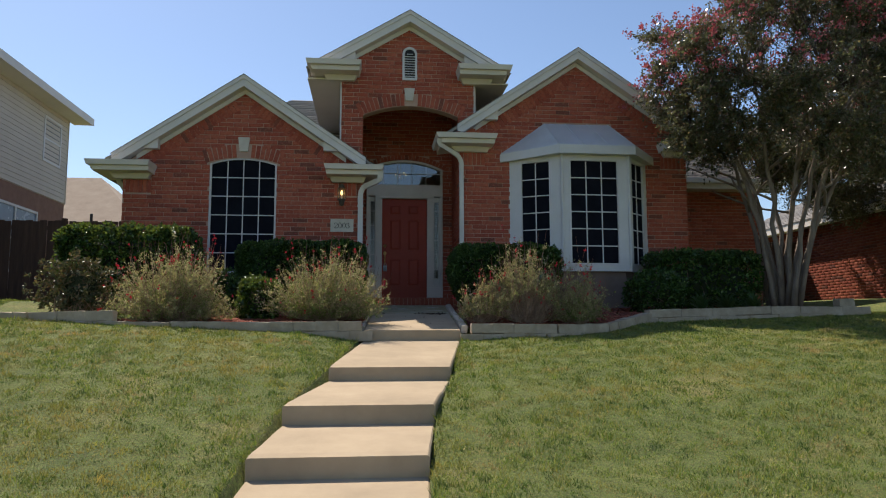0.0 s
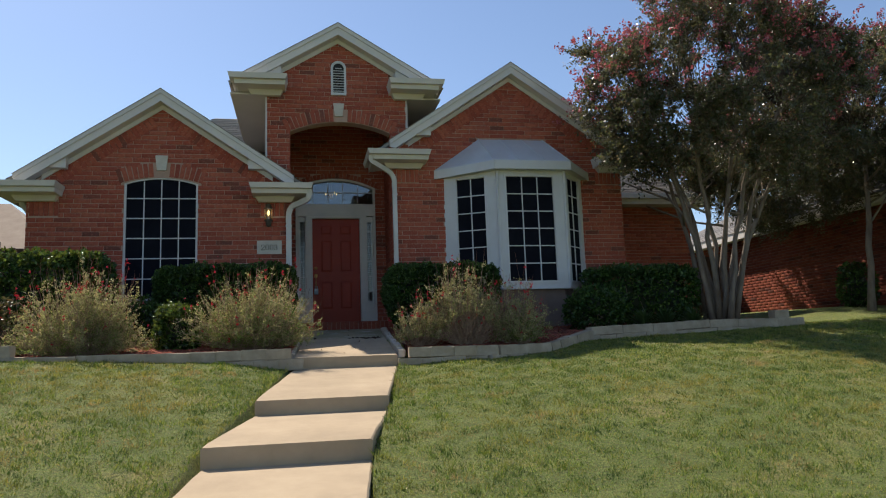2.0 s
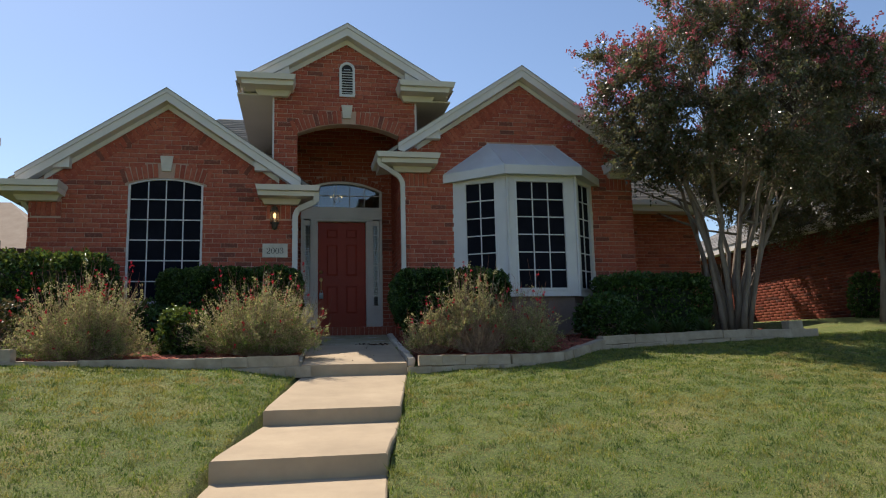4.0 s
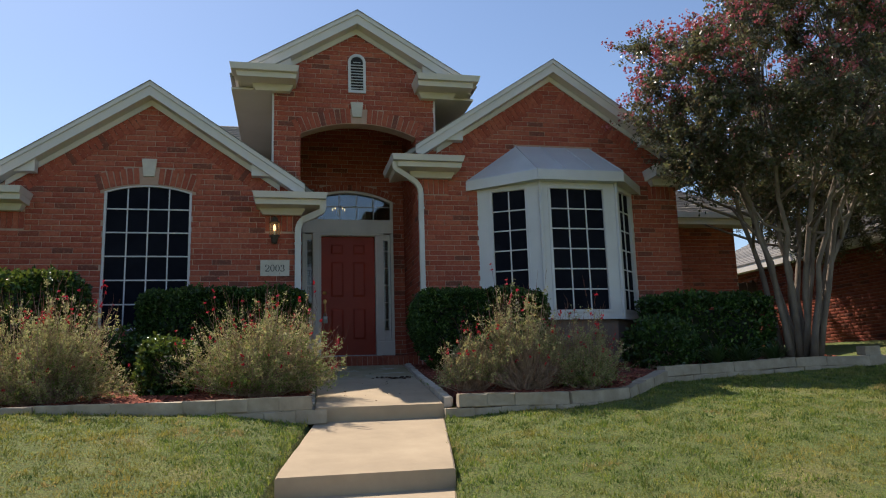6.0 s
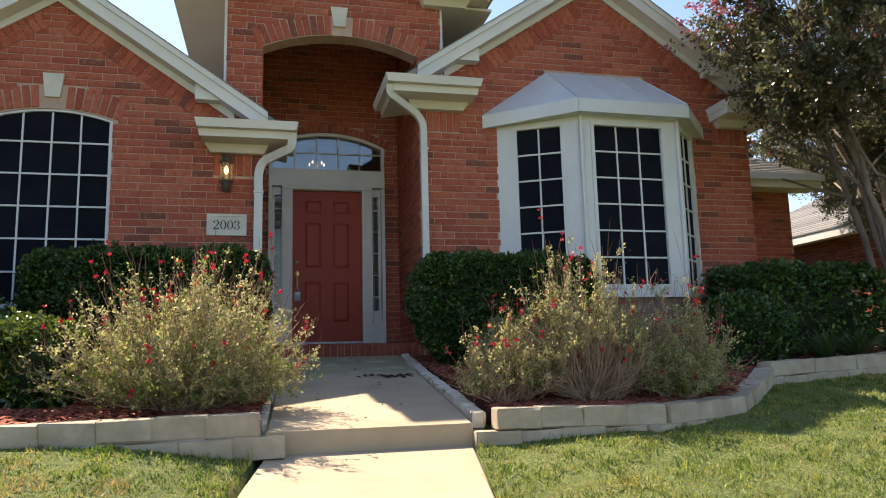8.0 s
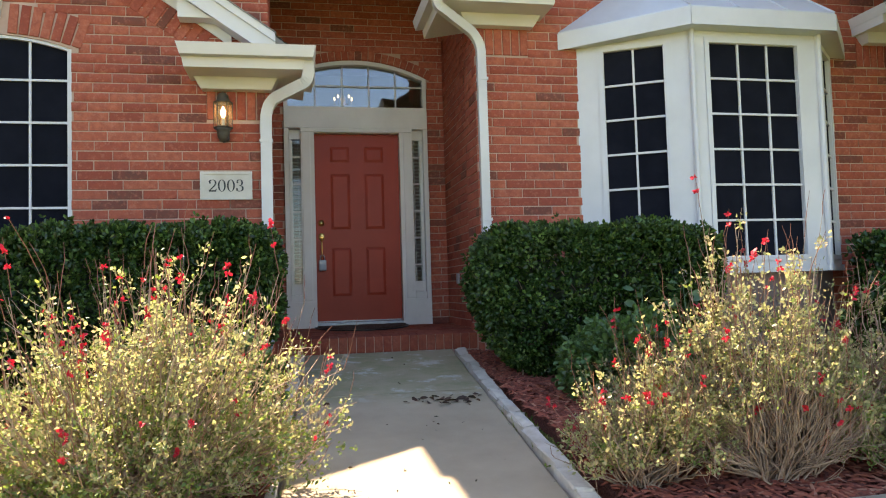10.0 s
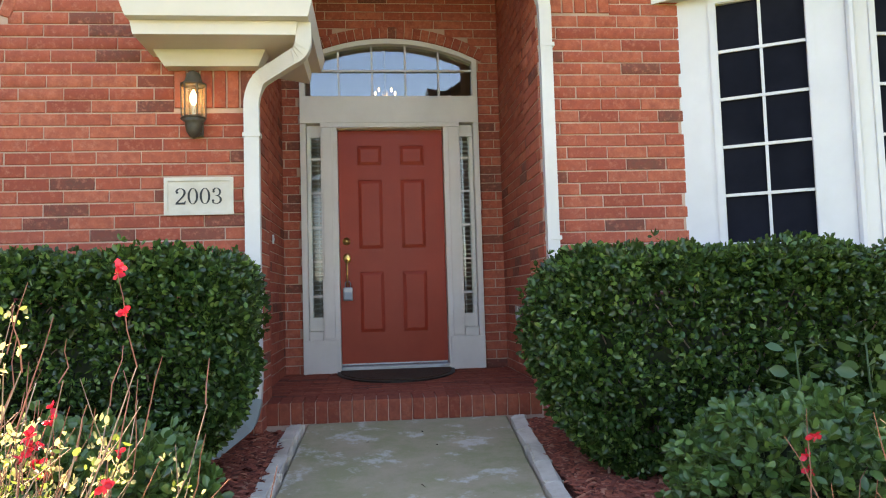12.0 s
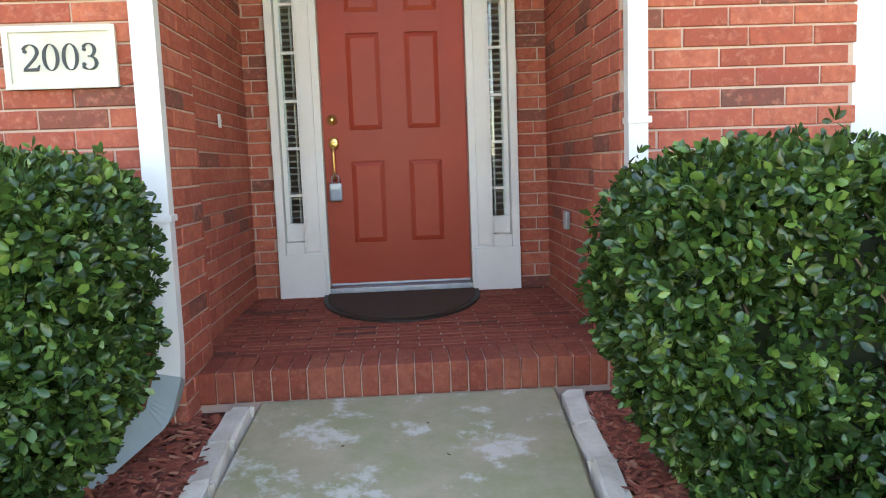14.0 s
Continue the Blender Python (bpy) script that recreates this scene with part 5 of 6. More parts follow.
edging("edging_1", "pale grey concrete block edging of the planting bed", [(-0.79, -5.30, -0.515), (-2.2, -5.33, -0.52), (-3.75, -5.33, -0.52)], 2, BLOCKS, 0.292)
edging("edging_2", "stacked pale concrete blocks at the end of the bed", [(-3.80, -5.33, -0.385), (-4.8, -5.25, -0.40), (-5.55, -4.7, -0.38), (-5.92, -3.6, -0.32)], 3, BLOCKS, 0.292)
edging("edging_3", "pale concrete block edging curving round the planting bed", [(0.62, -5.28, -0.545), (1.72, -5.34, -0.55), (2.48, -5.05, -0.545), (3.02, -4.55, -0.45), (3.44, -4.10, -0.37)], 2, BLOCKS, 0.292)
edging("edging_4", "pale concrete block edging along the tree bed", [(3.44, -4.10, -0.335), (5.6, -3.64, -0.262), (7.50, -3.33, -0.255)], 2, BLOCKS, 0.292)
edging("edging_5", "rough white stone edging beside the entry slab", [(-0.655, -1.80, -0.175), (-0.722, -3.4, -0.372), (-0.80, -5.15, -0.57)], 1, SMALL_BLOCKS, 0.29)
edging("edging_6", "rough white stone edging beside the entry slab", [(0.692, -1.80, -0.175), (0.622, -3.4, -0.372), (0.545, -5.15, -0.565)], 1, SMALL_BLOCKS, 0.29)
loose = new("loose_block", BLOCKS[2])
loose.matrix_basis = pose(7.1, -3.32, -0.25, 0, 0, 8)
tagged(loose, "single pale block lying on the bed edging", "block")


# ---- neighbours and fence ----
def build_neighbour_left():
    t = thing("neighbour_house", "two-storey neighbour house, cream siding above brick", "house")
    X = -9.15
    ya, yb = -6.0, 6.2
    brick_n = plain_material("far_brown_brick", (0.20, 0.11, 0.08), (0.27, 0.16, 0.12), 0.9, 5.0, 60.0, 0.3)
    part("brick_wall", cuboid(X - 6, X, ya, yb, -1.0, 2.84), brick_n, t)
    part("upper_wall", cuboid(X - 6, X - 0.002, ya, yb - 0.002, 2.845, 5.25), SIDING, t)
    for i in range(19):
        z = 2.86 + i * 0.125
        bm = bmesh.new()
        vs = [bm.verts.new(p) for p in ((X + 0.022, ya, z), (X + 0.022, yb, z), (X + 0.006, yb, z + 0.124), (X + 0.006, ya, z + 0.124), (X, ya, z), (X, yb, z))]
        bm.faces.new(vs[:4])
        bm.faces.new((vs[4], vs[5], vs[1], vs[0]))
        part("siding_board", bm, SIDING, t)
    part("corner_board", cuboid(X - 0.1, X + 0.03, yb, yb + 0.03, 2.84, 5.25), SIDING, t)
    part("soffit", cuboid(X - 0.02, X + 0.5, ya - 0.4, yb + 0.45, 5.22, 5.27), TRIM, t)
    part("fascia", cuboid(X + 0.5, X + 0.53, ya - 0.4, yb + 0.45, 5.20, 5.40), TRIM, t)
    bm = bmesh.new()
    e = [bm.verts.new(p) for p in ((X + 0.53, ya - 0.4, 5.40), (X + 0.53, yb + 0.45, 5.40), (X - 3, yb - 2.5, 6.9), (X - 3, ya + 2, 6.9))]
    e2 = [bm.verts.new(p) for p in ((X - 6.5, ya - 0.4, 5.40), (X - 6.5, yb + 0.45, 5.40))]
    bm.faces.new(e)
    bm.faces.new((e[1], e2[1], e[2]))
    bm.faces.new((e[0], e[3], e2[0]))
    bm.faces.new((e2[0], e[3], e[2], e2[1]))
    part("roof", bm, SHINGLE_DARK, t)
    grey = plain_material("grey_window_glass", (0.09, 0.12, 0.16), (0.17, 0.21, 0.26), 0.25, 0.7, 20.0, 0.0)
    dark = plain_material("dark_window_screen", (0.05, 0.06, 0.07), (0.09, 0.10, 0.11), 0.3, 0.7, 20.0, 0.0)
    for y0, y1, z0, z1 in ((4.7, 5.75, 3.75, 4.95), (2.3, 4.6, 0.75, 2.37), (-1.5, 0.5, 3.6, 4.9)):
        w = part("window", plate([[(y0, z0), (y1, z0), (y1, z1), (y0, z1)], [(y0 + 0.06, z0 + 0.06), (y1 - 0.06, z0 + 0.06), (y1 - 0.06, z1 - 0.06), (y0 + 0.06, z1 - 0.06)]], sideways, X - 0.01, X + 0.035), WHITE, t)
        zm = (z0 + z1) / 2
        part("pane", cuboid(X + 0.001, X + 0.008, y0 + 0.05, y1 - 0.05, zm, z1 - 0.05), grey, w)
        part("pane", cuboid(X + 0.001, X + 0.008, y0 + 0.05, y1 - 0.05, z0 + 0.05, zm - 0.002), dark, w)
        part("rail", cuboid(X + 0.009, X + 0.03, y0 + 0.06, y1 - 0.06, zm - 0.025, zm + 0.025), WHITE, w)
        if y1 - y0 > 1.5:
            part("mullion", cuboid(X + 0.009, X + 0.034, (y0 + y1) / 2 - 0.03, (y0 + y1) / 2 + 0.03, z0 + 0.06, z1 - 0.06), WHITE, w)
    part("end_wall", cuboid(X - 6, X - 0.005, yb + 0.001, yb + 0.02, -1.0, 5.2), brick_n, t)


build_neighbour_left()


def build_far_house():
    t = thing("far_house", "distant house with a tan shingle roof behind the fence", "house")
    tan = plain_material("tan_shingle", (0.26, 0.20, 0.15), (0.36, 0.29, 0.22), 0.95, 2.0, 40.0, 0.3)
    part("wall", cuboid(-22, -9.5, 16, 26, -0.5, 2.6), SIDING, t)
    bm = bmesh.new()
    e = [bm.verts.new(p) for p in ((-22.4, 15.5, 2.6), (-9.0, 15.5, 2.6), (-9.0, 26.5, 2.6), (-22.4, 26.5, 2.6), (-17.5, 21, 6.6), (-13.5, 21, 6.6))]
    for f in ((0, 1, 5, 4), (1, 2, 5), (2, 3, 4, 5), (3, 0, 4)):
        bm.faces.new([e[i] for i in f])
    roof = part("roof", bm, tan, t)
    part("vent_pipe", tube([(-12.4, 17.0, 3.5), (-12.4, 17.0, 4.25)], 0.06, 8), BLACK, roof)
    part("gutter", cuboid(-22.4, -9.0, 15.4, 15.5, 2.45, 2.62), TRIM, t)
    t2 = thing("far_house", "distant low house with a tan hip roof", "house")
    part("wall", cuboid(-8.6, -5.2, 19, 30, -0.5, 2.5), SIDING, t2)
    bm = bmesh.new()
    e = [bm.verts.new(p) for p in ((-8.8, 18.5, 2.5), (2.0, 18.5, 2.5), (2.0, 30, 2.5), (-8.8, 30, 2.5), (-5.0, 24, 4.8), (-1.0, 24, 4.8))]
    for f in ((0, 1, 5, 4), (1, 2, 5), (2, 3, 4, 5), (3, 0, 4)):
        bm.faces.new([e[i] for i in f])
    part("roof", bm, tan, t2)


build_far_house()


def build_fence(xa, xb, y, z, label):
    t = thing("fence", label, "fence", "board fences")
    rng5 = random.Random(4)
    board = [cuboid(-0.068, 0.068, -0.009, 0.009, 0.0, 1.86 + 0.012 * k, 0.003) for k in range(3)]
    data = []
    for bm in board:
        me = bpy.data.meshes.new("board")
        bm.to_mesh(me)
        bm.free()
        me.materials.append(WOOD_FENCE)
        data.append(me)
    x = xa
    while x < xb:
        ob = new("board", rng5.choice(data))
        ob.matrix_basis = pose(x, y + rng5.uniform(-0.003, 0.003), z, 0, rng5.uniform(-0.3, 0.3), 0)
        ob.parent = t
        x += 0.141
    for h in (0.34, 1.04, 1.69):
        part("rail", cuboid(xa - 0.05, xb + 0.03, y + 0.012, y + 0.05, z + h, z + h + 0.085), WOOD_FENCE, t)
    for x in (xa, (xa + xb) / 2, xb - 0.07):
        part("post", cuboid(x - 0.045, x + 0.045, y + 0.052, y + 0.142, z - 0.16, z + 1.94), WOOD_FENCE, t)


build_fence(-9.1, -4.98, 1.0, -0.24, "dark stained wooden board fence beside the house")
# Added fence, not known to stand here: covers the sunlit stretch of neighbour wall.
build_fence(8.44, 11.78, 5.6, 0.05, "added dark board fence covering the sunlit wall between the houses")


def build_neighbour_right():
    t = thing("neighbour_house", "single-storey red brick neighbour house in shade", "house")
    X = 11.85
    # Brick and mortar colours are darkened to hold the deep tree shade.
    wall = part("wall", cuboid(X, X + 9, -5.0, 9.0, -0.8, 2.30), plain_material("shade_tinted_mortar", (0.16, 0.11, 0.085), (0.24, 0.17, 0.13), 0.95), t)
    lay_bricks(wall, lambda z: [(-5.0, 9.0)], lambda u, z: Matrix.Translation((X - 0.004, u, z)) @ pose(0, 0, 0, 0, 0, -90), -0.2, 2.25, None, seed=77, material=brick_material("shade_tinted_brick", 0.5))
    part("soffit", cuboid(X - 0.40, X, -5.4, 9.4, 2.26, 2.298), TRIM, t)
    part("fascia", cuboid(X - 0.43, X - 0.402, -5.4, 9.4, 2.22, 2.42), TRIM, t)
    part("end_wall", cuboid(X + 0.01, X + 8.9, -5.012, -5.001, -0.8, 2.3), BRICK, t)
    n = 30
    a, b, c, d = Vector((X - 0.45, -5.4, 2.42)), Vector((X - 0.45, 9.4, 2.42)), Vector((X + 4.5, 7.0, 4.9)), Vector((X + 4.5, -1.0, 4.9))
    for i in range(n):
        p, q, r, s = a.lerp(d, i / n), b.lerp(c, i / n), b.lerp(c, (i + 1) / n), a.lerp(d, (i + 1) / n)
        bm = bmesh.new()
        up = Vector((0, 0, 0.014))
        vs = [bm.verts.new(v) for v in (p + up, q + up, r, s, p - up, q - up)]
        bm.faces.new(vs[:4])
        bm.faces.new((vs[4], vs[5], vs[1], vs[0]))
        part("shingle_course", bm, SHINGLE_DARK, t)
    bm = bmesh.new()
    e = [bm.verts.new(v) for v in (a, d, Vector((X + 9.5, -5.4, 2.42)), Vector((X + 9.5, 9.4, 2.42)), c, b)]
    bm.faces.new((e[0], e[1], e[2]))
    bm.faces.new((e[2], e[1], e[4], e[3]))
    bm.faces.new((e[3], e[4], e[5]))
    part("roof_back", bm, SHINGLE_DARK, t)


build_neighbour_right()


# ---- plants ----
HOLLY = leaf_material("holly_leaf", [(0.0, (0.012, 0.034, 0.011)), (0.45, (0.024, 0.066, 0.018)), (0.75, (0.05, 0.12, 0.027)), (0.92, (0.12, 0.23, 0.042)), (1.0, (0.20, 0.30, 0.07))], 0.26, 0.22)
HOLLY_MID = leaf_material("young_holly_leaf", [(0.0, (0.035, 0.085, 0.025)), (0.5, (0.07, 0.15, 0.04)), (1.0, (0.16, 0.27, 0.07))], 0.3, 0.25)
RUSTY_LEAF = leaf_material("rusty_shrub_leaf", [(0.0, (0.03, 0.05, 0.018)), (0.5, (0.09, 0.11, 0.04)), (0.8, (0.19, 0.14, 0.06)), (1.0, (0.30, 0.15, 0.08))], 0.4, 0.25, (0.16, 0.14, 0.04))
SAGE = leaf_material("sage_leaf", [(0.0, (0.20, 0.225, 0.10)), (0.45, (0.38, 0.40, 0.18)), (0.75, (0.52, 0.47, 0.25)), (1.0, (0.58, 0.36, 0.22))], 0.5, 0.46, (0.60, 0.58, 0.20))
SAGE_GREEN = leaf_material("sage_green_leaf", [(0.0, (0.07, 0.12, 0.03)), (0.6, (0.15, 0.23, 0.06)), (1.0, (0.27, 0.32, 0.10))], 0.5, 0.42)
MYRTLE = leaf_material("myrtle_leaf", [(0.0, (0.04, 0.056, 0.03)), (0.5, (0.085, 0.10, 0.052)), (0.8, (0.15, 0.13, 0.075)), (1.0, (0.26, 0.13, 0.09))], 0.3, 0.35, (0.22, 0.22, 0.08))
WEED_LEAF = leaf_material("weed_leaf", [(0.0, (0.05, 0.11, 0.04)), (1.0, (0.12, 0.21, 0.08))], 0.4, 0.3)
IRIS = leaf_material("strap_leaf", [(0.0, (0.03, 0.07, 0.03)), (1.0, (0.08, 0.14, 0.05))], 0.4, 0.2)
RED_FLOWER = leaf_material("red_flower", [(0.0, (0.40, 0.010, 0.025)), (0.6, (0.58, 0.015, 0.04)), (1.0, (0.66, 0.04, 0.07))], 0.5, 0.3, (0.6, 0.02, 0.04))
PINK_FLOWER = leaf_material("pink_flower", [(0.0, (0.24, 0.06, 0.06)), (0.6, (0.46, 0.11, 0.13)), (1.0, (0.62, 0.27, 0.27))], 0.6, 0.3, (0.5, 0.08, 0.12))
STALK = plain_material("rusty_stalk", (0.16, 0.06, 0.04), (0.36, 0.17, 0.11), 0.85, 14.0, 120.0, 0.2)
TWIG = plain_material("dry_twig", (0.21, 0.13, 0.088), (0.47, 0.35, 0.25), 0.85, 14.0, 120.0, 0.2)
HEART_SHADE = plain_material("heart_shade", (0.016, 0.024, 0.01), (0.04, 0.05, 0.02), 0.95, 10.0, 60.0, 0.4)
DARK_BARK = plain_material("myrtle_twig_bark", (0.05, 0.038, 0.03), (0.12, 0.095, 0.075), 0.85, 6.0, 50.0, 0.2)
BARK = plain_material("myrtle_bark", (0.12, 0.09, 0.07), (0.27, 0.22, 0.175), 0.8, 3.0, 50.0, 0.3, 0.0, (3, 3, 0.8))


def unit(v):
    return v / np.maximum(np.linalg.norm(v, axis=1, keepdims=True), 1e-9)


def leaf_arrays(p, way, ln, wd, rng, fold=0.22):
    """Rounded leaves with a fold along the middle: base p, direction way."""
    n = len(p)
    side = unit(np.cross(way, rng.normal(size=(n, 3))))
    up = np.cross(side, way)

    def at(along, across, lift):
        return p + way * (ln * along)[:, None] + side * (wd * across)[:, None] - up * (wd * lift)[:, None]

    verts = np.stack([p, at(0.36, 0.42, -0.02), at(0.74, 0.43, 0.02), at(1.0, 0.0, 0.22), at(0.74, -0.43, 0.02), at(0.36, -0.42, -0.02), at(0.55, 0.0, fold)], 1).reshape(-1, 3)
    tri = np.array([[0, 6, 1], [1, 6, 2], [2, 6, 3], [3, 6, 4], [4, 6, 5], [5, 6, 0]])
    return verts, (tri[None] + (np.arange(n) * 7)[:, None, None]).reshape(-1, 3)


def flat_leaves(p, way, ln, wd, rng):
    """Small leaves of two triangles."""
    n = len(p)
    side = unit(np.cross(way, rng.normal(size=(n, 3))))
    mid = p + way * (ln * 0.45)[:, None]
    verts = np.stack([p, mid + side * (wd * 0.5)[:, None], p + way * ln[:, None], mid - side * (wd * 0.5)[:, None]], 1).reshape(-1, 3)
    tri = np.array([[0, 1, 2], [0, 2, 3]])
    return verts, (tri[None] + (np.arange(n) * 4)[:, None, None]).reshape(-1, 3)


def oval_leaves(p, way, ln, wd, rng):
    """Small oval leaves of four triangles, cupped along the middle."""
    n = len(p)
    side = unit(np.cross(way, rng.normal(size=(n, 3))))
    up = np.cross(side, way)
    def at(along, across, lift):
        return p + way * (ln * along)[:, None] + side * (wd * across)[:, None] + up * (wd * lift)[:, None]
    verts = np.stack([p, at(0.30, 0.42, 0.10), at(0.72, 0.38, 0.12), at(1.0, 0.0, 0.0), at(0.72, -0.38, 0.12), at(0.30, -0.42, 0.10)], 1).reshape(-1, 3)
    tri = np.array([[0, 1, 5], [1, 2, 4], [1, 4, 5], [2, 3, 4]])
    return verts, (tri[None] + (np.arange(n) * 6)[:, None, None]).reshape(-1, 3)


def strands(lines, radii, sides=3):
    """Thin stems: lines (n, k, 3), radii (k) or (n, k)."""
    n, k, _ = lines.shape
    radii = np.broadcast_to(np.asarray(radii, float), (n, k))
    way = np.gradient(lines, axis=1)
    way /= np.maximum(np.linalg.norm(way, axis=2, keepdims=True), 1e-9)
    ref = np.where(np.abs(way[..., 2:3]) < 0.9, np.array([0, 0, 1.0]), np.array([1.0, 0, 0]))
    a = np.cross(way, ref)
    a /= np.maximum(np.linalg.norm(a, axis=2, keepdims=True), 1e-9)
    b = np.cross(way, a)
    ang = np.arange(sides) * 2 * np.pi / sides
    ring = lines[:, :, None] + (a[:, :, None] * np.cos(ang)[None, None, :, None] + b[:, :, None] * np.sin(ang)[None, None, :, None]) * radii[:, :, None, None]
    verts = ring.reshape(-1, 3)
    base = (np.arange(n) * k * sides)[:, None, None] + (np.arange(k - 1) * sides)[None, :, None]
    s = np.arange(sides)[None, None]
    s2 = (np.arange(sides) + 1)[None, None] % sides
    faces = np.stack([base + s, base + s2, base + s2 + sides, base + s + sides], -1).reshape(-1, 4)
    return verts, faces


def hedge(name, label, centre, half, power, clusters, leaf, material, seed, group="hedges", rough=0.055, per=6):
    """A clipped shrub: rosettes of leaves over a swollen box or ball, round a solid core coloured as inner shade."""
    rng = np.random.default_rng(seed)
    c, h = np.array(centre, float), np.array(half, float)
    t = thing(name, label, "hedge" if power > 3 else "shrub", group, at=(centre[0], centre[1], centre[2] - half[2]))
    off = np.array([0, 0, half[2]])
    d = unit(rng.normal(size=(clusters * 2, 3)))
    # even cover of the faces of a box
    w = np.abs(d) ** power
    d = d / (w.sum(1) ** (1 / power))[:, None]
    weight = h[1] * h[2] * np.abs(d[:, 0]) ** 2 + h[0] * h[2] * np.abs(d[:, 1]) ** 2 + h[0] * h[1] * np.abs(d[:, 2]) ** 2
    if power > 3:
        # sample the faces of the box by area
        n = clusters * 2
        areas = np.array([h[1] * h[2], h[0] * h[2], h[0] * h[1]])
        axis = rng.choice(3, n, p=areas / areas.sum())
        d = rng.uniform(-1, 1, (n, 3))
        d[np.arange(n), axis] = np.sign(rng.normal(size=n))
        w = (np.abs(d) ** power).sum(1) ** (1 / power)
        d = d / w[:, None]
    d = d[d[:, 2] > -0.93][:clusters]
    n = len(d)
    nrm = unit(np.sign(d) * np.abs(d) ** (power - 1) / h)
    lump = np.array([noise.noise(Vector((x * 3.1 + seed, y * 3.1, z * 3.1))) + 0.5 * noise.noise(Vector((x * 8 + seed, y * 8, z * 8))) for x, y, z in d * h])
    depth = rng.beta(1.0, 1.9, n) * 0.22
    gap = (lump < -0.42)
    p = d * h + nrm * (lump * rough - depth)[:, None] - nrm * (gap * 0.02)[:, None] + off
    p[:, :2] *= (1 - 0.34 * np.clip(1 - p[:, 2:3] / h[2], 0, 1) ** 1.5) if power > 3 else 1.0
    p[:, 2] = np.maximum(p[:, 2], 0.02)
    stray = (rng.random(n) < 0.03) & (depth < 0.05)
    p = p + (nrm + np.array([0, 0, 0.8])) * (stray * rng.uniform(0.01, 0.035, n))[:, None]
    heading = unit(nrm + 0.55 * rng.normal(size=(n, 3)) + np.array([0, 0, 0.35]))
    pp = np.repeat(p, per, 0)
    ways = unit(np.repeat(heading, per, 0) * 0.7 + 0.75 * rng.normal(size=(n * per, 3)))
    m = n * per
    ln = leaf * rng.uniform(0.6, 1.15, m)
    v, f = leaf_arrays(pp + ways * 0.006, ways, ln, ln * rng.uniform(0.50, 0.66, m), rng)
    many("foliage", v, f, material, t, "stuff")
    # twigs inside
    k = max(clusters // 90, 30)
    foot = np.stack([rng.uniform(-0.7, 0.7, k) * h[0], rng.uniform(-0.5, 0.5, k) * h[1], np.zeros(k)], 1)
    tip = p[rng.choice(n, k)] * np.array([0.86, 0.8, 0.86])
    lines = np.stack([foot * (1 - s) + tip * s + np.array([0, 0, 0.02]) * np.sin(3.14 * s) for s in np.linspace(0, 1, 5)], 1)
    v, f = strands(lines, np.linspace(0.008, 0.003, 5), 4)
    many("twigwork", v, f, TWIG, t, "stuff")
    # Solid core: the dark between the leaves is put into its colour.
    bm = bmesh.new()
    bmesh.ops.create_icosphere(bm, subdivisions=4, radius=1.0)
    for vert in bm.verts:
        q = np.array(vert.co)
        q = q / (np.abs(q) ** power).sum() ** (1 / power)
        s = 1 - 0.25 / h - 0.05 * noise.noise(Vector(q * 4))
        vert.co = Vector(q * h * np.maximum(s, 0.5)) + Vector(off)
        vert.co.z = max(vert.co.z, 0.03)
    part("shaded_heart", bm, HEART_SHADE, t, "", True)
    return t


hedge("hedge", "clipped dark green holly hedge below the house number", (-1.79, -2.58, 0.26), (1.05, 0.42, 0.55), 7, 14500, 0.038, HOLLY, 1)
hedge("hedge", "clipped dark green holly hedge before the bay window", (1.55, -2.66, 0.22), (0.92, 0.42, 0.55), 7, 13500, 0.038, HOLLY, 2)
hedge("hedge", "clipped hedge with sunlit top at the house corner", (-4.36, -3.05, 0.36), (1.02, 0.50, 0.60), 6, 5200, 0.056, HOLLY, 3)
hedge("hedge", "clipped dark hedge beside the bay window", (5.0, -2.62, 0.19), (0.95, 0.42, 0.52), 7, 2600, 0.06, HOLLY, 4)
hedge("round_shrub", "rounded clipped holly shrub beside the sage", (1.45, -3.52, -0.20), (0.46, 0.42, 0.32), 2.4, 1800, 0.050, HOLLY_MID, 5, "round shrubs")
hedge("round_shrub", "rounded clipped holly shrub beside the walk", (-1.17, -3.62, -0.17), (0.43, 0.38, 0.32), 2.4, 1700, 0.050, HOLLY_MID, 6, "round shrubs")
hedge("round_shrub", "low dark rounded shrub below the arched window", (-2.95, -3.25, -0.05), (0.42, 0.4, 0.32), 2.4, 900, 0.055, HOLLY, 7, "round shrubs")
hedge("round_shrub", "low dark rounded shrub below the bay window", (3.95, -3.15, -0.02), (0.48, 0.42, 0.36), 2.4, 1000, 0.055, HOLLY, 8, "round shrubs")
hedge("box_shrub", "low clipped shrub with bright sunlit leaves between sage bushes", (-2.21, -4.36, -0.24), (0.29, 0.30, 0.33), 4, 1500, 0.042, HOLLY, 9, "box shrubs")
hedge("leafy_shrub", "loose leafy shrub with olive and rusty leaves", (-4.56, -4.45, -0.03), (0.43, 0.38, 0.43), 2.0, 900, 0.05, RUSTY_LEAF, 10, "loose shrubs", 0.30)


hedge("round_shrub", "dark upright shrub against the neighbour wall", (11.15, -0.4, 0.45), (0.4, 0.4, 0.55), 2.2, 500, 0.07, HOLLY, 16, "round shrubs")


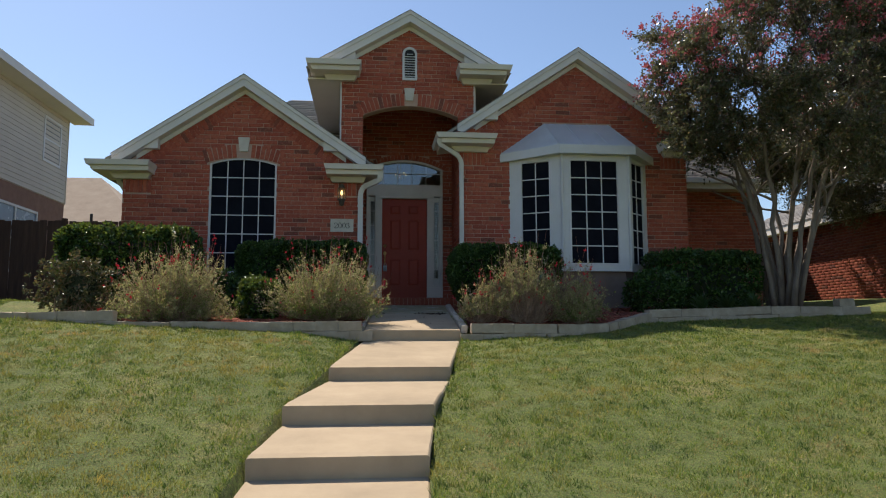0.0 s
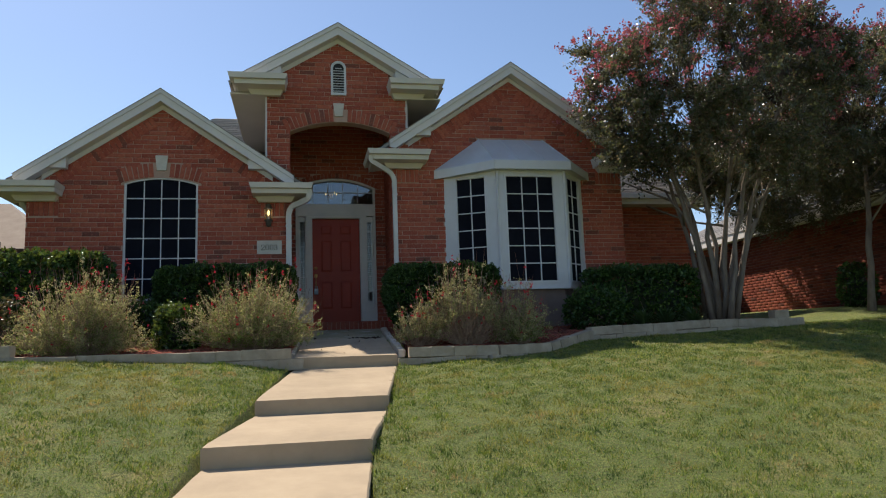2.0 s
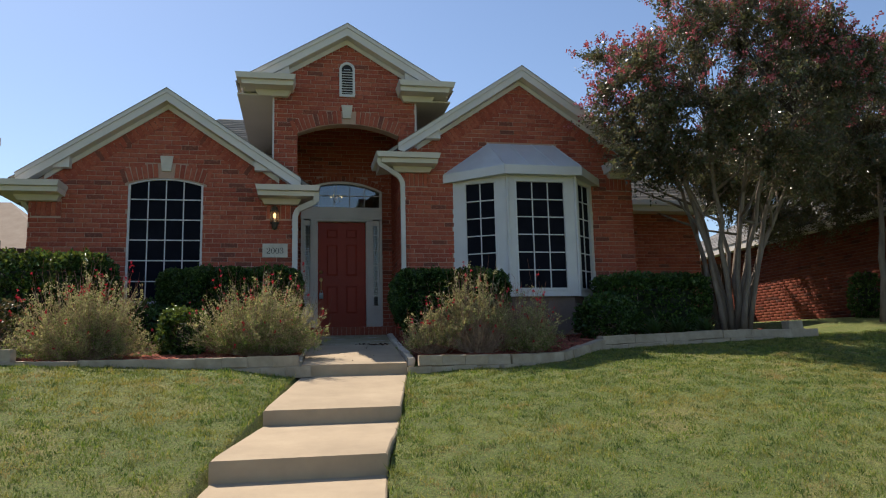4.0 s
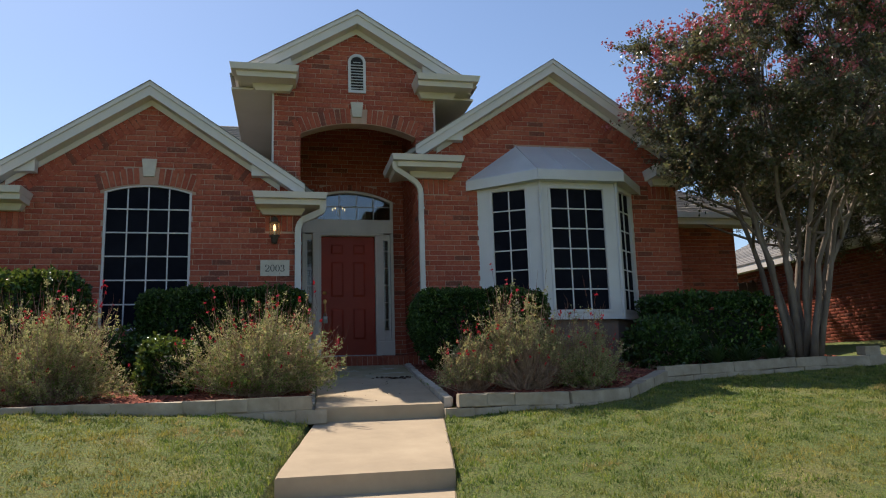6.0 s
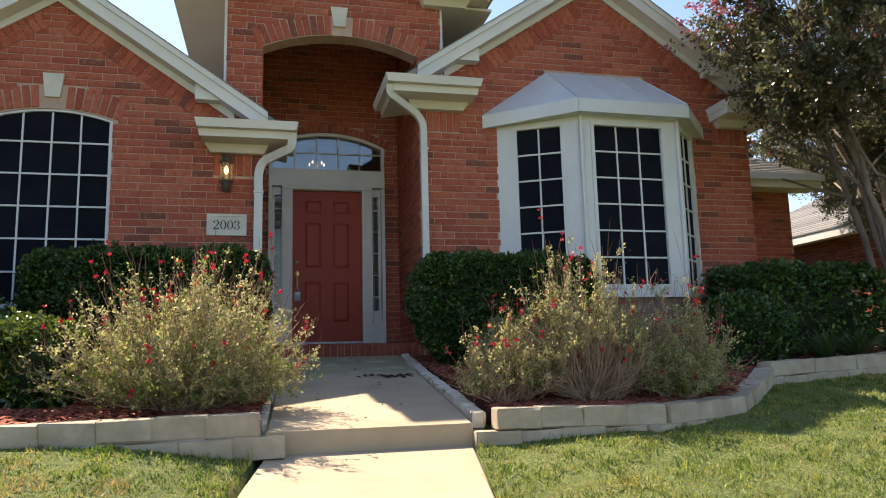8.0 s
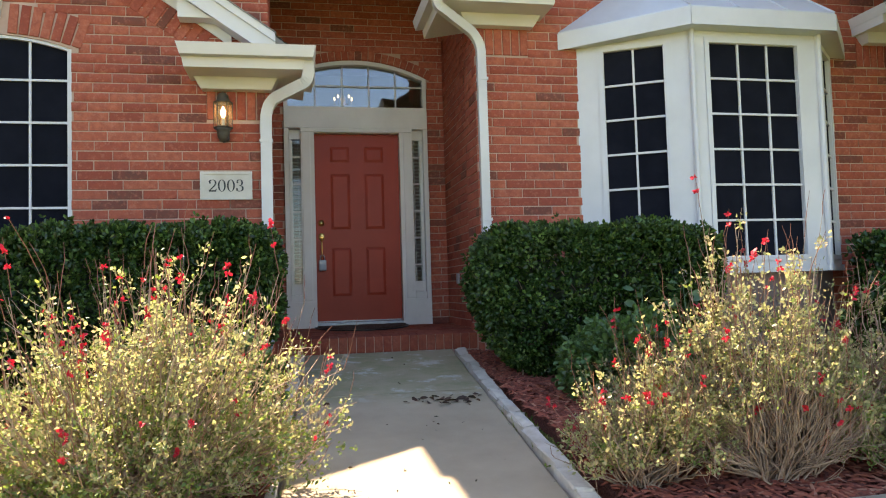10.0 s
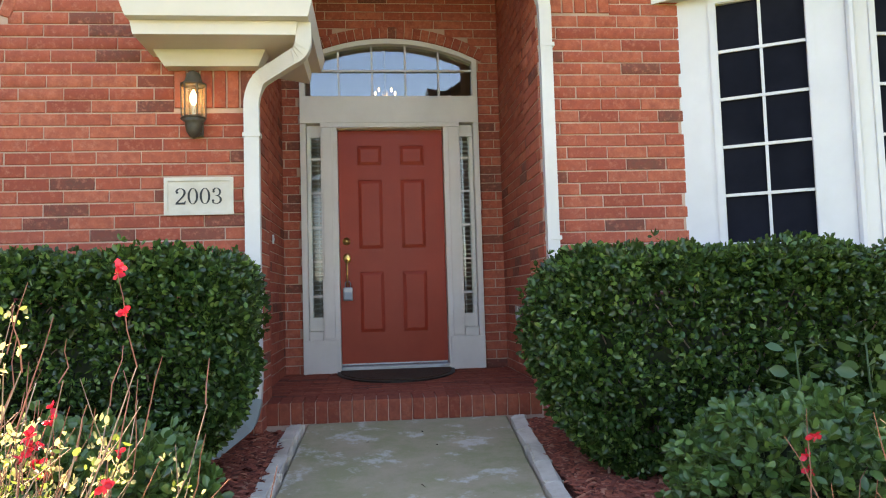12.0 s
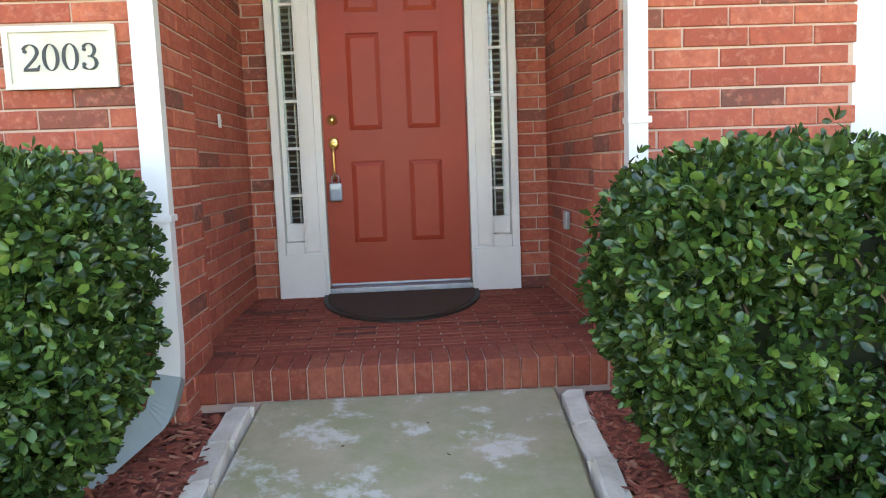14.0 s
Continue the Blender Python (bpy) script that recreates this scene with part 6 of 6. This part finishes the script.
def sage_bush(label, x, y, rx, ry, high, seed, stems=420, leaves=12000, green=0.25, bare=0.0):
    """An autumn sage: wiry stems from one foot, small pale leaves and red flowers on the tips."""
    rng = np.random.default_rng(seed)
    t = thing("sage_bush", label, "flowering shrub", "sage bushes", at=(x, y, bed_z(x, y) - 0.02))
    a = rng.uniform(0, 2 * np.pi, stems)
    el = np.arcsin(rng.uniform(0.05, 1.0, stems) ** 0.8)
    reach = rng.uniform(0.60, 1.0, stems) * np.array([1 + 0.40 * noise.noise(Vector((math.cos(q) * 1.6 + seed, math.sin(q) * 1.6, e * 1.5))) for q, e in zip(a, el)])
    tall = rng.random(stems) < 0.16
    reach = np.where(tall & (el > 0.5), reach * 1.08 + 0.04, reach)
    tip = np.stack([np.cos(a) * np.cos(el) * rx * reach, np.sin(a) * np.cos(el) * ry * reach, np.sin(el) * high * reach + 0.05], 1)
    fa, fr = rng.uniform(0, 6.28, stems), 0.28 * np.sqrt(rng.random(stems))
    foot = np.stack([np.cos(fa) * fr * rx, np.sin(fa) * fr * ry, np.zeros(stems)], 1)
    k = 7
    s = np.linspace(0, 1, k)[None, :, None]
    bow = np.array([0, 0, 1.0]) * (0.10 * high * (rng.random(stems) - 0.35))[:, None]
    wob = rng.normal(size=(stems, k, 3)) * 0.016 * s
    lines = foot[:, None] * (1 - s) + tip[:, None] * s + bow[:, None] * np.sin(np.pi * s) * 1.2 + wob
    lines[..., :2] += (tip[:, None, :2] - foot[:, None, :2]) * 0.18 * np.sin(np.pi * s)
    v, f = strands(lines, np.linspace(0.0052, 0.0011, k) * rng.uniform(0.6, 1.5, (stems, 1)))
    many("stemwork", v, f, TWIG, t, "stuff")

    def along(idx, u):
        q = u * (k - 1)
        i = np.minimum(q.astype(int), k - 2)
        w = (q - i)[:, None]
        return lines[idx, i] * (1 - w) + lines[idx, i + 1] * w

    # side twigs
    m = int(stems * 3.2)
    idx = rng.integers(0, stems, m)
    p = along(idx, rng.uniform(0.35, 0.95, m))
    way = unit(unit(tip[idx]) * 0.7 + rng.normal(size=(m, 3)) * 0.55 + np.array([0, 0, 0.45]))
    ln = rng.uniform(0.06, 0.17, m)
    tw = np.stack([p + way * (ln * q)[:, None] + np.array([0, 0, 0.02 * q * q]) for q in (0, 0.5, 1.0)], 1)
    v, f = strands(tw, [0.0018, 0.0014, 0.0009])
    many("twigwork", v, f, TWIG, t, "stuff")
    # leaves on the twigs and stems
    for name, count, mat, lo in (("leafage", int(1.25 * leaves * (1 - green)), SAGE, 0.42), ("green_leafage", int(1.25 * leaves * green), SAGE_GREEN, 0.2)):
        j = rng.integers(0, m, count)
        on_twig = rng.random(count) < 0.72
        pt = np.where(on_twig[:, None], tw[j, 0] + (tw[j, 2] - tw[j, 0]) * rng.random(count)[:, None], along(rng.integers(0, stems, count), rng.uniform(lo, 0.9, count)))
        if name == "green_leafage":
            low = rng.random(count) < 0.6
            pt[low, 2] *= 0.55
        # leaves sit in tufts at the nodes
        tuft = rng.integers(0, max(count // 4, 1), count)
        pt = pt[tuft] + rng.normal(size=pt.shape) * 0.012
        keep = pt[:, 2] > (0.05 + bare * np.clip(1 - np.abs(pt[:, 0]) / rx, 0, 1))
        pt = pt[keep]
        w = unit(rng.normal(size=pt.shape) + unit(pt) * 0.6 + np.array([0, 0, 0.3]))
        ll = rng.uniform(0.011, 0.025, len(pt))
        v, f = oval_leaves(pt, w, ll, ll * rng.uniform(0.50, 0.72, len(pt)), rng)
        many(name, v, f, mat, t, "stuff")
    # flower spikes: thin wands above the leaves, with red lipped flowers
    wands = np.where(rng.random(stems) < 0.75)[0]
    wp = lines[wands, -1]
    wl = rng.uniform(0.06, 0.24, len(wands)) * np.where(tip[wands, 2] > 0.45 * high, 1.0, 0.6)
    ww = unit(unit(tip[wands]) * 0.5 + np.array([0, 0, 0.9]) + rng.normal(size=(len(wands), 3)) * 0.22)
    wd = np.stack([wp + ww * (wl * q)[:, None] + rng.normal(size=(len(wands), 3)) * 0.004 for q in (0, 0.35, 0.7, 1.0)], 1)
    v, f = strands(wd, [0.0021, 0.0018, 0.0015, 0.001])
    many("flower_stalkwork", v, f, STALK, t, "stuff")
    heads = rng.choice(len(wands), int(len(wands) * 0.22), replace=False)
    pts = []
    for h in heads:
        for q in range(rng.integers(1, 4)):
            pts.append(wd[h, 0] + (wd[h, 3] - wd[h, 0]) * rng.uniform(0.35, 1.0) + rng.normal(size=3) * 0.006)
    pts = np.repeat(np.array(pts), 7, 0)
    w = unit(rng.normal(size=pts.shape) + np.array([0, -0.3, 0.1]))
    ll = rng.uniform(0.010, 0.022, len(pts))
    v, f = leaf_arrays(pts, w, ll, ll * 0.75, rng)
    many("bloom", v, f, RED_FLOWER, t, "stuff")
    return t


sage_bush("wiry sage bush with pale leaves and red flowers beside the walk", -1.28, -4.66, 0.88, 0.55, 1.00, 11, 460, 30000, 0.38)
sage_bush("wiry sage bush with pale leaves and few red flowers", -3.30, -4.70, 0.98, 0.56, 1.04, 12, 460, 30000, 0.25)
sage_bush("wiry sage bush with bare lower stems and red flowers on mulch", 1.45, -4.90, 0.64, 0.42, 1.00, 13, 330, 19000, 0.12, 0.42)
sage_bush("low pale sage bush spreading towards the walk", 0.86, -4.86, 0.46, 0.34, 0.57, 15, 160, 8000, 0.2, 0.1)
sage_bush("small sage bush with yellowed leaves in the bed corner", 2.12, -4.93, 0.48, 0.34, 0.78, 14, 200, 12000, 0.3, 0.0)


def strap_plant(x, y, seed):
    rng = np.random.default_rng(seed)
    t = thing("strap_leaf_plant", "clump of dark green strap leaves at the bed edge", "plant", "strap plants", at=(x, y, bed_z(x, y) - 0.02))
    n = 110
    a, out = rng.uniform(0, 6.28, n), rng.uniform(0.08, 0.42, n)
    high = rng.uniform(0.22, 0.48, n)
    side = np.stack([-np.sin(a), np.cos(a), np.zeros(n)], 1)
    way = np.stack([np.cos(a), np.sin(a), np.zeros(n)], 1)
    verts = []
    for s, wd in ((0, 0.010), (0.4, 0.013), (0.75, 0.010), (1.0, 0.001)):
        c = way * (out * s ** 1.6)[:, None] + np.array([0, 0, 1.0]) * (high * (1.35 * s - 0.45 * s * s * (1 + out * 1.5)))[:, None] + side * 0.02
        verts += [c - side * wd, c + side * wd]
    v = np.stack(verts, 1).reshape(-1, 3)
    f = np.array([[0, 1, 3, 2], [2, 3, 5, 4], [4, 5, 7, 6]])
    many("leafage", v, (f[None] + (np.arange(n) * 8)[:, None, None]).reshape(-1, 4), IRIS, t, "stuff")


for k, (x, y) in enumerate(((4.55, -3.55), (5.0, -3.45), (5.5, -3.4))):
    strap_plant(x, y, 30 + k)


def broadleaf_weed(x, y, seed):
    rng = np.random.default_rng(seed)
    t = thing("broadleaf_weed", "self-sown weed with broad green leaves behind the shrub", "plant", at=(x, y, bed_z(x, y) - 0.02))
    stem = [(0, 0, 0), (-0.03, -0.02, 0.28), (-0.07, -0.03, 0.54), (-0.09, -0.05, 0.70)]
    part("stem", tube(stem, [0.008, 0.007, 0.005, 0.003], 6), IRIS, t, "", True)
    n = 26
    u = np.linspace(0.3, 1.0, n)
    p = np.array([np.interp(u, [0, 0.4, 0.76, 1.0], [q[i] for q in stem]) for i in range(3)]).T
    a = np.arange(n) * 2.4 + rng.uniform(-0.3, 0.3, n)
    way = unit(np.stack([np.cos(a), np.sin(a), rng.uniform(0.0, 0.5, n)], 1))
    ln = 0.16 * (1.15 - 0.7 * u)
    v, f = leaf_arrays(p + way * 0.05, way, ln, ln * 0.62, rng, 0.12)
    many("leafage", v, f, WEED_LEAF, t, "stuff")


broadleaf_weed(1.76, -3.16, 61)
broadleaf_weed(2.02, -3.26, 62)


# ---- trees ----
def myrtle(label, x, y, z, trunks, crown, radii, leaves, seed, lean=1.0, flowers=2600, limit_y=None, clumps=260):
    """A many-stemmed tree: trunks that splay from the foot, forked limbs and an uneven crown."""
    rng = np.random.default_rng(seed)
    t = thing("crape_myrtle_tree", label, "tree", "trees", at=(x, y, z))
    c, r = np.array(crown, float) - np.array([x, y, z]), np.array(radii, float)
    ends = []
    for i in range(trunks):
        a = 2 * math.pi * (i + rng.uniform(-0.3, 0.3)) / trunks
        foot = np.array([math.cos(a), math.sin(a), 0]) * rng.uniform(0.06, 0.26) * (1 if trunks > 1 else 0)
        goal = c * (1, 1 if trunks > 1 else 0.2, 1) + np.array([math.cos(a) * r[0] * 0.56 * lean, math.sin(a) * r[1] * 0.56 * lean, -r[2] * rng.uniform(0.05, 0.35)])
        pts, rad = [], []
        n = 8
        for q in range(n + 1):
            s = q / n
            pt = foot * (1 - s) + goal * s + np.array([math.cos(a), math.sin(a), 0]) * -0.12 * math.sin(math.pi * s) + rng.normal(size=3) * 0.03 * min(s * 3, 1)
            if q == 0:
                pt[2] = -0.08
            pts.append(tuple(pt))
            rad.append(0.047 * (1 - 0.5 * s) * rng.uniform(0.92, 1.08) * (1.25 if q == 0 else 1.0) * (1.5 if trunks == 1 else 1.0))
        trunk = part("trunk", tube(pts, rad, 9), BARK, t, "", True)
        for b in range(4):
            s0 = np.array(pts[4 + b])
            d = unit((rng.normal(size=(1, 3)) * 0.7 + unit((s0 - c)[None] * np.array([1, 1, 0.3])) * 0.9 + np.array([0, 0, 0.55])))[0]
            d[2] = max(d[2], 0.5)
            e0 = s0 + d * rng.uniform(0.7, 1.2) * min(r) * 0.5
            mid = (s0 + e0) / 2 + rng.normal(size=3) * 0.08
            bm = tube([tuple(s0), tuple(mid), tuple(e0)], [0.026, 0.02, 0.012], 6)
            part("limb", bm, BARK, trunk, "", True)
            ends += [mid, e0]
        ends.append(np.array(pts[-1]))
    ends = np.array(ends)
    # clumps on the crown's shell and inside it
    n = clumps
    d = unit(rng.normal(size=(n, 3)))
    wob = np.array([1 + 0.28 * noise.noise(Vector(q * 2.1 + seed)) + 0.20 * noise.noise(Vector(q * 4.6)) for q in d])
    clump = c + d * r * (rng.uniform(0.35, 1.0, n) ** 0.45 * wob)[:, None]
    clump = clump[clump[:, 2] > c[2] - r[2] * (0.80 + 0.10 * np.sin(clump[:, 0] * 2.3))]
    if limit_y is not None:
        wx, wy = clump[:, 0] + x, clump[:, 1] + y
        clump = clump[~((wx < 5.75) & (wy > limit_y))]
    near = ends[np.argmin(((clump[:, None] - ends[None]) ** 2).sum(2), 1)]
    k = 5
    s = np.linspace(0, 1, k)[None, :, None]
    lines = near[:, None] * (1 - s) + clump[:, None] * s + rng.normal(size=(len(clump), k, 3)) * 0.05 * np.sin(np.pi * s)
    v, f = strands(lines, np.linspace(0.011, 0.003, k), 5)
    many("branchwork", v, f, DARK_BARK, t, "stuff")
    # twigs round each clump, leaves along the twigs
    per = 16
    cc = np.repeat(clump, per, 0)
    out = unit(np.repeat(unit(clump - c), per, 0) * 0.6 + rng.normal(size=cc.shape) * 0.75 + np.array([0, 0, 0.25]))
    ln = rng.uniform(0.18, 0.52, len(cc))
    tw = np.stack([cc + out * (ln * q)[:, None] + np.array([0, 0, -0.05 * q * q]) for q in (0, 0.5, 1.0)], 1)
    v, f = strands(tw, [0.004, 0.003, 0.0015])
    many("twigwork", v, f, DARK_BARK, t, "stuff")
    j = rng.integers(0, len(tw), leaves)
    q = rng.random(leaves)[:, None]
    p = tw[j, 0] + (tw[j, 2] - tw[j, 0]) * q + rng.normal(size=(leaves, 3)) * 0.03
    w = unit(rng.normal(size=p.shape) + out[j] * 0.6)
    ll = rng.uniform(0.036, 0.075, leaves)
    v, f = flat_leaves(p, w, ll, ll * 0.52, rng)
    many("crown", v, f, MYRTLE, t, "stuff")
    # flower panicles on the outer twigs
    edge = ((tw[:, 2] - c) / r)
    outer = np.where((np.linalg.norm(edge, axis=1) > 0.80) & (edge[:, 2] > -0.2) & (out[:, 2] > -0.2))[0]
    pick = rng.choice(outer, min(len(outer), flowers // 22), replace=False)
    base = np.repeat(tw[pick, 2], 22, 0) + np.repeat(out[pick], 22, 0) * rng.uniform(0, 0.13, (len(pick) * 22, 1)) + rng.normal(size=(len(pick) * 22, 3)) * 0.026
    w = unit(rng.normal(size=base.shape))
    ll = rng.uniform(0.028, 0.052, len(base))
    v, f = flat_leaves(base, w, ll, ll * 0.9, rng)
    many("bloom", v, f, PINK_FLOWER, t, "stuff")
    return t


myrtle("multi-stemmed crape myrtle with dark leaves and pink flower clusters", 6.28, -2.98, -0.22, 13, (6.42, -3.15, 3.60), (2.36, 2.0, 1.74), 120000, 41, 1.0, 15000, -2.35, 400)
myrtle("slender single-stemmed tree with dark crown near the neighbour wall", 10.3, -1.7, -0.1, 1, (10.9, 0.2, 4.0), (2.6, 4.4, 2.1), 230000, 42, 0.0, 9000, None, 660)


# ---- grass and litter ----
def grass_material():
    n = Nodes("grass_blade", 0.55)
    c = n.ramp(n.piece(), [(0.0, (0.095, 0.17, 0.02)), (0.5, (0.20, 0.28, 0.038)), (0.8, (0.32, 0.37, 0.06)), (1.0, (0.50, 0.40, 0.13))])
    dry = n.ramp(n.noise(0.8, 5, 0.7), [(0.48, (0.0, 0.0, 0.0)), (0.66, (0.85, 0.85, 0.85))])
    c = n.mix(dry, c, (0.50, 0.36, 0.09))
    c = n.mix(n.ramp(n.noise(5.5, 5, 0.75), [(0.50, (0.0, 0.0, 0.0)), (0.68, (0.7, 0.7, 0.7))]), c, (0.33, 0.29, 0.08))
    c = n.mix(n.ramp(n.noise(2.6, 6, 0.75), [(0.46, (0.0, 0.0, 0.0)), (0.60, (0.6, 0.6, 0.6))]), c, (0.085, 0.135, 0.02))
    c = n.mix(n.ramp(n.noise(1.9, 6, 0.8), [(0.56, (0.0, 0.0, 0.0)), (0.64, (0.9, 0.9, 0.9))]), c, (0.46, 0.32, 0.13))
    c = n.mix(n.ramp(n.noise(9.0, 6, 0.75), [(0.50, (0.0, 0.0, 0.0)), (0.60, (0.95, 0.95, 0.95))]), c, (0.05, 0.10, 0.015))
    n.colour(c)
    thin = n.add("ShaderNodeBsdfTranslucent")
    n.link(c, thin.inputs["Color"])
    both = n.add("ShaderNodeMixShader", Fac=0.4)
    n.link(n.bsdf.outputs[0], both.inputs[1])
    n.link(thin.outputs[0], both.inputs[2])
    n.link(both.outputs[0], n.tree.nodes["Material Output"].inputs["Surface"])
    return n.mat


def build_grass():
    rng = np.random.default_rng(77)
    n = 760000
    # denser towards the walk's foot
    y = -14.6 + 11.8 * rng.random(n) ** 1.15
    x = rng.uniform(-7.5, 10.5, n)
    l, r = np.interp(y, EDGE_Y, EDGE_L), np.interp(y, EDGE_Y, EDGE_R)
    keep = ~((x > l - 0.040) & (x < r + 0.006))
    view = np.abs(x + 0.3) < (y + 15.5) * 0.9 + 2.0
    keep &= view
    for poly in (BED_LEFT, BED_RIGHT):
        px, py = np.array([p[0] for p in poly]), np.array([p[1] for p in poly])
        hit = np.zeros(n, bool)
        for i in range(len(poly)):
            x0, y0, x1, y1 = px[i], py[i] - 0.07, px[(i + 1) % len(poly)], py[(i + 1) % len(poly)] - 0.07
            cross = (y0 > y) != (y1 > y)
            hit ^= cross & (x < (x1 - x0) * (y - y0) / (y1 - y0 if y1 != y0 else 1e-9) + x0)
        keep &= ~hit
    keep &= y < -2.6
    x, y = x[keep], y[keep]
    z = np.array([ground_z(a, b) for a, b in zip(x, y)])
    n = len(x)
    p = np.stack([x, y, z - 0.004], 1)
    a = rng.uniform(0, 6.28, n)
    tuft = np.sin(x * 9.1 + 2.3 * np.sin(y * 5.7)) * np.sin(y * 8.3 + 1.9 * np.sin(x * 6.1))
    high = rng.uniform(0.013, 0.040, n) * (1 + 0.7 * tuft)
    rim = np.minimum(np.abs(x - l[keep]), np.abs(x - r[keep]))
    high *= 1 + 0.9 * np.clip(1 - rim / 0.13, 0, 1)
    far = np.clip((y + 14.6) / 10, 0, 1)
    wide = (0.0028 + 0.0035 * far) * rng.uniform(0.7, 1.3, n)
    side = np.stack([np.cos(a), np.sin(a), np.zeros(n)], 1) * wide[:, None]
    lean = rng.normal(size=(n, 3)) * 0.55
    lean[:, 2] = 1.0
    tip = p + unit(lean) * high[:, None]
    verts = np.stack([p - side, p + side, tip], 1).reshape(-1, 3)
    return many("grass", verts, np.arange(n * 3).reshape(-1, 3), grass_material(), None, "stuff", "mown green lawn grass with straw-yellow patches", "grass")


build_grass()


def build_litter():
    rng = np.random.default_rng(9)
    n = 150
    x = np.concatenate([rng.normal(0.31, 0.13, 40), rng.normal(-0.35, 0.2, 18), rng.uniform(-0.6, 0.6, 22)])
    y = np.concatenate([rng.normal(-3.29, 0.045, 40), rng.normal(-4.7, 0.3, 18), rng.uniform(-5.1, -1.8, 22)])
    ok = (np.abs(x) < 0.58) & (y < -1.78) & (y > -5.15)
    x, y = x[ok], y[ok]
    p = np.stack([x, y, -0.19 + 0.121 * (y + 1.72) + 0.004], 1)
    w = rng.normal(size=p.shape)
    w[:, 2] = np.abs(w[:, 2]) * 0.12
    ll = np.where(np.abs(y + 3.29) < 0.14, rng.uniform(0.03, 0.085, len(p)), rng.uniform(0.012, 0.035, len(p)))
    v, f = leaf_arrays(p, unit(w), ll, ll * 0.45, rng, 0.1)
    v[:, 2] = np.maximum(v[:, 2], -0.19 + 0.121 * (v[:, 1] + 1.72) + 0.0025)
    dry = leaf_material("dry_leaf", [(0.0, (0.035, 0.018, 0.012)), (0.7, (0.08, 0.035, 0.022)), (1.0, (0.16, 0.08, 0.045))], 0.8, 0.05)
    many("fallen_leaves", v, f, dry, None, "stuff", "scattered dry brown leaves on the entry slab", "leaves")


build_litter()
